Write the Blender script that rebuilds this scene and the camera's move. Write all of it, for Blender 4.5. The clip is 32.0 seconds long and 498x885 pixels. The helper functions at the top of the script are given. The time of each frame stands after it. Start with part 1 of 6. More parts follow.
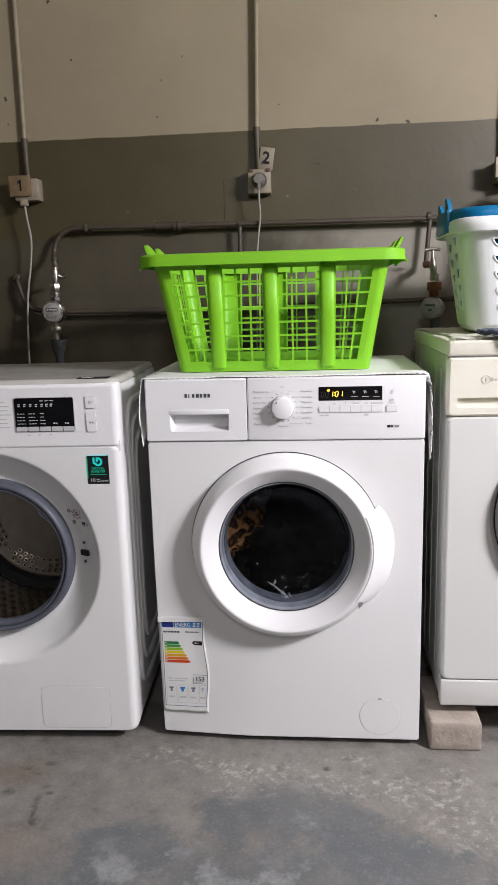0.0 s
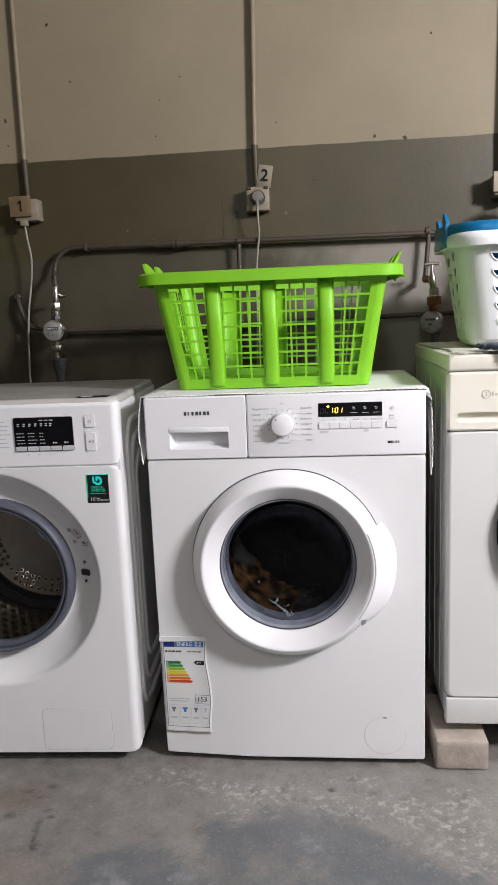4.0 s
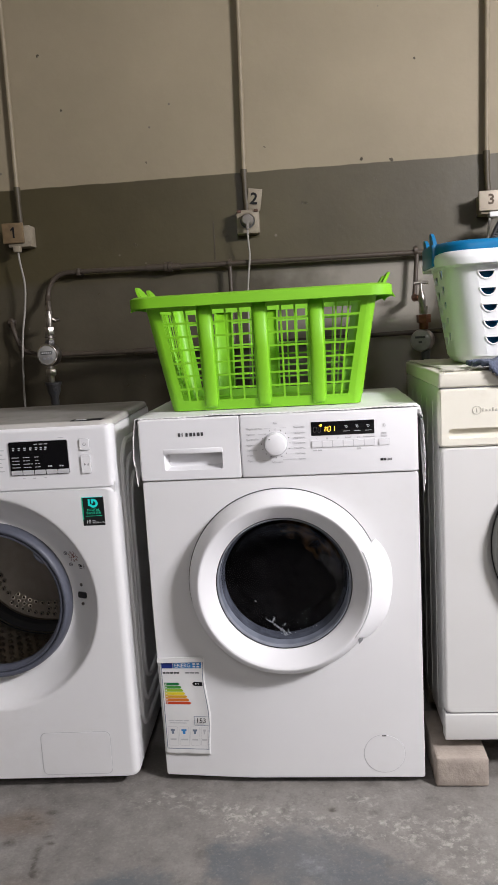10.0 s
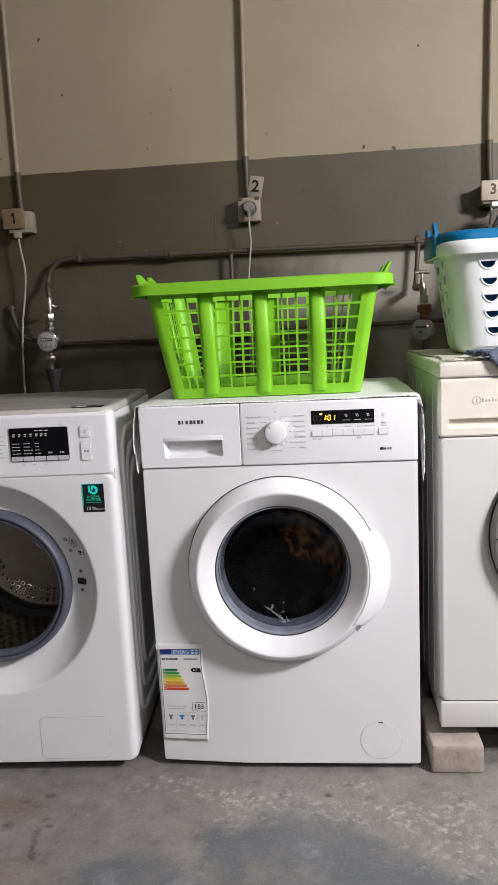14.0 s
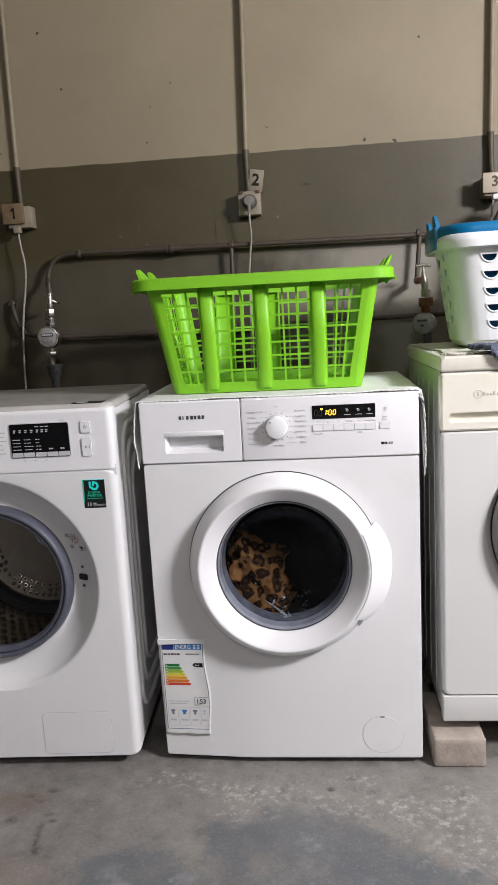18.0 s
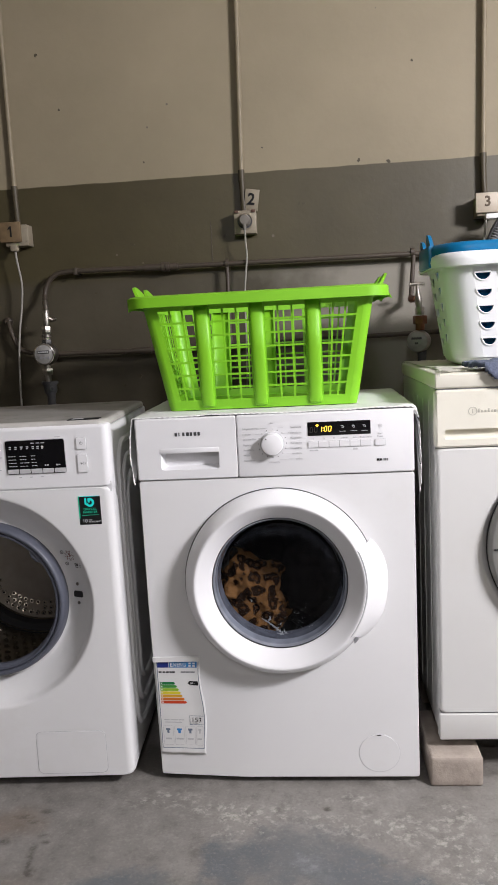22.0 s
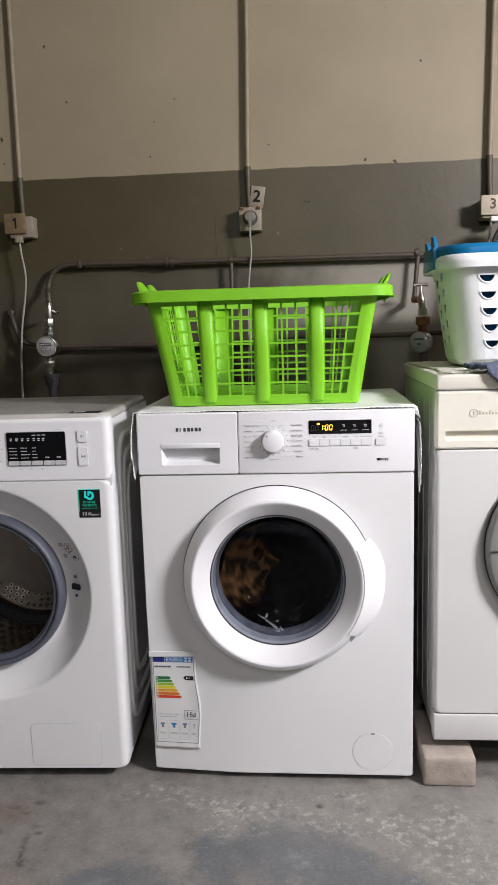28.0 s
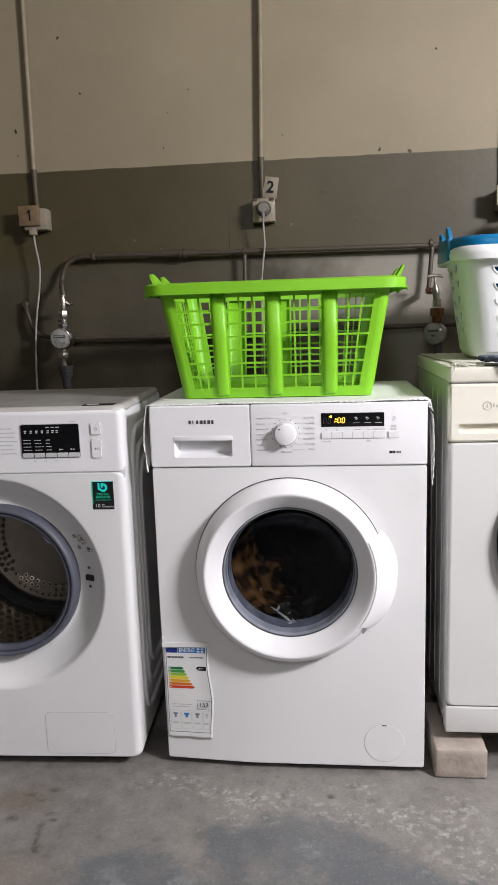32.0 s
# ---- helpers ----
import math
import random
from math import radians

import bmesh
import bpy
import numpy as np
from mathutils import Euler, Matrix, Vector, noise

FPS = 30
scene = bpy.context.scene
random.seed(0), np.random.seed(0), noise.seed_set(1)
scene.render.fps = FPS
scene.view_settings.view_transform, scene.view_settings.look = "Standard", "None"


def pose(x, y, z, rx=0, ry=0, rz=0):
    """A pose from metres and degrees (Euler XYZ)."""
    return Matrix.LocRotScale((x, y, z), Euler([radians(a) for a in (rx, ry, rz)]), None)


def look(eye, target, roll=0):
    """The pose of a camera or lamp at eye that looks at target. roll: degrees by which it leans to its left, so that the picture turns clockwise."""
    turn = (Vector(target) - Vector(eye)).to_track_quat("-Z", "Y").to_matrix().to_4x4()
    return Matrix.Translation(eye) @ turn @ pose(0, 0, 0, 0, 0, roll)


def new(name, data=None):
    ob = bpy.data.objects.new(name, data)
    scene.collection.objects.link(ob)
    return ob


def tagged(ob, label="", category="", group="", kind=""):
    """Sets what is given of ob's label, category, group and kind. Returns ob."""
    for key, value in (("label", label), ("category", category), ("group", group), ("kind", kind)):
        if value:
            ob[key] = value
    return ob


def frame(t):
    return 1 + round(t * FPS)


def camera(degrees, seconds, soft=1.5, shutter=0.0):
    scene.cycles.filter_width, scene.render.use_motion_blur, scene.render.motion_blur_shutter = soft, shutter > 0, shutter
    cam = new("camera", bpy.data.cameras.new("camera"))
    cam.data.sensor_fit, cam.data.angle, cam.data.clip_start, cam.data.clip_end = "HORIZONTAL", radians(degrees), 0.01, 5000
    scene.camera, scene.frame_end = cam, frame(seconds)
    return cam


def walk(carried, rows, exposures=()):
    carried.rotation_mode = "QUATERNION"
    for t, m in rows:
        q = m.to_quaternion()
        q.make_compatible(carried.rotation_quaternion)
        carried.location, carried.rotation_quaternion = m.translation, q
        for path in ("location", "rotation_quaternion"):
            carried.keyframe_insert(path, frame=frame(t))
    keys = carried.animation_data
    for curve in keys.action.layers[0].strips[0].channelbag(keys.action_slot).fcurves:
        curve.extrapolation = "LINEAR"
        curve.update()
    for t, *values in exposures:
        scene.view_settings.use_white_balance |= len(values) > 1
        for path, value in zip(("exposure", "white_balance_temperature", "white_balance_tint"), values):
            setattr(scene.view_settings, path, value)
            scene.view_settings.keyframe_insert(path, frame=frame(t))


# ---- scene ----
cam = camera(37.5, 32.0, shutter=0.8)
PATH = [
    (0, (0.065, -1.552, 1.018), (-0.112, 0.402, 0.629), -1.6),
    (0.5, (0.063, -1.541, 1.018), (-0.112, 0.412, 0.623), -1.1),
    (1, (0.065, -1.544, 1.018), (-0.106, 0.411, 0.633), -1.0),
    (1.5, (0.067, -1.54, 1.02), (-0.104, 0.415, 0.636), -1.0),
    (2, (0.071, -1.543, 1.021), (-0.112, 0.413, 0.647), -1.8),
    (2.5, (0.074, -1.54, 1.021), (-0.115, 0.417, 0.654), -2.4),
    (4.5, (0.076, -1.548, 1.023), (-0.117, 0.414, 0.681), -2.2),
    (5, (0.075, -1.553, 1.025), (-0.113, 0.41, 0.687), -1.4),
    (5.5, (0.075, -1.549, 1.024), (-0.128, 0.41, 0.679), -1.6),
    (6, (0.077, -1.55, 1.026), (-0.123, 0.411, 0.687), -1.9),
    (6.5, (0.081, -1.551, 1.028), (-0.115, 0.41, 0.687), -2.0),
    (7, (0.078, -1.555, 1.026), (-0.114, 0.409, 0.696), -1.7),
    (7.5, (0.079, -1.551, 1.024), (-0.109, 0.412, 0.691), -2.0),
    (8, (0.076, -1.552, 1.024), (-0.065, 0.415, 0.693), -1.5),
    (8.2, (0.082, -1.554, 1.027), (-0.042, 0.415, 0.698), -1.2),
    (8.3, (0.071, -1.577, 1.005), (-0.03, 0.4, 0.717), -1.8),
    (8.4, (0.074, -1.547, 1.03), (-0.1, 0.421, 0.72), -4.4),
    (8.5, (0.073, -1.545, 1.024), (-0.057, 0.433, 0.758), -2.4),
    (8.7, (0.085, -1.561, 1.029), (-0.076, 0.415, 0.759), -2.7),
    (9, (0.081, -1.558, 1.023), (-0.075, 0.417, 0.745), -3.2),
    (9.5, (0.082, -1.556, 1.024), (-0.085, 0.417, 0.739), -3.5),
    (10, (0.081, -1.555, 1.025), (-0.096, 0.415, 0.727), -3.3),
    (10.5, (0.077, -1.556, 1.023), (-0.085, 0.415, 0.728), -2.5),
    (11, (0.079, -1.558, 1.024), (-0.091, 0.413, 0.725), -2.6),
    (11.5, (0.076, -1.55, 1.025), (-0.09, 0.418, 0.711), -2.7),
    (12, (0.079, -1.557, 1.026), (-0.1, 0.407, 0.696), -3.1),
    (12.5, (0.078, -1.557, 1.025), (-0.11, 0.406, 0.693), -3.4),
    (13, (0.077, -1.557, 1.025), (-0.094, 0.408, 0.691), -3.0),
    (13.5, (0.077, -1.558, 1.023), (-0.092, 0.407, 0.691), -2.7),
    (14, (0.077, -1.559, 1.024), (-0.096, 0.407, 0.696), -2.8),
    (14.5, (0.074, -1.558, 1.024), (-0.102, 0.406, 0.689), -2.8),
    (16.5, (0.077, -1.557, 1.027), (-0.108, 0.404, 0.682), -2.3),
    (17, (0.076, -1.558, 1.026), (-0.109, 0.404, 0.685), -2.4),
    (17.5, (0.078, -1.555, 1.027), (-0.115, 0.405, 0.68), -2.8),
    (18, (0.081, -1.555, 1.026), (-0.1, 0.406, 0.682), -3.1),
    (18.5, (0.078, -1.556, 1.026), (-0.089, 0.408, 0.683), -2.7),
    (19, (0.075, -1.558, 1.026), (-0.077, 0.407, 0.687), -2.2),
    (19.5, (0.075, -1.558, 1.025), (-0.078, 0.408, 0.693), -2.2),
    (20, (0.078, -1.558, 1.025), (-0.074, 0.41, 0.7), -2.5),
    (20.5, (0.08, -1.558, 1.028), (-0.075, 0.409, 0.704), -3.0),
    (21, (0.079, -1.558, 1.026), (-0.083, 0.412, 0.717), -3.1),
    (21.5, (0.083, -1.557, 1.024), (-0.084, 0.411, 0.712), -3.3),
    (22, (0.079, -1.559, 1.024), (-0.086, 0.412, 0.727), -3.0),
    (22.5, (0.081, -1.561, 1.026), (-0.084, 0.411, 0.732), -2.7),
    (23, (0.08, -1.561, 1.024), (-0.096, 0.411, 0.741), -2.3),
    (23.5, (0.081, -1.562, 1.026), (-0.083, 0.411, 0.742), -2.4),
    (24, (0.078, -1.561, 1.023), (-0.084, 0.411, 0.735), -2.4),
    (24.5, (0.08, -1.559, 1.023), (-0.077, 0.414, 0.735), -2.7),
    (25, (0.078, -1.561, 1.026), (-0.079, 0.411, 0.732), -2.4),
    (25.5, (0.076, -1.561, 1.023), (-0.091, 0.411, 0.729), -2.1),
    (27.5, (0.079, -1.56, 1.024), (-0.087, 0.41, 0.724), -2.5),
    (28, (0.074, -1.562, 1.024), (-0.087, 0.408, 0.719), -1.7),
    (28.5, (0.074, -1.565, 1.025), (-0.084, 0.406, 0.726), -1.2),
    (29, (0.074, -1.564, 1.023), (-0.085, 0.407, 0.72), -1.2),
    (29.5, (0.079, -1.564, 1.03), (-0.096, 0.402, 0.709), -2.1),
    (30, (0.079, -1.561, 1.03), (-0.1, 0.401, 0.687), -2.0),
    (30.5, (0.077, -1.561, 1.028), (-0.108, 0.401, 0.684), -1.6),
    (31, (0.076, -1.563, 1.027), (-0.116, 0.399, 0.691), -1.5),
    (31.5, (0.077, -1.564, 1.028), (-0.117, 0.399, 0.696), -1.5),
    (32, (0.079, -1.563, 1.03), (-0.122, 0.399, 0.699), -1.8),
]
walk(cam, [(t, look(eye, target, roll)) for t, eye, target, roll in PATH])

# ---------- light ----------
world = bpy.data.worlds.new("cellar_world")
scene.world = world
world.use_nodes = True
world.node_tree.nodes["Background"].inputs[0].default_value = (0.6, 0.65, 0.7, 1)
world.node_tree.nodes["Background"].inputs[1].default_value = 0.03
scene.view_settings.exposure = 0.0

LAMP = (2.10, -1.35, 2.10)
LAMP_FAR = (0.10, -2.60, 2.10)
for place, aim, watts, wide, high in ((LAMP, (0.2, 0.2, 0.6), 124, 0.55, 0.28), (LAMP_FAR, (0.0, 0.0, 0.4), 9, 0.26, 0.07)):
    lamp_data = bpy.data.lights.new("ceiling_tube_light", "AREA")
    lamp_data.shape, lamp_data.size, lamp_data.size_y = "RECTANGLE", wide, high
    lamp_data.energy, lamp_data.color = watts, (1.0, 0.968, 1.02)
    lamp_ob = new("ceiling_tube_light", lamp_data)
    lamp_ob.matrix_world = look(place, aim)


# ---------- materials ----------
def mat(name, colour, rough=0.5, metal=0.0, vary=0.08, scale=6.0, bump=0.0, bump_scale=120.0, spec=0.5, emit=0.0, coat=0.0,
        dirt=None, dirt_scale=9.0, dirt_amount=0.0, trans=0.0, sub=0.0):
    m = bpy.data.materials.new(name)
    m.use_nodes = True
    nt = m.node_tree
    b = nt.nodes["Principled BSDF"]
    b.inputs["Roughness"].default_value = rough
    b.inputs["Metallic"].default_value = metal
    b.inputs["Specular IOR Level"].default_value = spec
    b.inputs["Coat Weight"].default_value = coat
    b.inputs["Transmission Weight"].default_value = trans
    tc = nt.nodes.new("ShaderNodeTexCoord")
    n1 = nt.nodes.new("ShaderNodeTexNoise")
    n1.inputs["Scale"].default_value = scale
    n1.inputs["Detail"].default_value = 6
    nt.links.new(tc.outputs["Object"], n1.inputs["Vector"])
    ramp = nt.nodes.new("ShaderNodeMapRange")
    ramp.inputs["To Min"].default_value = 1 - vary
    ramp.inputs["To Max"].default_value = 1 + vary
    ramp.inputs["From Min"].default_value, ramp.inputs["From Max"].default_value = 0.3, 0.7
    nt.links.new(n1.outputs["Fac"], ramp.inputs["Value"])
    mul = nt.nodes.new("ShaderNodeVectorMath")
    mul.operation = "SCALE"
    mul.inputs[0].default_value = colour
    nt.links.new(ramp.outputs[0], mul.inputs["Scale"])
    out = mul.outputs[0]
    if dirt:
        n2 = nt.nodes.new("ShaderNodeTexNoise")
        n2.inputs["Scale"].default_value, n2.inputs["Detail"].default_value = dirt_scale, 9
        n2.inputs["Roughness"].default_value = 0.7
        nt.links.new(tc.outputs["Object"], n2.inputs["Vector"])
        r2 = nt.nodes.new("ShaderNodeMapRange")
        r2.inputs["From Min"].default_value, r2.inputs["From Max"].default_value = 0.56, 0.72
        r2.inputs["To Max"].default_value = dirt_amount
        nt.links.new(n2.outputs["Fac"], r2.inputs["Value"])
        mx = nt.nodes.new("ShaderNodeMix")
        mx.data_type = "RGBA"
        nt.links.new(r2.outputs[0], mx.inputs["Factor"])
        nt.links.new(out, mx.inputs["A"])
        mx.inputs["B"].default_value = (*dirt, 1)
        out = mx.outputs["Result"]
    nt.links.new(out, b.inputs["Base Color"])
    if bump:
        n3 = nt.nodes.new("ShaderNodeTexNoise")
        n3.inputs["Scale"].default_value, n3.inputs["Detail"].default_value = bump_scale, 5
        nt.links.new(tc.outputs["Object"], n3.inputs["Vector"])
        bp = nt.nodes.new("ShaderNodeBump")
        bp.inputs["Strength"].default_value, bp.inputs["Distance"].default_value = bump, 0.002
        nt.links.new(n3.outputs["Fac"], bp.inputs["Height"])
        nt.links.new(bp.outputs[0], b.inputs["Normal"])
    if emit:
        b.inputs["Emission Color"].default_value = (*colour, 1)
        b.inputs["Emission Strength"].default_value = emit
    return m


def wall_material():
    """Cream over grey-olive dado, the line at z = 1.50, with pits, scuffs and roller texture."""
    m = mat("painted_concrete", (0.5, 0.5, 0.5), rough=0.62, bump=0.0, spec=0.36)
    nt = m.node_tree
    b = nt.nodes["Principled BSDF"]
    geo = nt.nodes.new("ShaderNodeNewGeometry")
    sep = nt.nodes.new("ShaderNodeSeparateXYZ")
    nt.links.new(geo.outputs["Position"], sep.inputs[0])
    wob = nt.nodes.new("ShaderNodeTexNoise")
    wob.inputs["Scale"].default_value, wob.inputs["Detail"].default_value = 14, 4
    nt.links.new(geo.outputs["Position"], wob.inputs["Vector"])
    add = nt.nodes.new("ShaderNodeMath")
    add.operation = "MULTIPLY_ADD"
    add.inputs[1].default_value, add.inputs[2].default_value = 0.006, -0.003
    nt.links.new(wob.outputs["Fac"], add.inputs[0])
    s = nt.nodes.new("ShaderNodeMath")
    nt.links.new(sep.outputs["Z"], s.inputs[0])
    nt.links.new(add.outputs[0], s.inputs[1])
    edge = nt.nodes.new("ShaderNodeMapRange")
    edge.inputs["From Min"].default_value, edge.inputs["From Max"].default_value = 1.499, 1.5015
    nt.links.new(s.outputs[0], edge.inputs["Value"])
    big = nt.nodes.new("ShaderNodeTexNoise")
    big.inputs["Scale"].default_value, big.inputs["Detail"].default_value, big.inputs["Roughness"].default_value = 2.2, 8, 0.62
    nt.links.new(geo.outputs["Position"], big.inputs["Vector"])
    ups = nt.nodes.new("ShaderNodeValToRGB")
    ups.color_ramp.elements[0].position, ups.color_ramp.elements[1].position = 0.3, 0.72
    ups.color_ramp.elements[0].color, ups.color_ramp.elements[1].color = (0.232, 0.194, 0.127, 1), (0.300, 0.251, 0.167, 1)
    low = nt.nodes.new("ShaderNodeValToRGB")
    low.color_ramp.elements[0].position, low.color_ramp.elements[1].position = 0.3, 0.72
    low.color_ramp.elements[0].color, low.color_ramp.elements[1].color = (0.045, 0.036, 0.015, 1), (0.072, 0.059, 0.026, 1)
    nt.links.new(big.outputs["Fac"], ups.inputs[0])
    nt.links.new(big.outputs["Fac"], low.inputs[0])
    # dado below the water pipes greyer and lifted, bounce light put into its colour
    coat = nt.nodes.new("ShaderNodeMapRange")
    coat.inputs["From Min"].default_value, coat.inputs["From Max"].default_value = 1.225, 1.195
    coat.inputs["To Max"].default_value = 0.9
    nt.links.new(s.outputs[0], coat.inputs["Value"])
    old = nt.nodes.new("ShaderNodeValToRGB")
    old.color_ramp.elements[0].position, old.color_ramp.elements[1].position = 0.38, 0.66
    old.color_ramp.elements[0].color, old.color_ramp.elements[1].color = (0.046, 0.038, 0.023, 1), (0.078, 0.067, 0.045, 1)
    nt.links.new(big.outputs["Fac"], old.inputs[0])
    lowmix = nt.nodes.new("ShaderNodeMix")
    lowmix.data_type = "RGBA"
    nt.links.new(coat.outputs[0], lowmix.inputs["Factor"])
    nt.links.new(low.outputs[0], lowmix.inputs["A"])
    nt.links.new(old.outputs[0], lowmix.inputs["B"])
    # wall round the second tap painted paler, standing in for bounced light
    side = nt.nodes.new("ShaderNodeMath")
    side.operation = "MULTIPLY_ADD"
    side.inputs[1].default_value = 0.5
    nt.links.new(wob.outputs["Fac"], side.inputs[0])
    nt.links.new(sep.outputs["X"], side.inputs[2])
    bounce_lift = nt.nodes.new("ShaderNodeMapRange")
    bounce_lift.inputs["From Min"].default_value, bounce_lift.inputs["From Max"].default_value = 0.12, 0.50
    nt.links.new(side.outputs[0], bounce_lift.inputs["Value"])
    both = nt.nodes.new("ShaderNodeMath")
    both.operation = "MULTIPLY"
    nt.links.new(bounce_lift.outputs[0], both.inputs[0])
    nt.links.new(coat.outputs[0], both.inputs[1])
    patch = nt.nodes.new("ShaderNodeMix")
    patch.data_type = "RGBA"
    nt.links.new(both.outputs[0], patch.inputs["Factor"])
    nt.links.new(lowmix.outputs["Result"], patch.inputs["A"])
    patch.inputs["B"].default_value = (0.25, 0.23, 0.19, 1)
    mx = nt.nodes.new("ShaderNodeMix")
    mx.data_type = "RGBA"
    nt.links.new(edge.outputs[0], mx.inputs["Factor"])
    nt.links.new(patch.outputs["Result"], mx.inputs["A"])
    nt.links.new(ups.outputs[0], mx.inputs["B"])
    gl = nt.nodes.new("ShaderNodeMapRange")
    gl.inputs["To Min"].default_value, gl.inputs["To Max"].default_value = 0.47, 0.66
    b.inputs["Specular IOR Level"].default_value = 0.58
    nt.links.new(edge.outputs[0], gl.inputs["Value"])
    nt.links.new(gl.outputs[0], b.inputs["Roughness"])
    # sparse dark pits
    vo = nt.nodes.new("ShaderNodeTexVoronoi")
    vo.inputs["Scale"].default_value = 9
    nt.links.new(geo.outputs["Position"], vo.inputs["Vector"])
    pit = nt.nodes.new("ShaderNodeMapRange")
    pit.inputs["From Min"].default_value, pit.inputs["From Max"].default_value = 0.045, 0.03
    nt.links.new(vo.outputs["Distance"], pit.inputs["Value"])
    dk = nt.nodes.new("ShaderNodeMix")
    dk.data_type = "RGBA"
    nt.links.new(pit.outputs[0], dk.inputs["Factor"])
    nt.links.new(mx.outputs["Result"], dk.inputs["A"])
    dk.inputs["B"].default_value = (0.13, 0.11, 0.085, 1)
    nt.links.new(dk.outputs["Result"], b.inputs["Base Color"])
    fine = nt.nodes.new("ShaderNodeTexNoise")
    fine.inputs["Scale"].default_value, fine.inputs["Detail"].default_value = 60, 8
    nt.links.new(geo.outputs["Position"], fine.inputs["Vector"])
    bp = nt.nodes.new("ShaderNodeBump")
    bp.inputs["Strength"].default_value, bp.inputs["Distance"].default_value = 0.10, 0.003
    nt.links.new(fine.outputs["Fac"], bp.inputs["Height"])
    bp2 = nt.nodes.new("ShaderNodeBump")
    bp2.inputs["Strength"].default_value, bp2.inputs["Distance"].default_value = 0.20, 0.02
    nt.links.new(big.outputs["Fac"], bp2.inputs["Height"])
    nt.links.new(bp.outputs[0], bp2.inputs["Normal"])
    nt.links.new(bp2.outputs[0], b.inputs["Normal"])
    return m


def floor_material():
    m = bpy.data.materials.new("worn_concrete_floor")
    m.use_nodes = True
    nt = m.node_tree
    b = nt.nodes["Principled BSDF"]
    geo = nt.nodes.new("ShaderNodeNewGeometry")

    def noise_node(scale, detail, rough):
        n = nt.nodes.new("ShaderNodeTexNoise")
        n.inputs["Scale"].default_value, n.inputs["Detail"].default_value, n.inputs["Roughness"].default_value = scale, detail, rough
        nt.links.new(geo.outputs["Position"], n.inputs["Vector"])
        return n

    def rng(src, a, c, lo=0.0, hi=1.0):
        r = nt.nodes.new("ShaderNodeMapRange")
        r.inputs["From Min"].default_value, r.inputs["From Max"].default_value = a, c
        r.inputs["To Min"].default_value, r.inputs["To Max"].default_value = lo, hi
        nt.links.new(src, r.inputs["Value"])
        return r.outputs[0]

    def mixc(fac, a, c):
        x = nt.nodes.new("ShaderNodeMix")
        x.data_type = "RGBA"
        nt.links.new(fac, x.inputs["Factor"])
        if isinstance(a, tuple):
            x.inputs["A"].default_value = a
        else:
            nt.links.new(a, x.inputs["A"])
        x.inputs["B"].default_value = c
        return x.outputs["Result"]

    def mathn(op, a, c):
        x = nt.nodes.new("ShaderNodeMath")
        x.operation = op
        for i, v in enumerate((a, c)):
            if isinstance(v, (int, float)):
                x.inputs[i].default_value = v
            else:
                nt.links.new(v, x.inputs[i])
        return x.outputs[0]

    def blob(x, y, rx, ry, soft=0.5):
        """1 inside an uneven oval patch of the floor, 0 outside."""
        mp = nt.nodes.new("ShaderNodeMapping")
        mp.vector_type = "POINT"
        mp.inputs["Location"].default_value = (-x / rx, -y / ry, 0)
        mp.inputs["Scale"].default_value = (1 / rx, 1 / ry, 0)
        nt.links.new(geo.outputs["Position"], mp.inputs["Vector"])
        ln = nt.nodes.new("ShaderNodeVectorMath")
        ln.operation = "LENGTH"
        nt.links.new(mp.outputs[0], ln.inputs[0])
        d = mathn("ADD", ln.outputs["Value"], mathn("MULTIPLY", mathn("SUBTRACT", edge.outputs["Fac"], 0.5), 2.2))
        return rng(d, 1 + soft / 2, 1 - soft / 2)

    edge = noise_node(13, 7, 0.68)
    big = noise_node(3.0, 8, 0.6)
    mid = noise_node(24, 8, 0.7)
    fine = noise_node(150, 5, 0.6)
    cloud = noise_node(8.0, 9, 0.72)
    col = mixc(rng(big.outputs["Fac"], 0.32, 0.68), (0.172, 0.161, 0.147, 1), (0.245, 0.233, 0.216, 1))
    col = mixc(rng(mid.outputs["Fac"], 0.52, 0.70, 0, 0.7), col, (0.285, 0.271, 0.248, 1))
    col = mixc(rng(mid.outputs["Fac"], 0.47, 0.32, 0, 0.7), col, (0.108, 0.100, 0.090, 1))
    # worn blue-grey paint
    for x, y, rx, ry in ((0.02, -0.24, 0.15, 0.085), (-0.30, -0.36, 0.12, 0.075), (0.16, -0.33, 0.13, 0.07), (0.0, -0.52, 0.62, 0.19), (-0.10, -0.25, 0.07, 0.05)):
        col = mixc(mathn("MULTIPLY", blob(x, y, rx, ry, 0.55), rng(cloud.outputs["Fac"], 0.34, 0.56, 0.35, 0.90)), col, (0.112, 0.123, 0.132, 1))
    for x, y, rx, ry in ((-0.19, -0.39, 0.17, 0.05), (0.03, -0.42, 0.22, 0.05), (0.0, -0.27, 0.10, 0.05), (-0.3, -0.5, 0.5, 0.12)):
        col = mixc(mathn("MULTIPLY", blob(x, y, rx, ry, 1.1), rng(cloud.outputs["Fac"], 0.50, 0.68, 0, 0.75)), col, (0.34, 0.345, 0.345, 1))
    # pale chips in the coating
    white = noise_node(58, 6, 0.66)
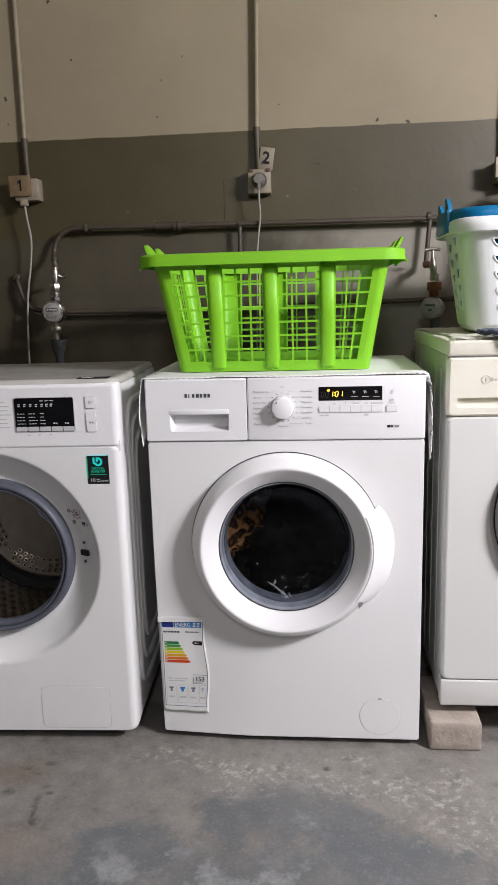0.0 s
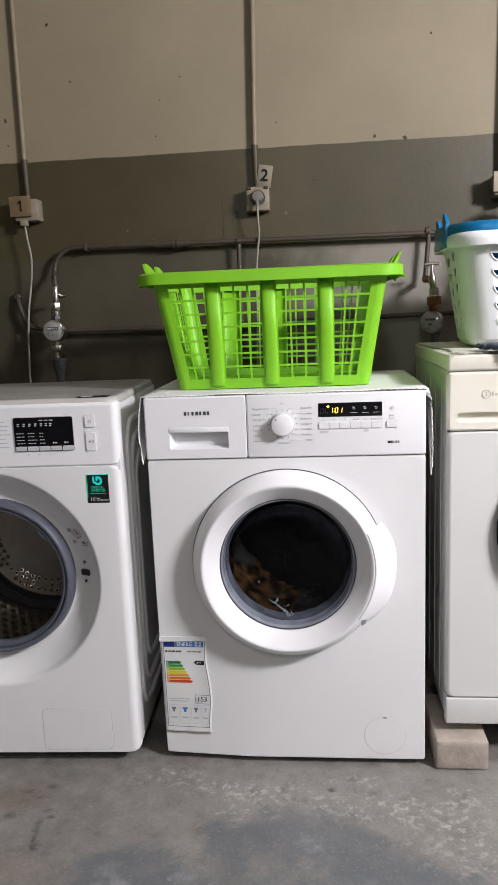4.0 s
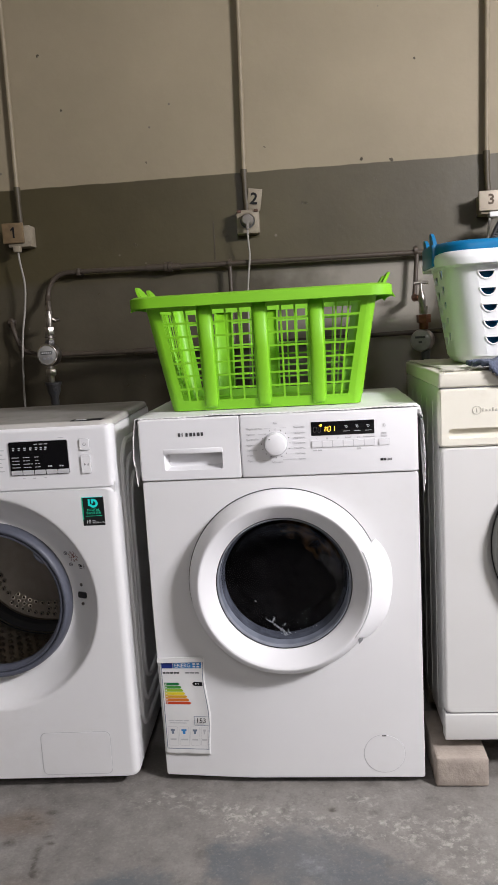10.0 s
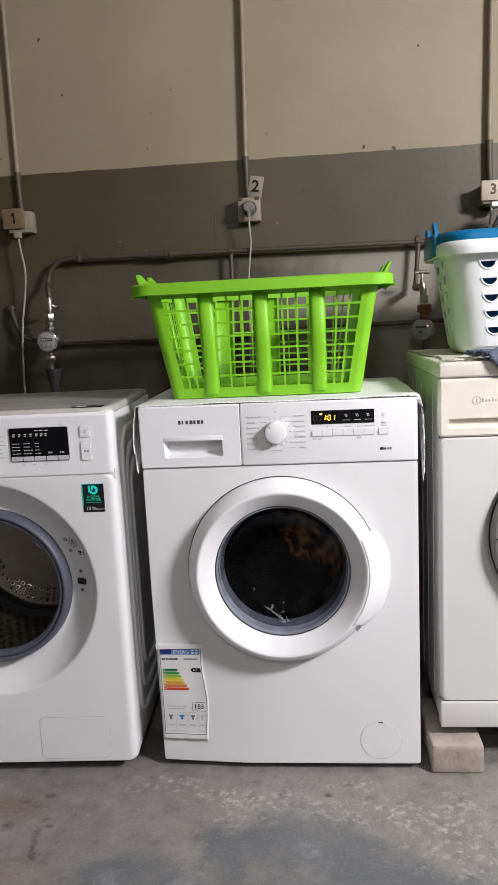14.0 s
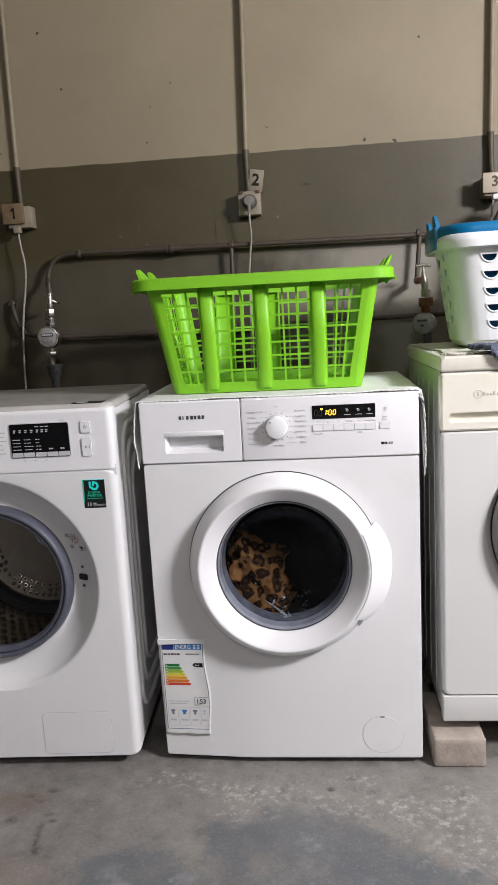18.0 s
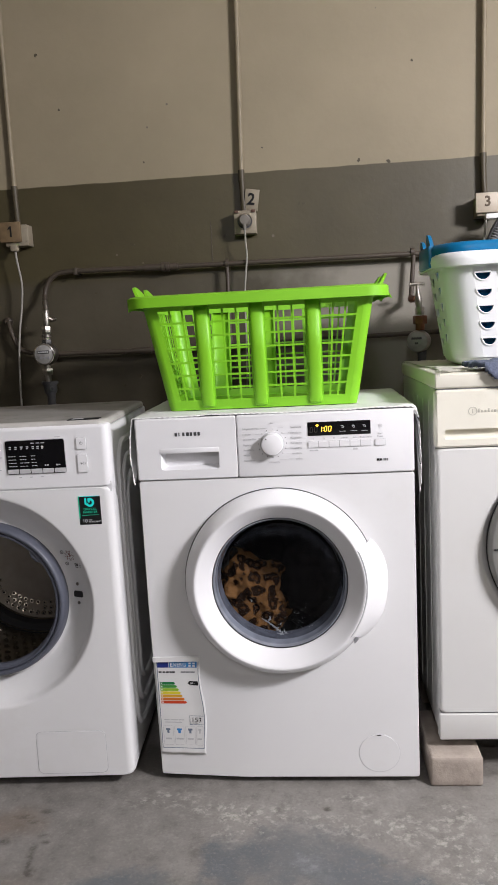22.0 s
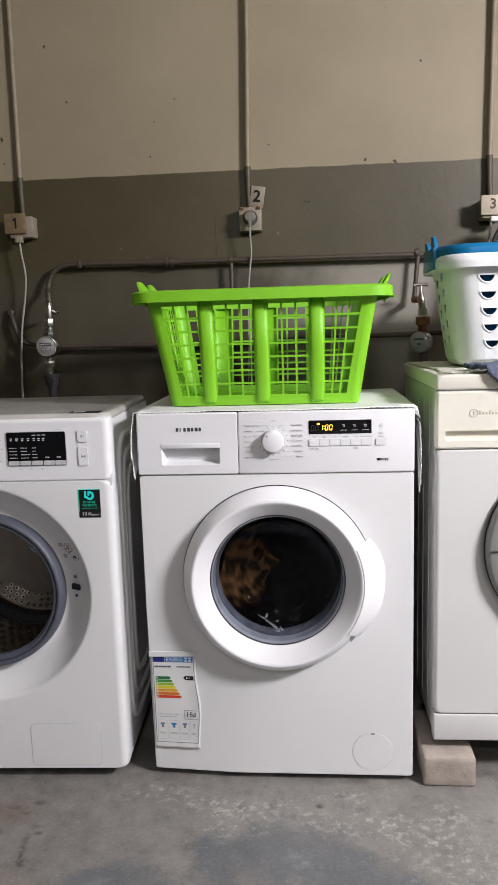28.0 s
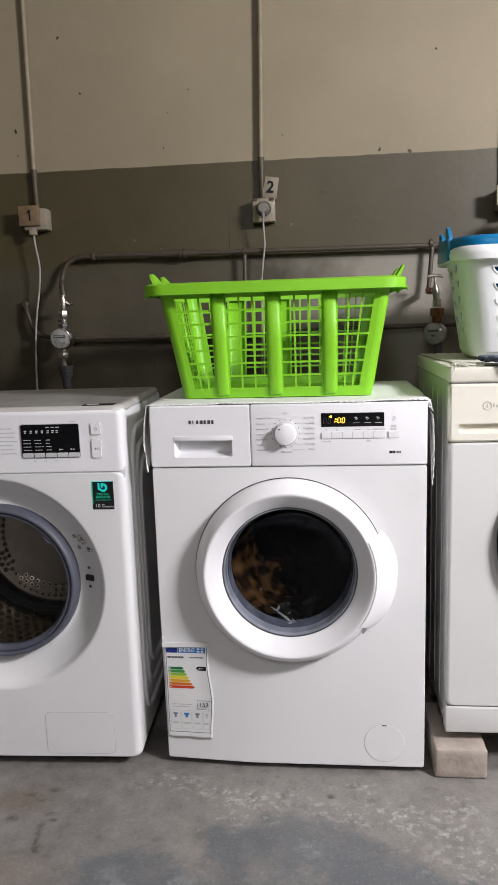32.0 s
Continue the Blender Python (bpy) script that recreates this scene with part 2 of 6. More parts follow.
    for x, y, rx, ry in ((0.142, -0.06, 0.055, 0.022), (0.15, -0.15, 0.10, 0.04), (0.29, -0.165, 0.13, 0.05), (0.37, -0.26, 0.12, 0.06), (-0.05, -0.105, 0.12, 0.03), (-0.10, -0.16, 0.06, 0.035),
                         (-0.28, -0.06, 0.09, 0.03), (-0.14, -0.105, 0.07, 0.03), (0.36, -0.10, 0.06, 0.03)):
        col = mixc(mathn("MULTIPLY", blob(x, y, rx, ry, 0.9), rng(white.outputs["Fac"], 0.51, 0.66, 0, 0.75)), col, (0.43, 0.41, 0.37, 1))
    # rusty stain with a branching run
    col = mixc(mathn("MULTIPLY", blob(-0.60, -0.14, 0.06, 0.045, 1.0), 0.45), col, (0.150, 0.098, 0.058, 1))
    col = mixc(mathn("MULTIPLY", blob(-0.56, -0.36, 0.10, 0.05, 1.2), 0.35), col, (0.22, 0.155, 0.115, 1))
    for x, y, rx, ry in ((-0.537, -0.102, 0.014, 0.008), (-0.560, -0.137, 0.020, 0.006), (-0.511, -0.181, 0.014, 0.006), (-0.508, -0.200, 0.010, 0.006), (-0.527, -0.225, 0.008, 0.022), (-0.521, -0.262, 0.006, 0.020),
                         (-0.510, -0.291, 0.011, 0.014), (-0.585, -0.120, 0.020, 0.006), (-0.55, -0.30, 0.005, 0.004), (0.087, -0.090, 0.011, 0.007), (0.085, -0.095, 0.007, 0.005), (0.196, -0.175, 0.004, 0.003), (-0.60, -0.20, 0.015, 0.012)):
        col = mixc(mathn("MULTIPLY", blob(x, y, rx, ry, 1.0), rng(white.outputs["Fac"], 0.40, 0.58, 0.15, 0.75)), col, (0.055, 0.045, 0.036, 1))
    # darker brown-grey band along the machines' feet
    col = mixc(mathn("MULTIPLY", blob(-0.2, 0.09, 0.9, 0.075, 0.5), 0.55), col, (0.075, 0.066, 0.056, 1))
    col = mixc(rng(fine.outputs["Fac"], 0.52, 0.72, 0, 0.30), col, (0.12, 0.11, 0.10, 1))
    col = mixc(rng(fine.outputs["Fac"], 0.44, 0.28, 0, 0.25), col, (0.40, 0.38, 0.34, 1))
    nt.links.new(col, b.inputs["Base Color"])
    nt.links.new(rng(mid.outputs["Fac"], 0.3, 0.7, 0.42, 0.68), b.inputs["Roughness"])
    bp = nt.nodes.new("ShaderNodeBump")
    bp.inputs["Strength"].default_value, bp.inputs["Distance"].default_value = 0.45, 0.003
    nt.links.new(mathn("ADD", mid.outputs["Fac"], mathn("MULTIPLY", fine.outputs["Fac"], 0.4)), bp.inputs["Height"])
    nt.links.new(bp.outputs[0], b.inputs["Normal"])
    return m


def leopard_material():
    """Tan plush with dark brown rosettes."""
    m = mat("leopard_print_plush", (0.4, 0.2, 0.07), rough=0.95, bump=0.4, bump_scale=300, spec=0.08)
    nt = m.node_tree
    b = nt.nodes["Principled BSDF"]
    tc = nt.nodes.new("ShaderNodeTexCoord")
    ns = nt.nodes.new("ShaderNodeTexNoise")
    ns.inputs["Scale"].default_value = 45
    nt.links.new(tc.outputs["Object"], ns.inputs["Vector"])
    mixv = nt.nodes.new("ShaderNodeVectorMath")
    mixv.operation = "MULTIPLY_ADD"
    mixv.inputs[1].default_value = (0.024, 0.024, 0.024)
    nt.links.new(ns.outputs["Color"], mixv.inputs[0])
    nt.links.new(tc.outputs["Object"], mixv.inputs[2])
    vo = nt.nodes.new("ShaderNodeTexVoronoi")
    vo.inputs["Scale"].default_value = 40
    nt.links.new(mixv.outputs[0], vo.inputs["Vector"])
    r = nt.nodes.new("ShaderNodeValToRGB")
    e = r.color_ramp.elements
    e[0].position, e[0].color = 0.0, (0.10, 0.045, 0.015, 1)
    e[1].position, e[1].color = 0.20, (0.07, 0.03, 0.012, 1)
    for p, c in ((0.22, (0.014, 0.008, 0.005, 1)), (0.50, (0.018, 0.009, 0.005, 1)), (0.60, (0.18, 0.086, 0.030, 1)), (0.9, (0.24, 0.120, 0.044, 1))):
        x = e.new(p)
        x.color = c
    nt.links.new(vo.outputs["Distance"], r.inputs[0])
    nt.links.new(r.outputs[0], b.inputs["Base Color"])
    return m


def glass_material(name, tint, rough=0.02, ior=1.45):
    m = bpy.data.materials.new(name)
    m.use_nodes = True
    nt = m.node_tree
    nt.nodes.remove(nt.nodes["Principled BSDF"])
    tr = nt.nodes.new("ShaderNodeBsdfTransparent")
    tr.inputs[0].default_value = (*tint, 1)
    gl = nt.nodes.new("ShaderNodeBsdfGlossy")
    gl.inputs["Roughness"].default_value = rough
    fr = nt.nodes.new("ShaderNodeFresnel")
    fr.inputs["IOR"].default_value = ior
    mx = nt.nodes.new("ShaderNodeMixShader")
    nt.links.new(fr.outputs[0], mx.inputs[0])
    nt.links.new(tr.outputs[0], mx.inputs[1])
    nt.links.new(gl.outputs[0], mx.inputs[2])
    nt.links.new(mx.outputs[0], nt.nodes["Material Output"].inputs[0])
    return m


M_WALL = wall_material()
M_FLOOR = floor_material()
M_CEIL = mat("ceiling_paint", (0.72, 0.69, 0.62), 0.8, bump=0.2, bump_scale=50)
M_ENAMEL = mat("white_enamel", (0.775, 0.775, 0.775), 0.32, vary=0.02, scale=3, bump=0.03, bump_scale=300, dirt=(0.66, 0.64, 0.6), dirt_scale=4, dirt_amount=0.25)
M_PLASTIC = mat("white_plastic", (0.80, 0.80, 0.81), 0.36, vary=0.02, scale=5, bump=0.05, bump_scale=700)
M_CREAM = mat("ivory_plastic", (0.76, 0.735, 0.635), 0.42, vary=0.03, scale=4, dirt=(0.55, 0.5, 0.4), dirt_scale=6, dirt_amount=0.3)
M_CREAM_EN = mat("off_white_enamel", (0.66, 0.658, 0.64), 0.35, vary=0.03, scale=3, dirt=(0.6, 0.58, 0.53), dirt_scale=5, dirt_amount=0.2)
M_SILVER = mat("silver_grey_plastic", (0.55, 0.55, 0.56), 0.4, vary=0.03)
M_GAP = mat("dark_gap_rubber", (0.02, 0.02, 0.021), 0.7)
M_GLOSSBLACK = mat("glossy_black_panel", (0.006, 0.006, 0.007), 0.12)
M_PRINT = mat("grey_print", (0.22, 0.22, 0.23), 0.6)
M_PRINT_D = mat("dark_print", (0.012, 0.012, 0.013), 0.7, spec=0.2)
M_WORD = mat("pale_grey_lettering", (0.47, 0.47, 0.48), 0.6)
M_PRINT_L = mat("pale_print", (0.55, 0.55, 0.56), 0.6)
M_AMBER = mat("amber_display_segment", (1.0, 0.62, 0.06), 0.5, emit=2.2)
M_GHOST = mat("unlit_display_segment", (0.05, 0.045, 0.04), 0.5)
M_GASKET = mat("grey_rubber_gasket", (0.085, 0.092, 0.118), 0.45, vary=0.15, scale=20, dirt=(0.06, 0.06, 0.065), dirt_scale=25, dirt_amount=0.4)
M_STEEL = mat("drum_steel", (0.35, 0.31, 0.255), 0.28, metal=1.0, vary=0.08, scale=30, bump=0.1, bump_scale=200)
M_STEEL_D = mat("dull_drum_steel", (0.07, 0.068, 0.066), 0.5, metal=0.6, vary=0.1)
M_GLASS = glass_material("door_glass", (0.76, 0.78, 0.82), 0.02, 1.30)
M_RIMGLASS = mat("milky_glass_rim", (0.22, 0.235, 0.27), 0.10, vary=0.2, scale=24, coat=0.6)
# darker copy of the milky rim: shade deeper in the bowl, set as colour
M_RIMDARK = mat("shaded_rim_glass", (0.09, 0.097, 0.118), 0.08, vary=0.3, scale=30, coat=0.6)
M_BOWL = glass_material("door_bowl_glass", (0.95, 0.955, 0.96), 0.02, 1.21)
M_GREEN = mat("lime_green_plastic", (0.205, 0.53, 0.016), 0.48, vary=0.04, scale=10, bump=0.04, bump_scale=400)
M_WHITEB = mat("white_basket_plastic", (0.78, 0.79, 0.79), 0.38, vary=0.03, scale=8)
M_BLUE = mat("teal_blue_plastic", (0.0, 0.145, 0.33), 0.35, vary=0.04, scale=10)
M_PIPE = mat("grey_painted_pipe", (0.058, 0.045, 0.033), 0.5, vary=0.15, scale=25, bump=0.3, bump_scale=90, dirt=(0.09, 0.06, 0.04), dirt_scale=30, dirt_amount=0.6)
M_CONDUIT_U = mat("cream_painted_conduit", (0.235, 0.195, 0.128), 0.55, vary=0.1, scale=20, bump=0.2)
M_CONDUIT_L = mat("grey_painted_conduit", (0.060, 0.048, 0.027), 0.55, vary=0.12, scale=20, bump=0.2)
M_CHROME = mat("worn_chrome", (0.72, 0.70, 0.66), 0.2, metal=1.0, vary=0.12, scale=60)
M_NICKEL = mat("dull_nickel", (0.30, 0.27, 0.24), 0.35, metal=1.0, vary=0.25, scale=60)
M_TAP = mat("tarnished_tap_chrome", (0.50, 0.47, 0.43), 0.3, metal=1.0, vary=0.3, scale=70, dirt=(0.08, 0.06, 0.04), dirt_scale=60, dirt_amount=0.5)
M_RING = mat("grey_porthole_plastic", (0.27, 0.27, 0.255), 0.35, vary=0.05)
M_BRASS = mat("tarnished_copper_brass", (0.19, 0.085, 0.05), 0.4, metal=1.0, vary=0.2, scale=60)
M_GREYPL = mat("dark_grey_plastic", (0.05, 0.05, 0.052), 0.5, vary=0.1)
M_FADED = mat("faded_brown_paint", (0.085, 0.058, 0.034), 0.7, vary=0.3, scale=120)
M_PLATE = mat("pale_number_plate", (0.42, 0.36, 0.28), 0.5, vary=0.1, scale=30)
M_OLDPL = mat("aged_ivory_plastic", (0.25, 0.215, 0.158), 0.5, vary=0.12, scale=30, dirt=(0.12, 0.09, 0.06), dirt_scale=60, dirt_amount=0.75)
M_TAN = mat("tan_number_plate", (0.165, 0.112, 0.058), 0.6, vary=0.2, scale=40, dirt=(0.10, 0.06, 0.03), dirt_scale=50, dirt_amount=0.6)
M_CABLE = mat("grey_cable", (0.30, 0.285, 0.255), 0.55, vary=0.15, scale=40)
M_PLUG = mat("dark_grey_plug", (0.17, 0.155, 0.135), 0.5, vary=0.15, scale=40)
M_RUST = mat("rusty_hinge", (0.09, 0.045, 0.03), 0.7, vary=0.3, scale=90)
M_RED = mat("red_brown_print", (0.20, 0.055, 0.04), 0.6)
M_DIAL = mat("meter_dial_glass", (0.27, 0.265, 0.25), 0.15, vary=0.15, scale=60)
M_BRICK = mat("concrete_block", (0.36, 0.31, 0.265), 0.9, vary=0.18, scale=25, bump=0.8, bump_scale=120, dirt=(0.22, 0.15, 0.12), dirt_scale=14, dirt_amount=0.6)
M_FOAM = mat("white_foam_sheet", (0.80, 0.80, 0.79), 0.7, vary=0.04, scale=12, bump=0.25, bump_scale=160)
M_RAG = mat("blue_grey_terry_cloth", (0.11, 0.13, 0.19), 0.95, vary=0.3, scale=80, bump=1.0, bump_scale=350)
M_SHEET = mat("frayed_cotton_sheet", (0.62, 0.60, 0.53), 0.9, vary=0.1, scale=30, bump=0.6, bump_scale=250)
M_PAPER = mat("label_paper", (0.78, 0.78, 0.77), 0.5, vary=0.03, scale=15)
M_HOSE = mat("grey_ribbed_hose", (0.13, 0.13, 0.135), 0.5)
M_BLACKCLOTH = mat("black_laundry", (0.005, 0.0045, 0.005), 0.8, vary=0.3, scale=30, bump=0.3, bump_scale=120, spec=0.06)
M_GREYCLOTH = mat("grey_laundry", (0.16, 0.15, 0.14), 0.95, vary=0.3, scale=30, bump=0.6, bump_scale=120)
M_LEO = leopard_material()
M_SUDS = mat("soap_suds", (0.36, 0.375, 0.385), 0.35, vary=0.05)
M_TEAL = mat("teal_hologram_print", (0.02, 0.80, 0.74), 0.3)
M_TEALD = mat("green_hologram_print", (0.01, 0.62, 0.36), 0.3)
M_STKBLACK = mat("black_sticker", (0.010, 0.011, 0.011), 0.3)
# lid greyed and mottled: the dark wall's reflection put into its colour
M_LID = mat("reflection_grey_lid", (0.50, 0.485, 0.455), 0.22, vary=0.12, scale=9, dirt=(0.22, 0.20, 0.17), dirt_scale=12, dirt_amount=0.5)
M_EMBOSS = mat("faded_panel_print", (0.50, 0.48, 0.41), 0.5)
M_BRANDING = mat("charcoal_print", (0.05, 0.05, 0.053), 0.6)
M_BORDER = mat("slate_blue_print", (0.16, 0.20, 0.27), 0.6)
M_TUBE = mat("fluorescent_diffuser", (1.0, 0.95, 0.85), 0.5, emit=3.0)


# ---------- mesh helpers ----------
def finish(name, bm, material, parent=None, label="", smooth=None):
    me = bpy.data.meshes.new(name)
    if smooth:
        bmesh.ops.recalc_face_normals(bm, faces=bm.faces)
    bm.to_mesh(me)
    bm.free()
    if smooth:
        for p in me.polygons:
            p.use_smooth = True
        me.set_sharp_from_angle(angle=radians(smooth))
    me.materials.append(material)
    ob = new(name, me)
    if parent:
        ob.parent = parent
    if label:
        ob["label"] = label
    return ob


def part(name, bm, material, parent, label="", smooth=40):
    return finish(name, bm, material, parent, label, smooth)


def thing(name, label, category, at=(0, 0, 0), group="", kind=""):
    ob = new(name)
    ob.location = at
    ob.empty_display_size = 0.05
    return tagged(ob, label, category, group, kind)


def box(x0, x1, y0, y1, z0, z1, bevel=0.0, seg=2, bm=None):
    out = bm or bmesh.new()
    one = bmesh.new()
    bmesh.ops.create_cube(one, size=1)
    bmesh.ops.scale(one, vec=(x1 - x0, y1 - y0, z1 - z0), verts=one.verts)
    bmesh.ops.translate(one, vec=((x0 + x1) / 2, (y0 + y1) / 2, (z0 + z1) / 2), verts=one.verts)
    if bevel:
        bmesh.ops.bevel(one, geom=one.edges[:], offset=bevel, segments=seg, profile=0.5, affect="EDGES")
    merge(out, one)
    return out


def open_box(x0, x1, y0, y1, z0, z1, bevel=0.004):
    """A carcass of folded sheet, open towards -y."""
    bm = box(x0, x1, y0, y1, z0, z1, bevel)
    bmesh.ops.delete(bm, geom=[f for f in bm.faces if f.calc_center_median().y < y0 + bevel * 0.9], context="FACES")
    return bm


def merge(out, one):
    me = bpy.data.meshes.new("tmp")
    one.to_mesh(me)
    one.free()
    out.from_mesh(me)
    bpy.data.meshes.remove(me)
    return out


def lathe(profile, centre, steps=64, a0=0.0, a1=360.0, bm=None, sx=1.0):
    """Turns (radius, y) pairs about the y axis through centre = (x, z); a0, a1: degrees, anticlockwise from +x."""
    out = bm or bmesh.new()
    full = abs(a1 - a0) >= 360
    n = steps if full else steps + 1
    rings = []
    for i in range(n):
        a = radians(a0 + (a1 - a0) * i / steps)
        rings.append([out.verts.new((centre[0] + r * math.cos(a) * sx, y, centre[1] + r * math.sin(a))) for r, y in profile])
    for i in range(steps):
        p, q = rings[i], rings[(i + 1) % n]
        for j in range(len(profile) - 1):
            out.faces.new((p[j], p[j + 1], q[j + 1], q[j]))
    return out


def tube(points, radius, sides=12, bm=None, caps=True):
    """A round bar along a line of points."""
    out = bm or bmesh.new()
    pts = [Vector(p) for p in points]
    rings, up = [], Vector((0.3, 0.9, 0.2)).normalized()
    for i, p in enumerate(pts):
        d = (pts[min(i + 1, len(pts) - 1)] - pts[max(i - 1, 0)]).normalized()
        side = d.cross(up)
        if side.length < 0.05:
            side = d.cross(Vector((1, 0, 0)))
        side.normalize()
        up = side.cross(d).normalized()
        r = radius[i] if isinstance(radius, (list, tuple)) else radius
        rings.append([out.verts.new(p + r * (math.cos(a) * side + math.sin(a) * up)) for a in (2 * math.pi * k / sides for k in range(sides))])
    for a, b in zip(rings, rings[1:]):
        for k in range(sides):
            out.faces.new((a[k], a[(k + 1) % sides], b[(k + 1) % sides], b[k]))
    if caps:
        out.faces.new(rings[0][::-1])
        out.faces.new(rings[-1])
    return out


def curve_points(points, per=8):
    """A smooth line through points (Catmull-Rom)."""
    p = [Vector(q) for q in points]
    p = [2 * p[0] - p[1], *p, 2 * p[-1] - p[-2]]
    out = []
    for i in range(1, len(p) - 2):
        for k in range(per):
            t = k / per
            out.append(0.5 * ((2 * p[i]) + (p[i + 1] - p[i - 1]) * t + (2 * p[i - 1] - 5 * p[i] + 4 * p[i + 1] - p[i + 2]) * t * t
                              + (3 * p[i] - p[i - 1] - 3 * p[i + 1] + p[i + 2]) * t ** 3))
    return out + [p[-2]]


def drum_disc(cx, cz, r, y0, y1, bevel=0.0, steps=48, bm=None):
    """A short round block with its axis along y and a rounded front edge at y0."""
    b = bevel
    prof = [(0.0001, y0), (r - b, y0), (r - b * 0.3, y0 + b * 0.3), (r, y0 + b), (r, y1)] if b else [(0.0001, y0), (r, y0), (r, y1)]
    return lathe(prof, (cx, cz), steps, bm=bm)


def rounded_rect(x0, x1, z0, z1, r, y, n=5):
    """Corner-rounded loop of points in the plane y, anticlockwise from below right as seen from -y."""
    pts = []
    for cx, cz, a in ((x1 - r, z0 + r, -90), (x1 - r, z1 - r, 0), (x0 + r, z1 - r, 90), (x0 + r, z0 + r, 180)):
        for k in range(n + 1):
            t = radians(a + 90 * k / n)
            pts.append((cx + r * math.cos(t), y, cz + r * math.sin(t)))
    return pts


def slab(points, y0, y1, bm=None):
    """A plate from a loop of (x, y, z): front at y0, back at y1."""
    out = bm or bmesh.new()
    a = [out.verts.new((p[0], y0, p[2])) for p in points]
    b = [out.verts.new((p[0], y1, p[2])) for p in points]
    out.faces.new(a)
    out.faces.new(b[::-1])
    n = len(a)
    for i in range(n):
        out.faces.new((a[i], b[i], b[(i + 1) % n], a[(i + 1) % n]))
    return out


def letters(name, text, x, z, y, size, material, parent, align="LEFT", turn=0.0, squash=1.0, bold=0.0):
    """Printed words facing -y, as a thin mesh."""
    cu = bpy.data.curves.new(name, "FONT")
    cu.body, cu.size, cu.align_x, cu.align_y, cu.extrude, cu.resolution_u, cu.offset = text, size, align, "CENTER", 0.0002, 2, bold
    tmp = bpy.data.objects.new("tmp", cu)
    me = bpy.data.meshes.new_from_object(tmp)
    bpy.data.objects.remove(tmp)
    bpy.data.curves.remove(cu)
    me.transform(pose(x, y, z, 90, 0, 0) @ pose(0, 0, 0, 0, 0, turn) @ Matrix.Diagonal((squash, 1, 1, 1)))
    me.name = name
    me.materials.append(material)
    ob = new(name, me)
    ob.parent = parent
    return ob


def loops_skin(loops, bm=None, close_first=False, close_last=False):
    """Bridges loops of equally many points."""
    out = bm or bmesh.new()
    vs = [[out.verts.new(p) for p in loop] for loop in loops]
    n = len(vs[0])
    for a, b in zip(vs, vs[1:]):
        for i in range(n):
            out.faces.new((a[i], a[(i + 1) % n], b[(i + 1) % n], b[i]))
    if close_first:
        out.faces.new(vs[0][::-1])
    if close_last:
        out.faces.new(vs[-1])
    return out


# ---------- the cellar room ----------
X0, X1, Y0, Y1, H = -2.6, 3.9, -3.6, 0.75, 2.28
FLOOR = -0.012


def room():
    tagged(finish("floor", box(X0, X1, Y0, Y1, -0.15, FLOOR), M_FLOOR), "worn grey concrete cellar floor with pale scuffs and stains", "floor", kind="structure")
    tagged(finish("ceiling", box(X0, X1, Y0, Y1, H, H + 0.15), M_CEIL), "plain painted concrete cellar ceiling", "ceiling", kind="structure")
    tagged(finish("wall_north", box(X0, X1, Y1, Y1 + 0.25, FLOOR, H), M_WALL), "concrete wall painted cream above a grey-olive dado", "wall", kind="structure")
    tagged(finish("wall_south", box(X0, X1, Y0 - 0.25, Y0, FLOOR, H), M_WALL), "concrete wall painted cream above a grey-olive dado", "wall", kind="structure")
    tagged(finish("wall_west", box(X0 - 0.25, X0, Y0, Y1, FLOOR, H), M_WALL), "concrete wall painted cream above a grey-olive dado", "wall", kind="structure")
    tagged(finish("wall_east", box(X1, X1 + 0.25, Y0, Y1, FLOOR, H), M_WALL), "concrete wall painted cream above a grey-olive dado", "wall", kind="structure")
    for place in (LAMP, LAMP_FAR):
        lampt = thing("ceiling_lamp", "plain fluorescent batten lamp under the ceiling", "lamp", (place[0], place[1], H), "ceiling lamps")
        part("housing", box(-0.06, 0.06, -0.45, 0.45, -0.13, -0.07, 0.006), M_PLASTIC, lampt)
        for yy in (-0.3, 0.3):
            part("hanger", tube([(0, yy, -0.075), (0, yy, 0.0)], 0.006), M_SILVER, lampt)
        part("tube", tube([(0, -0.42, -0.155), (0, 0.42, -0.155)], 0.013), M_TUBE, lampt)


room()


# ---------- the middle washing machine ----------
DX, DZ = 0.001, 0.4755          # middle of its door
AXIS = (0.0, 0.25, 0.452)      # the drum's axis


def segment_points(kind, x, z, w, h, t):
    """A bar of a seven-part digit as a loop in x, z."""
    hw, hh, s = w / 2, h / 2, 0.12
    bars = {"a": ((-hw + t, hh), (hw - t, hh), (hw - 2 * t, hh - t), (-hw + 2 * t, hh - t)),
            "d": ((-hw + 2 * t, -hh + t), (hw - 2 * t, -hh + t), (hw - t, -hh), (-hw + t, -hh)),
            "b": ((hw - t, hh - t), (hw, hh - t), (hw, t * 0.3), (hw - t, t * 0.3)),
            "c": ((hw - t, -t * 0.3), (hw, -t * 0.3), (hw, -hh + t), (hw - t, -hh + t)),
            "f": ((-hw, hh - t), (-hw + t, hh - t), (-hw + t, t * 0.3), (-hw, t * 0.3)),
            "e": ((-hw, -t * 0.3), (-hw + t, -t * 0.3), (-hw + t, -hh + t), (-hw, -hh + t))}
    return [(x + px + s * pz, 0, z + pz) for px, pz in bars[kind]][::-1]


def front_y(x, z):
    """How far the front sheet falls back towards its lower corner by the label."""
    return 0.015 * max(0.0, (-x - 0.10) / 0.199) * max(0.0, (0.42 - z) / 0.42)


LATE = []   # bars of the last digit that light up when the hour is reached


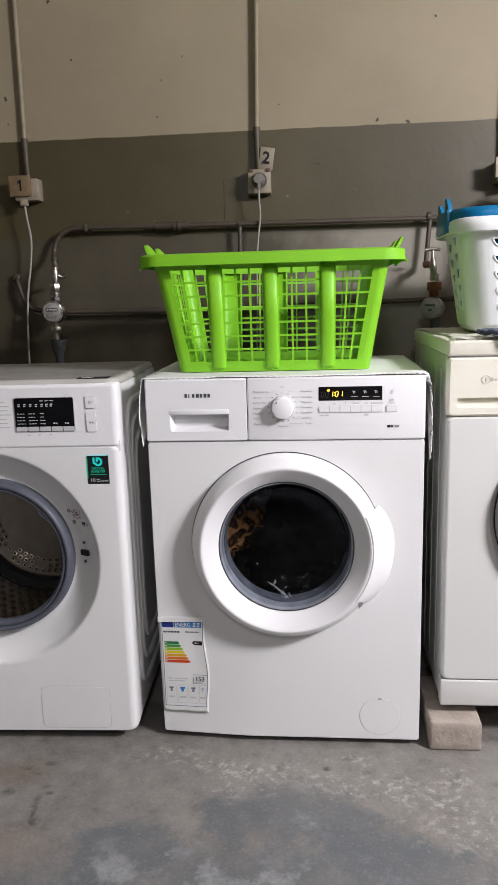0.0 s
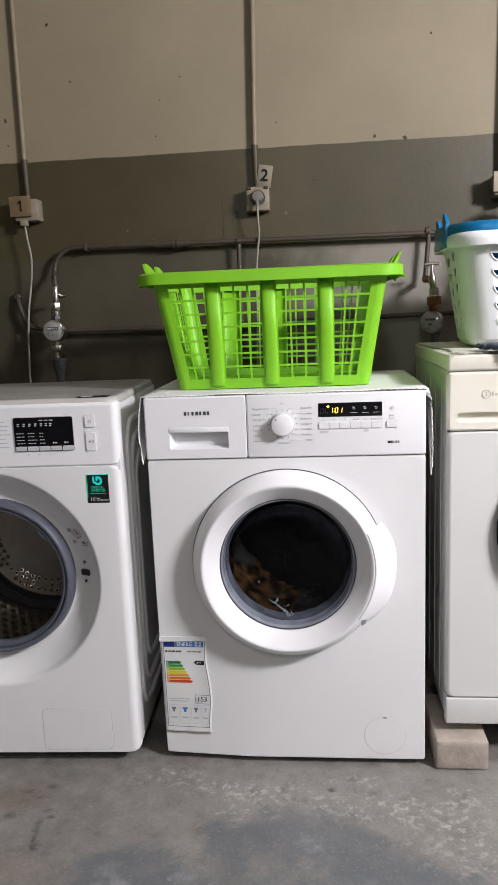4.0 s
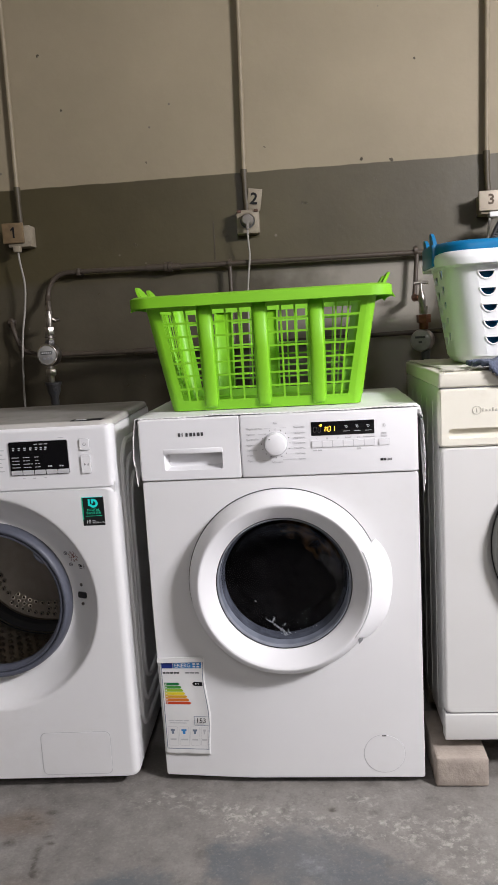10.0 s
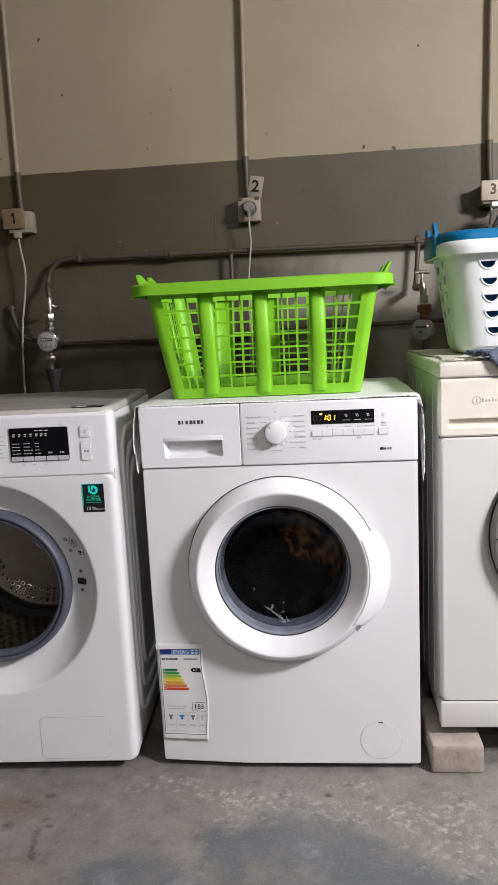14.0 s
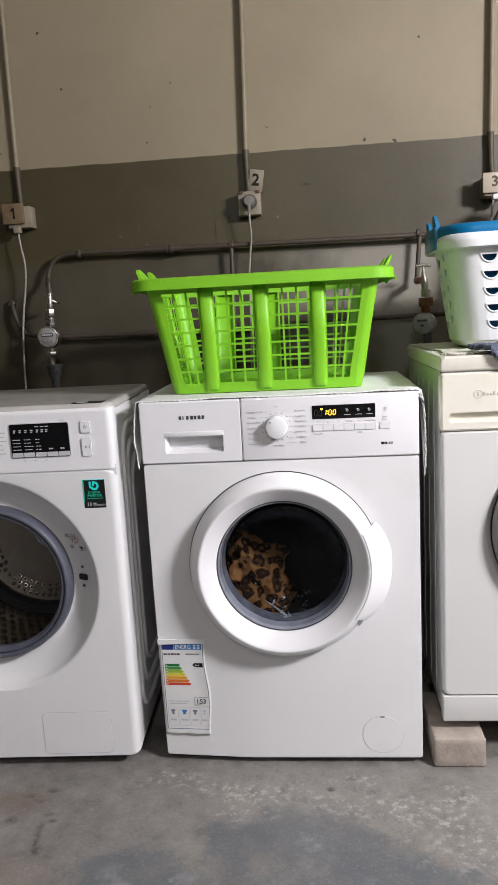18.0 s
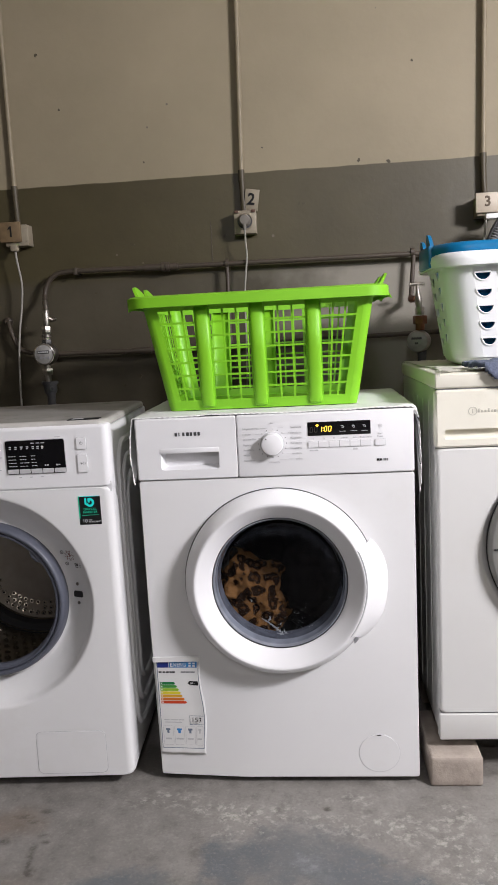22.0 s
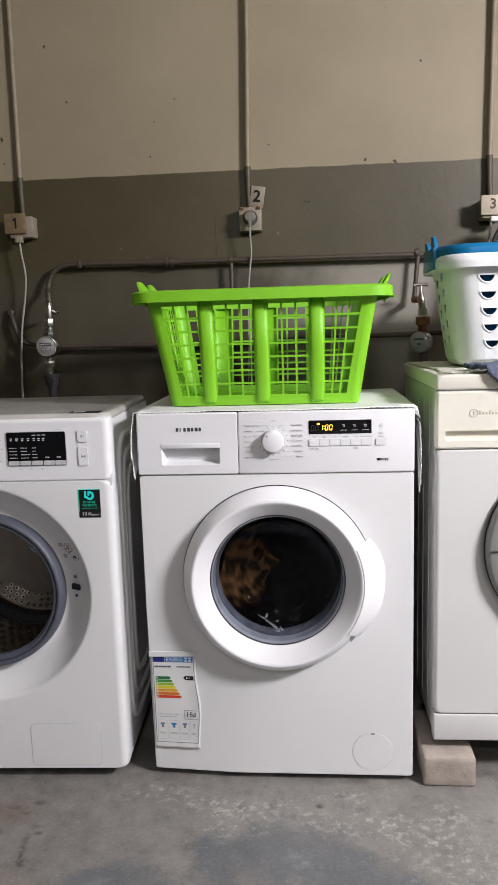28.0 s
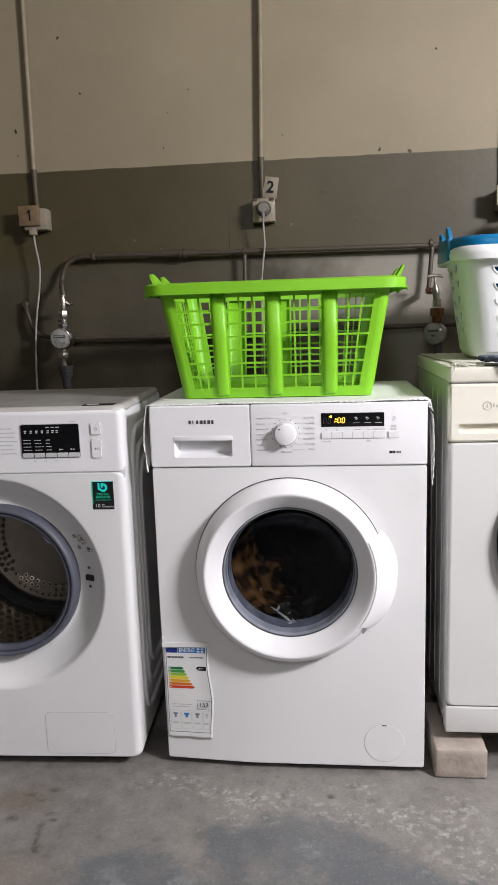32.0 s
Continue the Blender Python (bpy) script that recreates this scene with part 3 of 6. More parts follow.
def washer_middle():
    w = thing("washing_machine", "white front-loading washing machine running with dark laundry inside", "washing machine", (0, 0, 0), "washing machines in a row")
    # carcass behind the front
    part("body", open_box(-0.297, 0.297, 0.024, 0.50, 0.008, 0.848), M_ENAMEL, w)
    for x in (-0.25, 0.25):
        for y in (0.06, 0.44):
            part("foot", tube([(x, y, FLOOR), (x, y, 0.03)], 0.02), M_GAP, w)
    # front sheet with a round opening
    bm = bmesh.new()
    outer = rounded_rect(-0.299, 0.299, 0.003, 0.712, 0.006, 0.0, 8)
    n = len(outer)
    fine, fa = [], []
    for i in range(n):
        p, q = Vector(outer[i]), Vector(outer[(i + 1) % n])
        k = max(1, int((q - p).length / 0.02))
        for j in range(k):
            v = p.lerp(q, j / k)
            fine.append(v)
            fa.append(math.atan2(v.z - DZ, v.x - DX))
    lp = [[(v.x, 0.022, v.z) for v in fine], [(v.x, 0.004, v.z) for v in fine],
          [(DX + (v.x - DX) * 0.993, 0.0, DZ + (v.z - DZ) * 0.994) for v in fine]]
    for r, y in ((0.208, 0.0), (0.204, 0.004), (0.155, 0.03)):
        lp.append([(DX + r * math.cos(a), y, DZ + r * math.sin(a)) for a in fa])
    loops_skin(lp, bm)
    for v in bm.verts:
        v.co.y += front_y(v.co.x, v.co.z)
    part("front_sheet", bm, M_ENAMEL, w)
    part("panel_gap", box(-0.295, 0.295, 0.006, 0.02, 0.709, 0.717), M_PRINT, w)
    # control panel
    panel = part("control_panel", box(-0.0770, 0.299, -0.004, 0.03, 0.7138, 0.849, 0.004, 3), M_PLASTIC, w)
    # detergent drawer with its grip hollow
    d = part("detergent_drawer", drawer_front(), M_PLASTIC, w, smooth=15)
    part("grip_lip", box(-0.2465, -0.1165, -0.0055, 0.004, 0.772, 0.783, 0.0018), M_PLASTIC, d)
    for i in range(7):
        x = -0.2115 + 0.0083 * i
        wd = (0.0052, 0.0022, 0.0048, 0.0064, 0.0048, 0.0060, 0.0052)[i]
        part("brand_bar", slab(rounded_rect(x, x + wd, 0.8092, 0.8172, 0.0009, 0, 3), -0.0046, -0.003), M_BRANDING, d)
    # knob and its scale
    kx, kz = -0.001, 0.7855
    part("dial_ring", drum_disc(kx, kz, 0.0262, -0.0065, -0.003, 0.001), M_SILVER, panel)
    k = part("programme_knob", lathe([(0.0001, -0.0250), (0.0205, -0.0250), (0.0219, -0.0242), (0.0226, -0.0222), (0.0238, -0.007), (0.0238, -0.003)], (kx, kz), 56), M_PLASTIC, w)
    part("pointer_dot", drum_disc(kx - 0.0125, kz + 0.0125, 0.0014, -0.0257, -0.0245, steps=12), M_PRINT_D, k)
    for i in range(16):
        a = radians(90 + 22.5 * i)
        if i == 0:
            part("dial_mark", lathe([(0.0014, -0.0048), (0.0019, -0.0048), (0.0019, -0.004)], (kx, kz + 0.0305), 14), M_PRINT_L, panel)
        else:
            part("dial_mark", drum_disc(kx + 0.0305 * math.cos(a), kz + 0.0305 * math.sin(a), 0.0010, -0.0048, -0.0035, steps=10), M_PRINT_D, panel)
    left = (("Pflegeleicht Plus", 0.0335), ("Hemden", 0.0215), ("Sportive Plus", 0.0105), ("Hygiene", -0.0015), ("Superkurz", -0.0125), ("Wolle", -0.024), ("Abpumpen", -0.0355))
    right = (("Baumwolle", 0.0335), ("+ Vorwäsche", 0.0215), ("Pflegeleicht", 0.0105), ("+ Vorwäsche", -0.0005), ("Schnell/Mix", -0.012), ("Fein/Seide", -0.0235), ("Spülen", -0.035))
    for s, dz in left:
        letters("programme_word", s, kx - 0.063, kz + dz, -0.0044, 0.0054, M_WORD, panel)
    for s, dz in right:
        letters("programme_word", s, kx + 0.063, kz + dz, -0.0044, 0.0054, M_WORD, panel, "RIGHT")
    letters("programme_word", "Aus", kx, kz + 0.044, -0.0044, 0.0054, M_WORD, panel, "CENTER")
    letters("programme_word", "Schleudern", kx + 0.002, kz - 0.0405, -0.0044, 0.0054, M_WORD, panel, "CENTER")
    for x0, x1, dz in ((-0.024, -0.010, 0.0335), (0.012, 0.024, 0.0335), (-0.036, -0.022, 0.0215), (0.022, 0.034, 0.0215), (0.014, 0.042, -0.035), (-0.030, -0.012, -0.0355), (0.024, 0.038, -0.0235), (0.028, 0.036, -0.012)):
        part("dial_line", box(kx + x0, kx + x1, -0.0047, -0.0035, kz + dz - 0.0003, kz + dz + 0.0003), M_PRINT_L, panel)
    # display
    disp = part("display", box(0.0755, 0.2085, -0.0052, 0.0, 0.7985, 0.828, 0.0008), M_GLOSSBLACK, w)
    zc, hh, ww, t = 0.8125, 0.0125, 0.0066, 0.0014
    for x, on in ((0.1025, "bc"), (0.1135, "abcdef"), (0.1225, "abcdef")):
        for s in on:
            b = part("display_bar", slab(segment_points(s, x, zc, ww, hh, t), -0.0063, -0.0052), M_AMBER, disp, smooth=None)
            if x > 0.12 and s in "adef":
                LATE.append(b)
    for dz in (0.0025, -0.0025):
        part("display_colon", box(0.1078, 0.1092, -0.0063, -0.0052, zc + dz - 0.0008, zc + dz + 0.0008), M_AMBER, disp)
    for x in (0.0835, 0.093):
        for s in "abcdef":
            part("unlit_bar", slab(segment_points(s, x, zc - 0.001, ww, hh, 0.0011), -0.0056, -0.0050), M_GHOST, disp, smooth=None)
    part("lock_sign", lathe([(0.0001, -0.0063), (0.0023, -0.0063), (0.0023, -0.005)], (0.0965, 0.8205), 20), M_AMBER, disp)
    part("lock_sign", box(0.0925, 0.0965, -0.0063, -0.005, 0.8197, 0.8213), M_AMBER, disp)
    for i, x in enumerate((0.150, 0.173, 0.196)):
        part("display_sign", lathe([(0.0016, -0.0057), (0.0026, -0.0057), (0.0026, -0.005)], (x, 0.8155), 6 + 2 * i), M_PRINT_L, disp)
        part("display_sign", box(x - 0.004, x + 0.001, -0.0057, -0.005, 0.8175, 0.8187), M_PRINT_L, disp)
        part("display_line", box(x - 0.007, x + 0.007, -0.0057, -0.005, 0.8058, 0.8066), M_PRINT_L, disp)
    for i in range(6):
        x = 0.0755 + 0.0222 * i
        part("button", slab(rounded_rect(x + 0.0006, x + 0.0214, 0.7735, 0.7865, 0.0015, 0, 3), -0.0062, -0.003), M_PLASTIC, panel)
        part("button_gap", box(x - 0.0001, x + 0.0221, -0.0046, -0.003, 0.7728, 0.7872), M_PRINT_L, panel)
    for i, s in enumerate(("°C", "@", "O", "Schnell", "Eco", "Knitterschutz")):
        letters("button_word", s, 0.0866 + 0.0222 * i, 0.7922, -0.0044, 0.0046, M_WORD, panel, "CENTER")
    part("button_gap", box(0.2168, 0.2392, -0.0046, -0.003, 0.7728, 0.7872), M_PRINT_L, panel)
    part("start_button", slab(rounded_rect(0.2174, 0.2386, 0.7735, 0.7865, 0.0015, 0, 3), -0.0062, -0.003), M_PLASTIC, panel)
    letters("button_word", "Start", 0.228, 0.7985, -0.0044, 0.0054, M_WORD, panel, "CENTER")
    letters("button_word", "Pause", 0.228, 0.7922, -0.0044, 0.0054, M_WORD, panel, "CENTER")
    part("start_sign", lathe([(0.0034, -0.0047), (0.0040, -0.0047), (0.0040, -0.004)], (0.2285, 0.815), 16), M_PRINT_L, panel)
    part("start_sign", box(0.2281, 0.2289, -0.0047, -0.004, 0.8125, 0.8175), M_PRINT_L, panel)
    for x in (0.078, 0.088):
        part("small_print", slab(rounded_rect(x, x + 0.0085, 0.7655, 0.7685, 0.001, 0, 2), -0.0047, -0.004), M_PRINT_L, panel)
    part("small_print", slab(rounded_rect(0.170, 0.180, 0.7655, 0.7695, 0.0015, 0, 2), -0.0047, -0.004), M_PRINT_L, panel)
    for x0, x1, m in ((0.2195, 0.2255, M_PRINT_D), (0.2265, 0.2285, M_PRINT_D), (0.2292, 0.2312, M_PRINT_D), (0.233, 0.234, M_PRINT), (0.2355, 0.239, M_PRINT), (0.2402, 0.2437, M_PRINT)):
        part("model_bar", box(x0, x1, -0.0047, -0.004, 0.7395, 0.7445), m, panel)
    # door
    door = part("door_ring", lathe([(0.2105, 0.001), (0.2102, -0.006), (0.2072, -0.0185), (0.2005, -0.0325), (0.1930, -0.0425), (0.1878, -0.0470), (0.1845, -0.0480), (0.1818, -0.0472),
                                    (0.178, -0.0445), (0.158, -0.0250), (0.1515, -0.0195), (0.1495, -0.016), (0.1495, 0.03)], (DX, DZ), 128), M_PLASTIC, w, smooth=23)
    part("door_gap", lathe([(0.2119, 0.002), (0.2119, -0.0008), (0.2085, -0.0008), (0.2085, 0.002)], (DX, DZ + 0.0006), 96), M_GAP, w)
    # grip on the opening side, set into the ring's outer slope
    bm = bmesh.new()
    a0, a1, n = -36.0, 24.5, 44
    rows = []
    for i in range(n + 1):
        t = i / n
        a = radians(a0 + (a1 - a0) * t)
        out = 0.2175 + 0.0195 * min(1.0, math.sin(math.pi * min(1, max(0.0, 0.03 + 0.95 * t))) * 1.25) ** 0.55
        rows.append([(DX + r * math.cos(a), yy, DZ + r * math.sin(a)) for r, yy in
                     ((0.1872, -0.034), (0.1874, -0.0472), (0.1893, -0.0478), (0.197, -0.0405), (0.1975 + (out - 0.1975) * 0.33, -0.0285), (0.1975 + (out - 0.1975) * 0.70, -0.0150), (out - 0.002, -0.003), (out, 0.001))])
    loops_skin(rows, bm)
    for line in (rows[0], rows[-1]):
        bm.faces.new([bm.verts.new(p) for p in line])
    part("door_grip", bm, M_PLASTIC, door, smooth=50)
    part("grip_gap", lathe([(0.1878, -0.0300), (0.1876, -0.0474), (0.1866, -0.0478), (0.1862, -0.030)], (DX, DZ), 44, -37, 25), M_PRINT, door)
    a = radians(-37.5)
    tri = [(DX + r * math.cos(a + e), 0, DZ + r * math.sin(a + e)) for r, e in ((0.190, 0.02), (0.2075, 0.018), (0.2065, -0.045))]
    part("grip_notch", slab(tri, -0.0352, -0.012), M_PRINT, door, smooth=None)
    rim = lathe([(0.1497, -0.012), (0.1470, -0.0150), (0.1450, -0.0145), (0.1436, -0.010), (0.1422, -0.004), (0.1424, -0.001), (0.1405, 0.003), (0.1398, 0.007)], (DX, DZ), 96)
    deep = lathe([(0.1398, 0.007), (0.1400, 0.0105), (0.1378, 0.017), (0.1345, 0.030)], (DX, DZ), 96)
    for ring_bm, name, material in ((rim, "glass_rim", M_RIMGLASS), (deep, "bowl_rim", M_RIMDARK)):
        for v in ring_bm.verts:
            v.co.z += max(0.0, v.co.y + 0.0145) * 0.13
        part(name, ring_bm, material, door)
    part("inner_seal", lathe([(0.1505, -0.0125), (0.1487, -0.0160), (0.1477, -0.0120)], (DX, DZ), 96), M_GAP, door)
    g = part("door_glass", lathe([(0.1455, -0.008), (0.120, -0.0105), (0.08, -0.013), (0.04, -0.0145), (0.0001, -0.015)], (DX, DZ), 72), M_GLASS, door)
    g.visible_shadow = False
    bw = part("door_bowl", lathe([(0.2 * math.sin(0.0001 + 0.7075 * (1 - k / 24)), 0.068 - 0.2 * (1 - math.cos(0.7075 * (1 - k / 24)))) for k in range(25)], (DX, DZ - 0.002), 96), M_BOWL, door, "clear inner glass bowl")
    bw.visible_shadow = False
    # gasket and tub mouth, then the drum
    part("gasket", lathe([(0.152, 0.028), (0.141, 0.032), (0.138, 0.045), (0.145, 0.065), (0.165, 0.075), (0.245, 0.09)], (AXIS[0], AXIS[2] + 0.014), 72), M_GASKET, w)
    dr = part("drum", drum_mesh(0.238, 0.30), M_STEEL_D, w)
    dr.location = (AXIS[0], 0.09, AXIS[2])
    # drain flap
    part("drain_flap", lathe([(0.0001, -0.0008), (0.0452, -0.0008), (0.0456, -0.0004), (0.0458, 0.001)], (0.209, 0.0635), 64), M_ENAMEL, w, smooth=3)
    part("drain_flap_groove", lathe([(0.0456, -0.0004), (0.0466, -0.0004), (0.0468, 0.001)], (0.209, 0.0635), 64), M_PRINT_L, w, smooth=3)
    part("drain_flap_notch", box(0.204, 0.214, -0.0016, 0.0, 0.1065, 0.1085), M_GAP, w)
    return w


def drawer_front():
    """Drawer front with the grip hollow let into it."""
    bm = bmesh.new()
    x0, x1, z0, z1 = -0.299, -0.0782, 0.7138, 0.849
    hx0, hx1, hz0, hz1 = -0.2455, -0.1175, 0.735, 0.7825
    out = [rounded_rect(x0, x1, z0, z1, 0.004, 0.026), rounded_rect(x0, x1, z0, z1, 0.004, -0.001),
           rounded_rect(x0 + 0.003, x1 - 0.001, z0 + 0.002, z1 - 0.003, 0.004, -0.004)]
    out += [rounded_rect(hx0, hx1, hz0, hz1, 0.005, -0.004), rounded_rect(hx0 + 0.001, hx1 - 0.001, hz0 + 0.001, hz1, 0.005, -0.002),
            rounded_rect(hx0 + 0.006, hx1 - 0.004, hz0 + 0.006, hz1, 0.006, 0.022)]
    loops_skin(out, bm, close_last=True)
    return bm


def drum_mesh(r, depth):
    """Drum standing along y with its rear plate and three lifters."""
    bm = lathe([(r, 0.0), (r, depth), (0.06, depth + 0.02), (0.0001, depth + 0.02)], (0, 0), 60)
    for k in range(3):
        a = radians(30 + 120 * k)
        c, s = math.cos(a), math.sin(a)
        one = box(-0.02, 0.02, 0.02, depth - 0.02, r - 0.05, r + 0.002, 0.012)
        bmesh.ops.rotate(one, cent=(0, 0, 0), matrix=Matrix.Rotation(a, 3, "Y"), verts=one.verts)
        merge(bm, one)
    return bm


MID = washer_middle()


# ---------- the washing machine beside it, door open ----------
def rect_in(x0, x1, z0, z1, d, y, r):
    return rounded_rect(x0 + d, x1 - d, z0 + d, z1 - d, max(0.003, r - d * 0.3), y, 6)


def holed_front(x0, x1, z0, z1, y, cx, cz, inner, rx, edge=0.016, steps=0.02):
    """Front sheet with soft vertical edges and a round dished opening; inner: (radius, y) rings from the sheet inwards."""
    base = rounded_rect(x0, x1, z0, z1, 0.012, 0, 4)
    fine = []
    for i in range(len(base)):
        p, q = Vector(base[i]), Vector(base[(i + 1) % len(base)])
        k = max(1, int((q - p).length / steps))
        fine += [p.lerp(q, j / k) for j in range(k)]
    mid = Vector(((x0 + x1) / 2, 0, (z0 + z1) / 2))
    hx, hz = (x1 - x0) / 2, (z1 - z0) / 2

    def inset(d, yy):
        return [(mid.x + (v.x - mid.x) * (hx - d) / hx, yy, mid.z + (v.z - mid.z) * (hz - d * rx) / hz) for v in fine]

    lp = [inset(0, y + edge + 0.02), inset(0, y + edge), inset(edge * 0.12, y + edge * 0.5), inset(edge * 0.45, y + edge * 0.14), inset(edge, y), inset(edge * 1.25, y)]
    ang = [math.atan2(v.z - cz, v.x - cx) for v in fine]
    for r, yy in inner:
        lp.append([(cx + r * math.cos(a), yy, cz + r * math.sin(a)) for a in ang])
    return loops_skin(lp)


def perforated_drum(r, depth, rows, per):
    """Joined rings round the holes of a drum wall."""
    holes, dimples = bmesh.new(), bmesh.new()
    for i in range(rows):
        for j in range(per):
            a = 2 * math.pi * (j + 0.5 * (i % 2)) / per
            y = 0.03 + depth * (i + 0.5) / rows
            rr = r - 0.0015
            c = Vector((rr * math.cos(a), y, rr * math.sin(a)))
            n = Vector((-math.cos(a), 0, -math.sin(a)))
            t1, t2 = Vector((0, 1, 0)), n.cross(Vector((0, 1, 0)))
            for bm, r0, r1, off in ((holes, 0.0, 0.0021, 0.0042), (dimples, 0.003, 0.0080, 0.0)):
                ring = []
                for k in range(8):
                    b = 2 * math.pi * k / 8
                    ring.append(bm.verts.new(c + n * off + r1 * (math.cos(b) * t1 + math.sin(b) * t2)))
                if r0:
                    inn = [bm.verts.new(c + n * 0.0040 + 0.0034 * (math.cos(2 * math.pi * k / 8) * t1 + math.sin(2 * math.pi * k / 8) * t2)) for k in range(8)]
                    for k in range(8):
                        bm.faces.new((ring[k], ring[(k + 1) % 8], inn[(k + 1) % 8], inn[k]))
                else:
                    bm.faces.new(ring)
    return holes, dimples


DISH = ((0.262, 0.0), (0.257, 0.0005), (0.254, 0.004), (0.250, 0.012), (0.244, 0.021), (0.215, 0.041), (0.199, 0.046), (0.190, 0.0462), (0.184, 0.040), (0.180, 0.050))


def dish_patch(pts, cx, cz, y, proud=0.0007):
    """A flat mark laid on the dished band round the opening."""
    bm = bmesh.new()
    lines = []
    for off in (proud, -0.006):
        line = []
        for x, z in pts:
            r = math.hypot(x - cx, z - cz)
            d = 0.046
            for (ra, da), (rb, db) in zip(DISH, DISH[1:7]):
                if rb <= r <= ra:
                    d = da + (db - da) * (ra - r) / (ra - rb)
            line.append((x, y + d - off, z))
        lines.append(line)
    return loops_skin(lines, bm, True, True)


def circle_points(x, z, r, n=14):
    return [(x + r * math.cos(2 * math.pi * k / n), z + r * math.sin(2 * math.pi * k / n)) for k in range(n)]


def washer_open():
    cx, cz, y = -0.688, 0.432, 0.02
    w = thing("washing_machine", "white washing machine with its door open and empty drum", "washing machine", (0.0020, -0.0173, 0.0194), "washing machines in a row")
    w.rotation_euler = (0, 0, radians(2.0))
    w.scale = (0.981, 0.981, 0.981)
    body = part("body", open_box(-0.966, -0.366, 0.05, 0.485, 0.004, 0.835, 0.006), M_ENAMEL, w)
    for x in (-0.92, -0.41):
        for yy in (0.09, 0.44):
            part("foot", tube([(x, yy, -0.0320), (x, yy, 0.022)], 0.02), M_GAP, w)
    for d in (0.0, 0.045, 0.09):
        y0, y1, z0, z1, r = 0.09 + d * 0.8, 0.46 - d * 0.8, 0.07 + d, 0.785 - d, 0.07
        pts = []
        for cy, zz, a in ((y1 - r, z0 + r, -90), (y1 - r, z1 - r, 0), (y0 + r, z1 - r, 90), (y0 + r, z0 + r, 180)):
            pts += [(-0.3665, cy + r * math.cos(radians(a + 15 * k)), zz + r * math.sin(radians(a + 15 * k))) for k in range(7)]
        part("pressed_bead", tube(pts + pts[:2], 0.008, 8), M_ENAMEL, body)
    part("front_sheet", holed_front(-0.966, -0.366, -0.002, 0.699, y, cx, cz, tuple((r, y + d) for r, d in DISH), 0.08), M_ENAMEL, w, smooth=50)
    part("seam", box(-0.9655, -0.3668, y + 0.0045, y + 0.04, 0.688, 0.712), M_PLASTIC, w)
    pn = bmesh.new()
    loops = [rounded_rect(-0.966 + d, -0.366 - d, 0.7010 + d * 0.12, 0.842 - d * 0.6, 0.006, yy, 6) for d, yy in ((0, 0.06), (0, y + 0.014), (0.003, y + 0.005), (0.008, y + 0.001), (0.014, y), (0.018, y))]
    loops_skin(loops, pn, close_last=True)
    panel = part("control_panel", pn, M_PLASTIC, w, smooth=50)
    lid = bmesh.new()
    ring = [(p[0], p[2] + 0.255, 0.0) for p in rounded_rect(-0.966, -0.366, -0.228, 0.230, 0.03, 0, 8)]
    prof = ((0.0, 0.836), (0.0, 0.843), (0.004, 0.849), (0.010, 0.8505), (0.026, 0.8505), (0.032, 0.8496), (0.04, 0.8494))
    mx, my = -0.666, 0.256
    loops_skin([[(mx + (p[0] - mx) * (1 - d / 0.3), my + (p[1] - my) * (1 - d / 0.229), z) for p in ring] for d, z in prof], lid, close_last=True)
    top = part("lid", lid, M_LID, w, smooth=50)
    part("lid_sticker", box(-0.458, -0.388, 0.034, 0.064, 0.8503, 0.8515), M_PRINT_D, top)
    part("lid_sticker_print", box(-0.450, -0.425, 0.041, 0.056, 0.8515, 0.852), M_PRINT_L, top)
    # display and its print
    disp = part("display", slab(rounded_rect(-0.5975, -0.465, 0.7365, 0.812, 0.004, 0, 4), y - 0.0025, y + 0.01), M_GLOSSBLACK, w)
    part("display_edge", slab(rounded_rect(-0.599, -0.4635, 0.735, 0.8135, 0.005, 0, 4), y - 0.0012, y + 0.01), M_SILVER, w)
    for i in range(5):
        x = -0.597 + 0.0265 * i
        part("touch_key", slab(rounded_rect(x + 0.0008, x + 0.0255, 0.7375, 0.7475, 0.001, 0, 2), y - 0.0034, y), M_SILVER, disp)
        part("key_print", box(x + 0.007, x + 0.019, y - 0.0037, y - 0.003, 0.7418, 0.7432), M_PRINT_L, disp)
    rnd = random.Random(2)
    for x, n in ((-0.593, 4), (-0.567, 4), (-0.541, 4)):
        for k in range(n):
            u = x
            for q in range(2 if x > -0.55 else 3):
                wd = rnd.uniform(0.003, 0.0065)
                part("display_print", box(u, u + wd, y - 0.0029, y - 0.002, 0.7535 + 0.0075 * k, 0.7550 + 0.0075 * k), M_PRINT_L, disp)
                u += wd + 0.0014
    for x in (-0.590, -0.577, -0.564, -0.551, -0.538, -0.527, -0.517):
        for zz, ww in ((0.7965, 0.0055), (0.7925, 0.0045)):
            part("display_print", box(x, x + ww, y - 0.0029, y - 0.002, zz, zz + 0.0022), M_PRINT_L, disp)
    for x in (-0.540, -0.528, -0.517):
        part("display_print", box(x, x + 0.008, y - 0.0029, y - 0.002, 0.8045, 0.8062), M_PRINT_L, disp)
    for x in (-0.512, -0.486):
        part("display_print", box(x, x + 0.003, y - 0.0029, y - 0.002, 0.7530, 0.7565), M_PRINT_L, disp)
        part("display_print", box(x + 0.0045, x + 0.009, y - 0.0029, y - 0.002, 0.7535, 0.756), M_PRINT_L, disp)
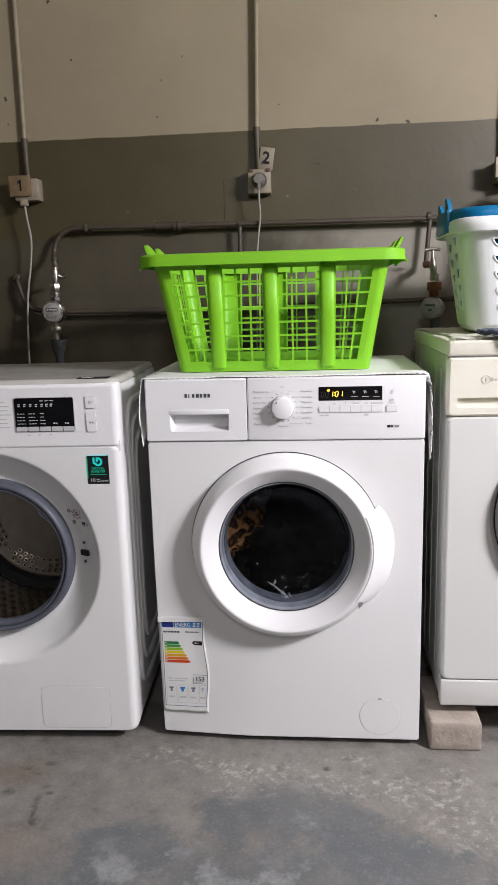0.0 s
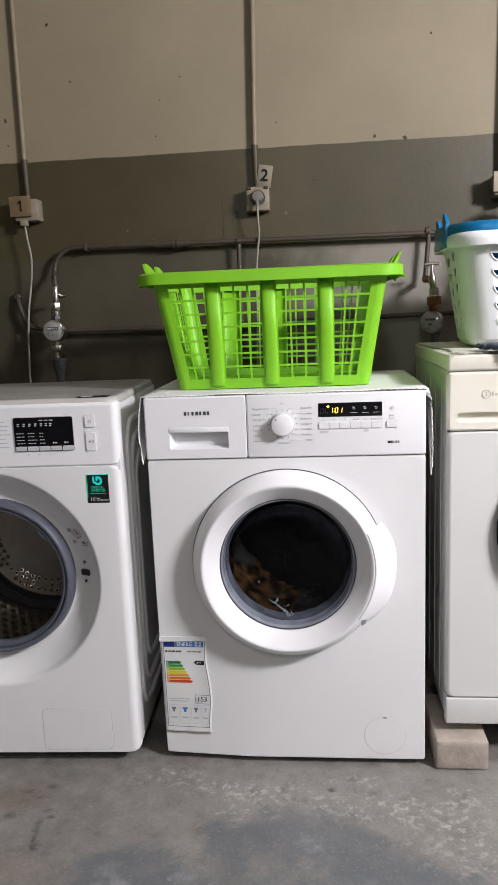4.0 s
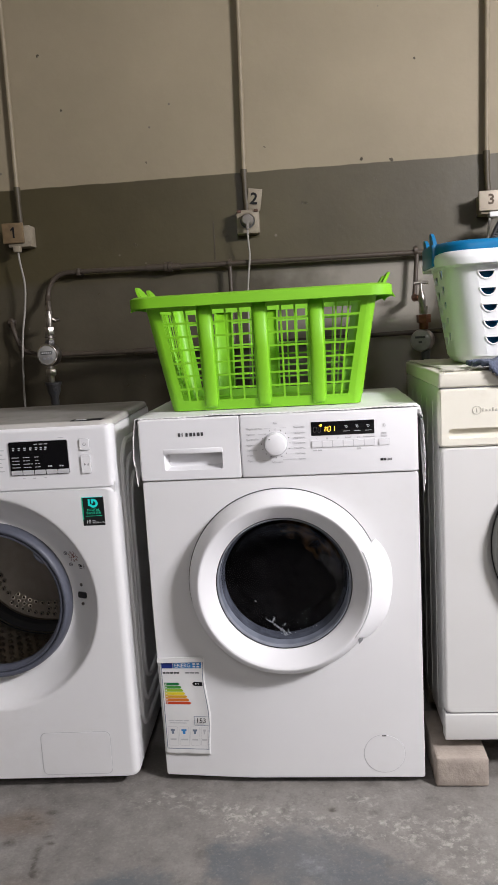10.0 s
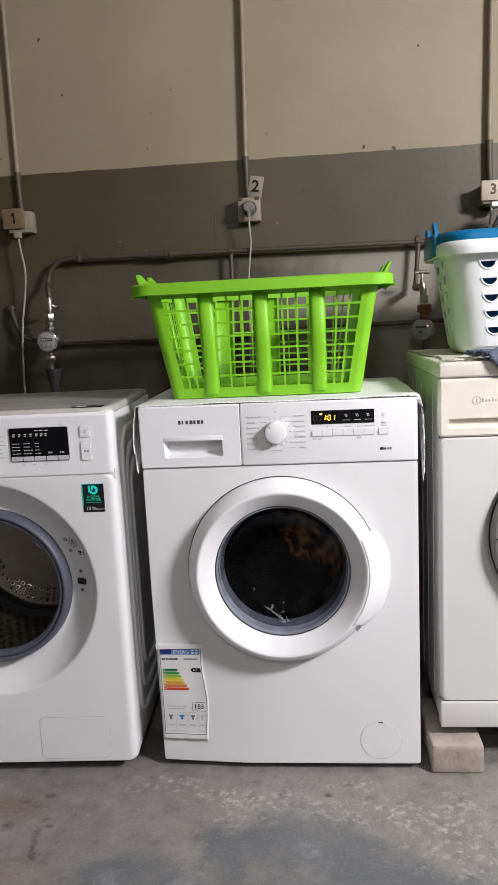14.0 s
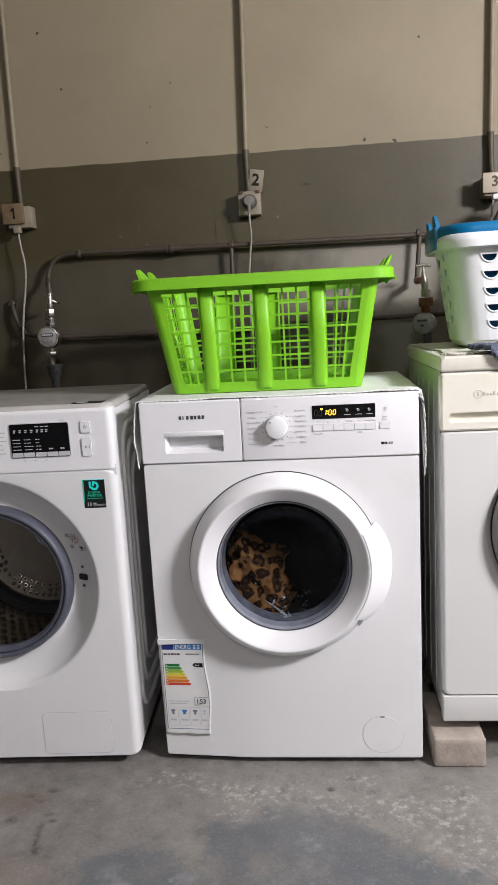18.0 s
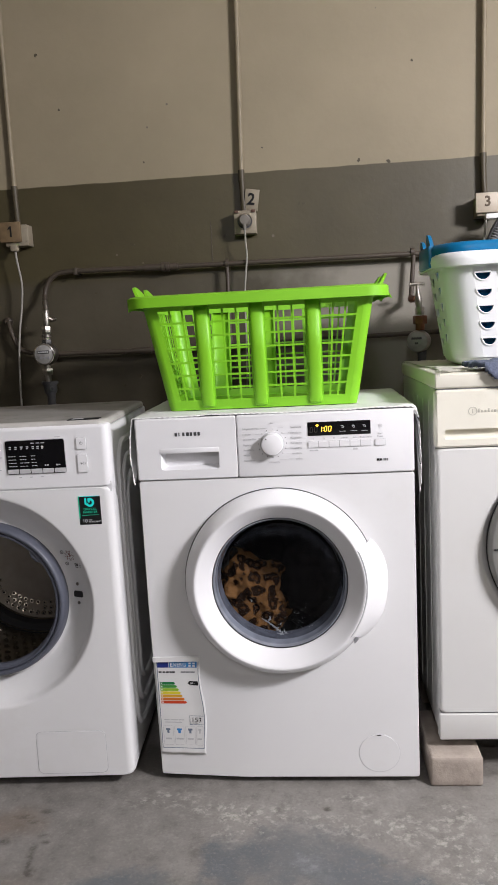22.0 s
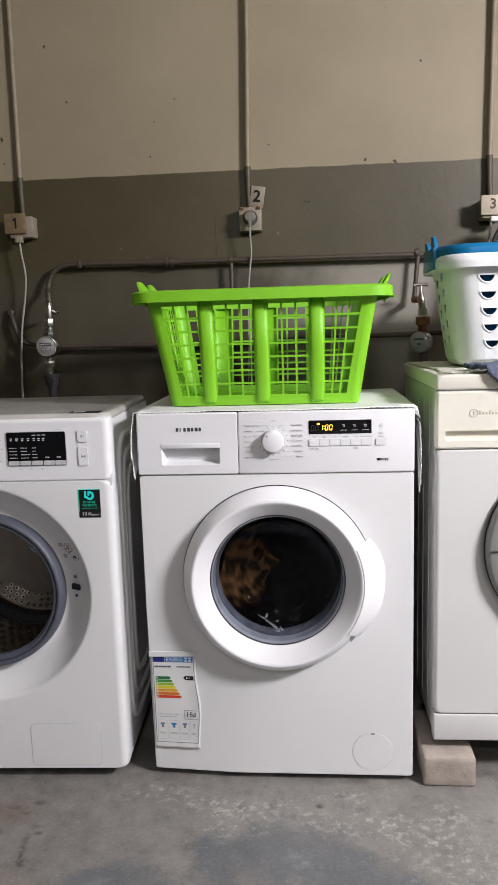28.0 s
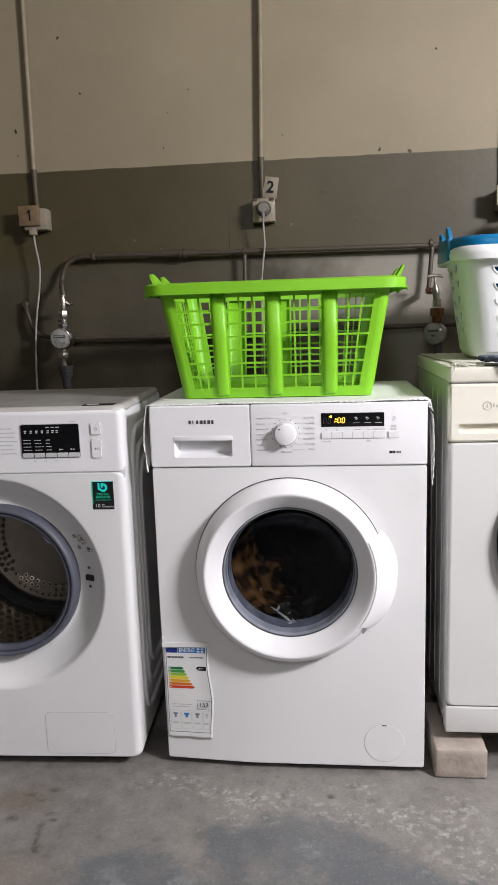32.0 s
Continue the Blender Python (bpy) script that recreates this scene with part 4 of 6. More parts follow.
    for z0, z1 in ((0.787, 0.8125), (0.7345, 0.7755)):
        part("button_gap", slab(rounded_rect(-0.4385, -0.4145, z0 - 0.001, z1 + 0.001, 0.004, 0, 4), y - 0.0006, y + 0.005), M_SILVER, panel)
        part("button", slab(rounded_rect(-0.4372, -0.4158, z0, z1, 0.003, 0, 4), y - 0.003, y + 0.005), M_PLASTIC, panel)
    part("power_sign", lathe([(0.0028, y - 0.0034), (0.0036, y - 0.0034), (0.0036, y - 0.002)], (-0.4265, 0.8), 18, -230, 50), M_PRINT, panel)
    part("power_sign", box(-0.427, -0.426, y - 0.0034, y - 0.002, 0.8, 0.8045), M_PRINT, panel)
    part("play_sign", slab([(-0.4305, 0, 0.752), (-0.4255, 0, 0.755), (-0.4305, 0, 0.758)], y - 0.0034, y - 0.002), M_PRINT, panel, smooth=None)
    for x in (-0.424, -0.421):
        part("play_sign", box(x, x + 0.001, y - 0.0034, y - 0.002, 0.7522, 0.7578), M_PRINT, panel)
    for k in range(7):
        wd = (0.036, 0.032, 0.030, 0.040, 0.034, 0.038, 0.028)[k]
        part("programme_print", box(-0.648, -0.648 + wd, y - 0.0004, y + 0.002, 0.7455 + 0.0095 * k, 0.7475 + 0.0095 * k), M_PRINT_L, panel)
    for x in (-0.573, -0.549, -0.524):
        part("key_print", box(x, x + 0.006, y - 0.0004, y + 0.002, 0.7275, 0.7295), M_PRINT_L, panel)
    part("programme_print", box(-0.485, -0.473, y - 0.0004, y + 0.002, 0.8165, 0.8178), M_PRINT_L, panel)
    # hologram sticker
    st = part("sticker", slab(rounded_rect(-0.4445, -0.395, 0.614, 0.6795, 0.001, 0, 2), y - 0.0006, y + 0.001), M_STKBLACK, w, "black sticker with teal print")
    part("sticker_edge", box(-0.4445, -0.4425, y - 0.0010, y, 0.628, 0.6795), M_TEALD, st)
    part("sticker_edge", box(-0.4425, -0.397, y - 0.0010, y, 0.6785, 0.6795), M_TEAL, st)
    part("sticker_sign", lathe([(0.0048, y - 0.0011), (0.0100, y - 0.0011), (0.0100, y)], (-0.4185, 0.6650), 30, -165, 105), M_TEAL, st)
    part("sticker_sign", slab(rounded_rect(-0.4232, -0.4188, 0.6650, 0.6752, 0.0008, 0, 3), y - 0.0013, y), M_TEAL, st)
    part("sticker_sign", slab(rounded_rect(-0.4305, -0.4262, 0.6600, 0.6752, 0.0012, 0, 3), y - 0.0013, y), M_TEAL, st)
    letters("sticker_word", "DIGITAL", -0.4195, 0.6495, y - 0.0009, 0.0078, M_TEALD, st, "CENTER", squash=1.0)
    letters("sticker_word", "INVERTER", -0.4195, 0.6425, y - 0.0009, 0.0078, M_TEALD, st, "CENTER", squash=0.95)
    part("sticker_line", box(-0.438, -0.401, y - 0.0010, y, 0.6355, 0.6365), M_TEALD, st)
    letters("sticker_word", "10", -0.4385, 0.6225, y - 0.0009, 0.0118, M_PRINT_L, st)
    part("sticker_line", box(-0.424, -0.417, y - 0.0010, y, 0.6238, 0.6255), M_PRINT_L, st)
    letters("sticker_word", "WARRANTY", -0.424, 0.6203, y - 0.0009, 0.0052, M_PRINT_L, st)
    # opening
    part("gasket", lathe([(0.1885, y + 0.045), (0.1860, y + 0.026), (0.1825, y + 0.016), (0.1775, y + 0.0135), (0.1735, y + 0.016), (0.1722, y + 0.022), (0.1690, y + 0.018), (0.1660, y + 0.0185), (0.1645, y + 0.025), (0.1618, y + 0.026),
                          (0.1602, y + 0.034), (0.1598, y + 0.041), (0.1660, y + 0.050), (0.21, y + 0.10)], (cx, cz), 96), M_GASKET, w, smooth=60)
    a = radians(40)
    part("gasket_tab", tube([(cx + r * math.cos(a + d), y + 0.026, cz + r * math.sin(a + d)) for r, d in ((0.166, -0.09), (0.1605, -0.06), (0.159, 0.0), (0.1605, 0.06), (0.166, 0.09))], 0.0055, 10), M_GASKET, w)
    dr = part("drum", lathe([(0.225, 0.0), (0.225, 0.30), (0.20, 0.315), (0.06, 0.33), (0.0001, 0.33)], (0, 0), 72), M_STEEL, w, "polished steel drum")
    dr.location = (cx, y + 0.10, cz)
    holes, dimples = perforated_drum(0.225, 0.235, 8, 54)
    tagged(part("perforation", holes, M_GAP, dr), kind="stuff")
    tagged(part("dimple", dimples, M_STEEL, dr), kind="stuff")
    for k in range(3):
        a = radians(22 + 120 * k)
        one = box(-0.016, 0.016, 0.02, 0.29, 0.188, 0.226, 0.012, 3)
        bmesh.ops.rotate(one, cent=(0, 0, 0), matrix=Matrix.Rotation(a, 3, "Y"), verts=one.verts)
        part("lifter", one, M_STEEL, dr)
    for r, hgt, y0 in ((0.2085, 0.030, 0.3125),):
        part("drum_ring", lathe([(r - 0.010, y0 + 0.003), (r - 0.006, y0 - hgt), (r + 0.016, y0 - hgt - 0.006), (r + 0.0163, y0 - hgt - 0.016)], (0, 0), 72), M_GAP, dr, "black moulded ring")
        part("drum_ring_edge", lathe([(r - 0.0112, y0 - 0.001), (r - 0.0098, y0 - 0.006), (r - 0.0084, y0 - 0.006), (r - 0.0076, y0 - 0.001)], (0, 0), 72), M_STEEL, dr)
        part("drum_ring_edge", lathe([(r + 0.0135, y0 - hgt - 0.0056), (r + 0.0140, y0 - hgt - 0.0085), (r + 0.0160, y0 - hgt - 0.0085)], (0, 0), 72), M_STEEL, dr)
    back, cups = bmesh.new(), bmesh.new()
    for i, rr in enumerate((0.152, 0.168, 0.184)):
        n = int(2 * math.pi * rr / 0.0185)
        for j in range(n):
            if (j * 7 + i * 3) % 11 in (4, 8):
                continue
            a = 2 * math.pi * (j + 0.5 * (i % 2)) / n
            px, pz, py = rr * math.cos(a), rr * math.sin(a), 0.33 - (rr - 0.06) * 0.107
            lathe([(0.0080, py + 0.0005), (0.0062, py - 0.0028), (0.0040, py - 0.0026), (0.0032, py + 0.001)], (px, pz), 9, bm=cups)
            lathe([(0.0028, py - 0.0030), (0.0001, py - 0.0030)], (px, pz), 8, bm=back)
    tagged(part("rear_perforation", back, M_GAP, dr), kind="stuff")
    tagged(part("rear_dimple", cups, M_CHROME, dr), kind="stuff")
    # lock, its screws and the warning print on the dished band
    def patch(name, pts, m, proud=0.0007):
        return part(name, dish_patch(pts, cx, cz, y, proud), m, w, smooth=None)

    patch("lock_slot", [(p[0], p[2]) for p in rounded_rect(-0.4860, -0.4630, 0.4310, 0.4445, 0.0025, 0, 4)], M_GAP, 0.0045)
    for z in (0.4620, 0.4155):
        patch("screw", circle_points(-0.4758, z, 0.0040), M_NICKEL, 0.0020)
        patch("screw_slot", circle_points(-0.4758, z, 0.0016, 8), M_GAP, 0.0026)
    for x, z in ((-0.507, 0.5395), (-0.4965, 0.5115)):
        pts = circle_points(x, z, 0.0045, 16)
        inn = circle_points(x, z, 0.0035, 16)
        for k in range(16):
            patch("warning_print", [pts[k], pts[(k + 1) % 16], inn[(k + 1) % 16], inn[k]], M_PRINT_D)
        patch("warning_print", [(x - 0.003, z + 0.0022), (x - 0.0022, z + 0.003), (x + 0.003, z - 0.0022), (x + 0.0022, z - 0.003)], M_PRINT_D)
    bx, bz = -0.4875, 0.533
    star = [(bx + r * math.cos(math.pi * k / 9), bz + r * math.sin(math.pi * k / 9)) for k, r in enumerate((0.014, 0.008) * 9)]
    for k in range(18):
        p, q = star[k], star[(k + 1) % 18]
        patch("warning_print", [p, (p[0] + 0.0009, p[1] + 0.0006), (q[0] + 0.0009, q[1] + 0.0006), q], M_RED)
    for dx, dz, wd, ht in ((-0.003, 0.002, 0.006, 0.004), (0.0, -0.004, 0.003, 0.006), (-0.006, -0.005, 0.003, 0.004), (0.003, -0.001, 0.004, 0.002)):
        patch("warning_print", [(bx + dx, bz + dz), (bx + dx + wd, bz + dz + 0.001), (bx + dx + wd, bz + dz + ht), (bx + dx, bz + dz + ht)], M_RED)
    for dx, dz, wd, ht in ((0.012, -0.020, 0.009, 0.002), (0.012, -0.025, 0.002, 0.006), (0.016, -0.024, 0.005, 0.0035), (0.013, -0.0285, 0.008, 0.0015), (0.026, -0.018, 0.002, 0.0015), (0.0255, -0.022, 0.003, 0.0015), (0.025, -0.026, 0.003, 0.0015), (0.000, -0.0125, 0.002, 0.003)):
        patch("warning_print", [(bx + dx, bz + dz), (bx + dx + wd, bz + dz), (bx + dx + wd, bz + dz + ht), (bx + dx, bz + dz + ht)], M_PRINT_D)
    # pump flap
    for pts, m, d in ((rounded_rect(-0.5965, -0.4285, 0.0065, 0.1145, 0.014, 0, 5), M_WORD, 0.0003), (rounded_rect(-0.5953, -0.4297, 0.0077, 0.1133, 0.013, 0, 5), M_ENAMEL, 0.0008)):
        part("pump_flap" if m is M_ENAMEL else "pump_flap_groove", slab(pts, y - d, y + 0.004), m, w)
    # opened door, hinged on the far side
    hx = -0.915
    dm = pose(hx, y - 0.002, cz, 0, 0, -112) @ pose(-hx, 0, -cz)
    ringb = lathe([(0.245, 0.0), (0.247, -0.02), (0.235, -0.04), (0.20, -0.045), (0.168, -0.03), (0.165, 0.0), (0.245, 0.0)], (cx, cz), 72)
    ringb.transform(dm)
    dd = part("door_ring", ringb, M_PLASTIC, w)
    bowl = lathe([(0.165, -0.01), (0.150, 0.03), (0.13, 0.07), (0.10, 0.09), (0.0001, 0.10)], (cx, cz), 48)
    bowl.transform(dm)
    gl = part("door_glass", bowl, M_GLASS, dd)
    gl.visible_shadow = False
    return w


washer_open()


# ---------- the old washing machine on blocks ----------
def washer_old():
    x0, x1, y, z0 = 0.348, 0.946, 0.02, 0.083
    cx, cz = 0.658, 0.536
    w = thing("washing_machine", "old off-white washing machine with ivory panel raised on concrete blocks", "washing machine", (0, 0, 0), "washing machines in a row")
    body = part("body", open_box(x0 + 0.002, x1 - 0.002, y + 0.016, 0.55, z0 + 0.004, 0.884, 0.005), M_CREAM_EN, w)
    for yy in (0.12, 0.20, 0.28, 0.36, 0.44):
        part("pressed_bead", tube([(x0 + 0.0042, yy, 0.115), (x0 + 0.0042, yy, 0.85)], 0.0035, 12), M_CREAM_EN, body)
    part("front_sheet", holed_front(x0, x1, 0.148, 0.7545, y, cx, cz, ((0.219, y), (0.215, y), (0.211, y + 0.004), (0.180, y + 0.02)), 0.3, 0.008), M_CREAM_EN, w, smooth=50)
    part("plinth", box(x0, x1, y - 0.001, y + 0.03, z0, 0.1455, 0.003, 3), M_CREAM_EN, w)
    part("plinth_gap", box(x0 + 0.004, x1 - 0.004, y + 0.004, y + 0.03, 0.143, 0.152), M_PRINT, w)
    pn = bmesh.new()
    hollow = (0.368, 0.60, 0.7745, 0.7965)
    loops = [rect_in(x0, x1, 0.757, 0.881, d, yy, 0.006) for d, yy in ((0, y + 0.03), (0, y + 0.004), (0.004, y - 0.001))]
    loops += [rounded_rect(*hollow, 0.003, y - 0.001, 6), rounded_rect(hollow[0] + 0.002, hollow[1] - 0.002, hollow[2] + 0.002, hollow[3] - 0.002, 0.003, y + 0.013, 6)]
    loops_skin(loops, pn, close_last=True)
    panel = part("control_panel", pn, M_CREAM, w, "ivory plastic control panel")
    part("brand_ring", lathe([(0.0078, y - 0.0018), (0.0092, y - 0.0020), (0.0096, y)], (0.4255, 0.8345), 32), M_EMBOSS, panel)
    part("brand_bar", box(0.4243, 0.4267, y - 0.0018, y, 0.830, 0.839, 0.0005), M_EMBOSS, panel)
    for i in range(9):
        x = 0.4365 + 0.0068 * i
        part("brand_bar", box(x, x + 0.0045, y - 0.0018, y, 0.831, 0.8395 if i in (0, 3, 7) else 0.8365, 0.0007), M_EMBOSS, panel)
    part("lid", box(x0 - 0.001, x1 + 0.001, y - 0.001, 0.553, 0.884, 0.9165, 0.005, 3), M_CREAM, w)
    part("lid_gap", box(x0 + 0.005, x1 - 0.005, y + 0.004, 0.54, 0.879, 0.886), M_PRINT, w)
    door = part("door_ring", lathe([(0.204, y + 0.006), (0.203, y - 0.014), (0.200, y - 0.022), (0.196, y - 0.0245), (0.172, y - 0.0270), (0.166, y - 0.0262), (0.163, y - 0.018), (0.162, y + 0.02)], (cx, cz), 96), M_RING, w, "silver-grey porthole ring")
    part("door_edge", lathe([(0.2052, y + 0.004), (0.2052, y - 0.002), (0.2030, y - 0.002), (0.2030, y + 0.004)], (cx, cz), 96), M_GAP, door)
    part("door_line", box(cx - 0.1955, cx - 0.1680, y - 0.0284, y, cz - 0.0012, cz + 0.0012), M_GAP, door)
    g = part("door_glass", lathe([(0.164, y - 0.006), (0.12, y - 0.010), (0.0001, y - 0.013)], (cx, cz), 48), M_GLASS, door)
    g.visible_shadow = False
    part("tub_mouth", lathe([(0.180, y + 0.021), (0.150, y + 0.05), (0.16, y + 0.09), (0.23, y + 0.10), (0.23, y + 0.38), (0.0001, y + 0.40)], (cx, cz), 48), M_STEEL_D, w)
    for x in (0.40, 0.89):
        for yy in (0.08, 0.47):
            part("foot", tube([(x, yy, 0.058), (x, yy, 0.09)], 0.02), M_GAP, w)
    return w


washer_old()


def block(x0, x1, y0, y1):
    """A worn concrete block with chipped edges."""
    bm = box(x0, x1, y0, y1, FLOOR, 0.059, 0.006, 2)
    bmesh.ops.subdivide_edges(bm, edges=bm.edges[:], cuts=3, use_grid_fill=True)
    for v in bm.verts:
        if v.co.z > FLOOR + 0.004:
            v.co += noise.noise_vector(v.co * 40) * 0.0016
    return tagged(finish("concrete_block", bm, M_BRICK, smooth=50), "rough concrete block under the old washing machine", "block", "blocks under the machine")


block(0.321, 0.437, -0.013, 0.20)
block(0.85, 0.965, -0.013, 0.20)
block(0.36, 0.46, 0.36, 0.54)
block(0.84, 0.94, 0.36, 0.54)


# ---------- things on the machines ----------
def foam_sheet():
    """Thin packing sheet over the lid of the middle machine, hanging over both sides with a torn edge."""
    bm = bmesh.new()
    nu, nv = 300, 26
    half, grid = 0.3035, []
    for j in range(nv + 1):
        v = j / nv
        row = []
        for i in range(nu + 1):
            u = i / nu
            lfl = 0.148 * max(0.12, 1 - v * 2.6) + 0.010 * noise.noise((v * 30, 3, 0))
            rfl = 0.058 * max(0.16, 1 - v * 1.6) + 0.125 * max(0, 1 - v * 9) + 0.010 * noise.noise((v * 30, 9, 0))
            length = lfl + 2 * half + rfl
            s = u * length - lfl
            y = -0.0025 + 0.482 * v
            if v == 0:
                y += 0.0013 * (1 if math.sin(s * 520) > 0 else -1) + 0.002 * noise.noise((s * 40, 1, 2)) + 0.002
            if s < 0:
                x, z = -half - 0.0015 - 0.0085 * math.sin(min(1, -s / lfl) * 2.9) + 0.0012 * noise.noise((v * 22, s * 30, 6)), 0.850 + s
                y += (0.004 * noise.noise((s * 70, 0.5, 4)) + 0.003) if v == 0 else 0
            elif s > 2 * half:
                x, z = half + 0.003 + 0.006 * math.sin(min(1, (s - 2 * half) / rfl) * 2.6) + 0.003 * noise.noise((s * 45, v * 20, 2)), 0.850 - (s - 2 * half)
            else:
                x, z = -half + s, 0.8497
                z += 0.0012 * abs(noise.noise((s * 9, v * 5, 4))) + (0.0035 * max(0, noise.noise((s * 14, 0.3, 8)) + 0.1) * max(0, 1 - v * 7))
            row.append(bm.verts.new((x, y, z)))
        grid.append(row)
    for j in range(nv):
        for i in range(nu):
            bm.faces.new((grid[j][i], grid[j][i + 1], grid[j + 1][i + 1], grid[j + 1][i]))
    ob = finish("foam_sheet", bm, M_FOAM, smooth=60)
    so = ob.modifiers.new("thickness", "SOLIDIFY")
    so.thickness, so.offset = 0.0018, 1
    return tagged(ob, "white foam packing sheet with torn edge over the machine", "foam sheet")


foam_sheet()


class Tapered:
    """A basket wall: rounded rectangle that widens upwards."""

    def __init__(self, cx, cy, z0, z1, b, t, r):
        self.cx, self.cy, self.z0, self.z1, self.b, self.t, self.r = cx, cy, z0, z1, b, t, r

    def half(self, v):
        return [self.b[k] + (self.t[k] - self.b[k]) * v for k in (0, 1)]

    def side(self, k, u, v, off=0.0):
        """Point on side k (0 front, 1 right, 2 back, 3 left); u from -1 to 1 along it, off outwards."""
        hx, hy = self.half(v)
        z = self.z0 + (self.z1 - self.z0) * v
        r = self.r
        p = ((u * (hx - r), -hy - off), (hx + off, u * (hy - r)), (-u * (hx - r), hy + off), (-hx - off, -u * (hy - r)))[k]
        return Vector((self.cx + p[0], self.cy + p[1], z))

    def loop(self, v, off=0.0, n=6, dz=0.0):
        hx, hy = self.half(v)
        z = self.z0 + (self.z1 - self.z0) * v + dz
        r, out = self.r, []
        for sx, sy, a in ((1, -1, -90), (1, 1, 0), (-1, 1, 90), (-1, -1, 180)):
            for k in range(n + 1):
                t = radians(a + 90 * k / n)
                out.append((self.cx + sx * (hx - r) + (r + off) * math.cos(t), self.cy + sy * (hy - r) + (r + off) * math.sin(t), z))
        return out

    def bar(self, bm, k, u0, u1, v0, v1, o0=-0.0012, o1=0.0012, w0=None, w1=None):
        """A flat bar in side k between two heights; w0, w1: its u range at the top, if other than below."""
        a, b = (u0, u1) if w0 is None else (w0, w1)
        c = [self.side(k, u0, v0, o1), self.side(k, u1, v0, o1), self.side(k, b, v1, o1), self.side(k, a, v1, o1)]
        d = [self.side(k, u0, v0, o0), self.side(k, u1, v0, o0), self.side(k, b, v1, o0), self.side(k, a, v1, o0)]
        A, B = [bm.verts.new(p) for p in c], [bm.verts.new(p) for p in d]
        bm.faces.new(A)
        bm.faces.new(B[::-1])
        for i in range(4):
            bm.faces.new((A[i], B[i], B[(i + 1) % 4], A[(i + 1) % 4]))


def ear(x, y, z, s, w=0.030, h=0.036, lean=0.020, t=0.006):
    """A rounded ear of a basket's end grip, leaning outwards."""
    bm, lines = bmesh.new(), []
    for off in (0.0, t):
        line = []
        for k in range(17):
            a = math.pi * k / 16
            hh = math.sin(a) ** 0.8
            line.append((x + s * (lean * hh + off * (1 - 0.35 * hh)), y + w * math.cos(a), z + h * hh - 0.004))
        lines.append(line)
    loops_skin(lines, bm, True, True)
    return bm


def green_basket():
    g = thing("laundry_basket", "empty lime-green plastic laundry basket with lattice sides", "laundry basket", (-0.025, 0.25, 0.8535), "laundry baskets")
    T = Tapered(0, 0, 0, 0.243, (0.214, 0.145), (0.254, 0.188), 0.018)
    base = loops_skin([T.loop(0.0, -0.004), T.loop(0.0, 0.001), T.loop(0.085, 0.0012), T.loop(0.085, -0.0018), T.loop(0.02, -0.0028)], None, True, True)
    part("base", base, M_GREEN, g)
    rim = loops_skin([T.loop(0.93, -0.002), T.loop(0.93, 0.002), T.loop(1.01, 0.002), T.loop(1.015, 0.014), T.loop(1.0, 0.030), T.loop(0.958, 0.0325), T.loop(0.962, 0.0350),
                      T.loop(1.048, 0.031), T.loop(1.064, 0.022), T.loop(1.068, 0.008), T.loop(1.045, -0.001), T.loop(0.93, -0.002)])
    part("rim", rim, M_GREEN, g, smooth=50)
    v0, v1, rows = 0.085, 0.935, 7

    def along(k, x, v):
        """The place along side k at the height v of a line that keeps its distance x from the middle."""
        return x / (T.half(v)[k % 2] - T.r)

    layout = {0: ((-0.122, 0.031), (-0.001, 0.031), (0.122, 0.031)), 2: ((-0.122, 0.046), (0.001, 0.046), (0.122, 0.046)), 1: ((-0.045, 0.030), (0.045, 0.030)), 3: ((-0.045, 0.030), (0.045, 0.030))}
    for k, ribs in layout.items():
        for c, w in ribs:
            bm = bmesh.new()
            n = 10
            lines = []
            for v, grow in ((0.022, 0.35), (0.035, 0.8), (0.06, 1.0), (0.5, 1.0), (1.0, 1.0)):
                lines.append([T.side(k, along(k, c - w / 2 * (0.6 + 0.4 * grow) * math.cos(math.pi * i / n), v), v, 0.0015 + 0.0085 * grow * math.sin(math.pi * i / n) ** 0.75) for i in range(n + 1)])
            vs = [[bm.verts.new(p) for p in line] for line in lines]
            for a, b in zip(vs, vs[1:]):
                for i in range(n):
                    bm.faces.new((a[i], a[i + 1], b[i + 1], b[i]))
            ob2 = part("rib", bm, M_GREEN, g, smooth=60)
            so = ob2.modifiers.new("thickness", "SOLIDIFY")
            so.thickness, so.offset = 0.0022, -1
        inner = [e for c, w in ribs for e in (c - w / 2, c + w / 2)]
        for b in range(len(ribs) + 1):
            def edge(side, v):
                q = 2 * b - 1 + side
                end = 1.0 - along(k, 0.011, v)
                return -end if q < 0 else end if q >= len(inner) else along(k, inner[q], v)

            bm = bmesh.new()
            cols = 3
            e = 0.0021
            for i in range(cols + 1):
                f = i / cols
                lo, hi = [edge(0, v) + (edge(1, v) - edge(0, v)) * f for v in (v0, v1)]
                T.bar(bm, k, max(-1, lo - along(k, e, v0)), min(1, lo + along(k, e, v0)), v0 - 0.01, v1 + 0.01, -0.0013, 0.0013, max(-1, hi - along(k, e, v1)), min(1, hi + along(k, e, v1)))
            for j in range(rows + 1):
                v = v0 + (v1 - v0) * j / rows
                T.bar(bm, k, edge(0, v), edge(1, v), v - 0.0092, v + 0.0092, -0.0018, 0.0018)
            for u in ([-1] if b == 0 else []) + ([1] if b == len(ribs) else []):
                ends = [sorted((u, u * (1 - along(k, 0.012, v)))) for v in (v0, v1)]
                T.bar(bm, k, *ends[0], v0 - 0.01, v1 + 0.01, -0.0012, 0.0014, *ends[1])
            part("lattice", bm, M_GREEN, g, smooth=None)
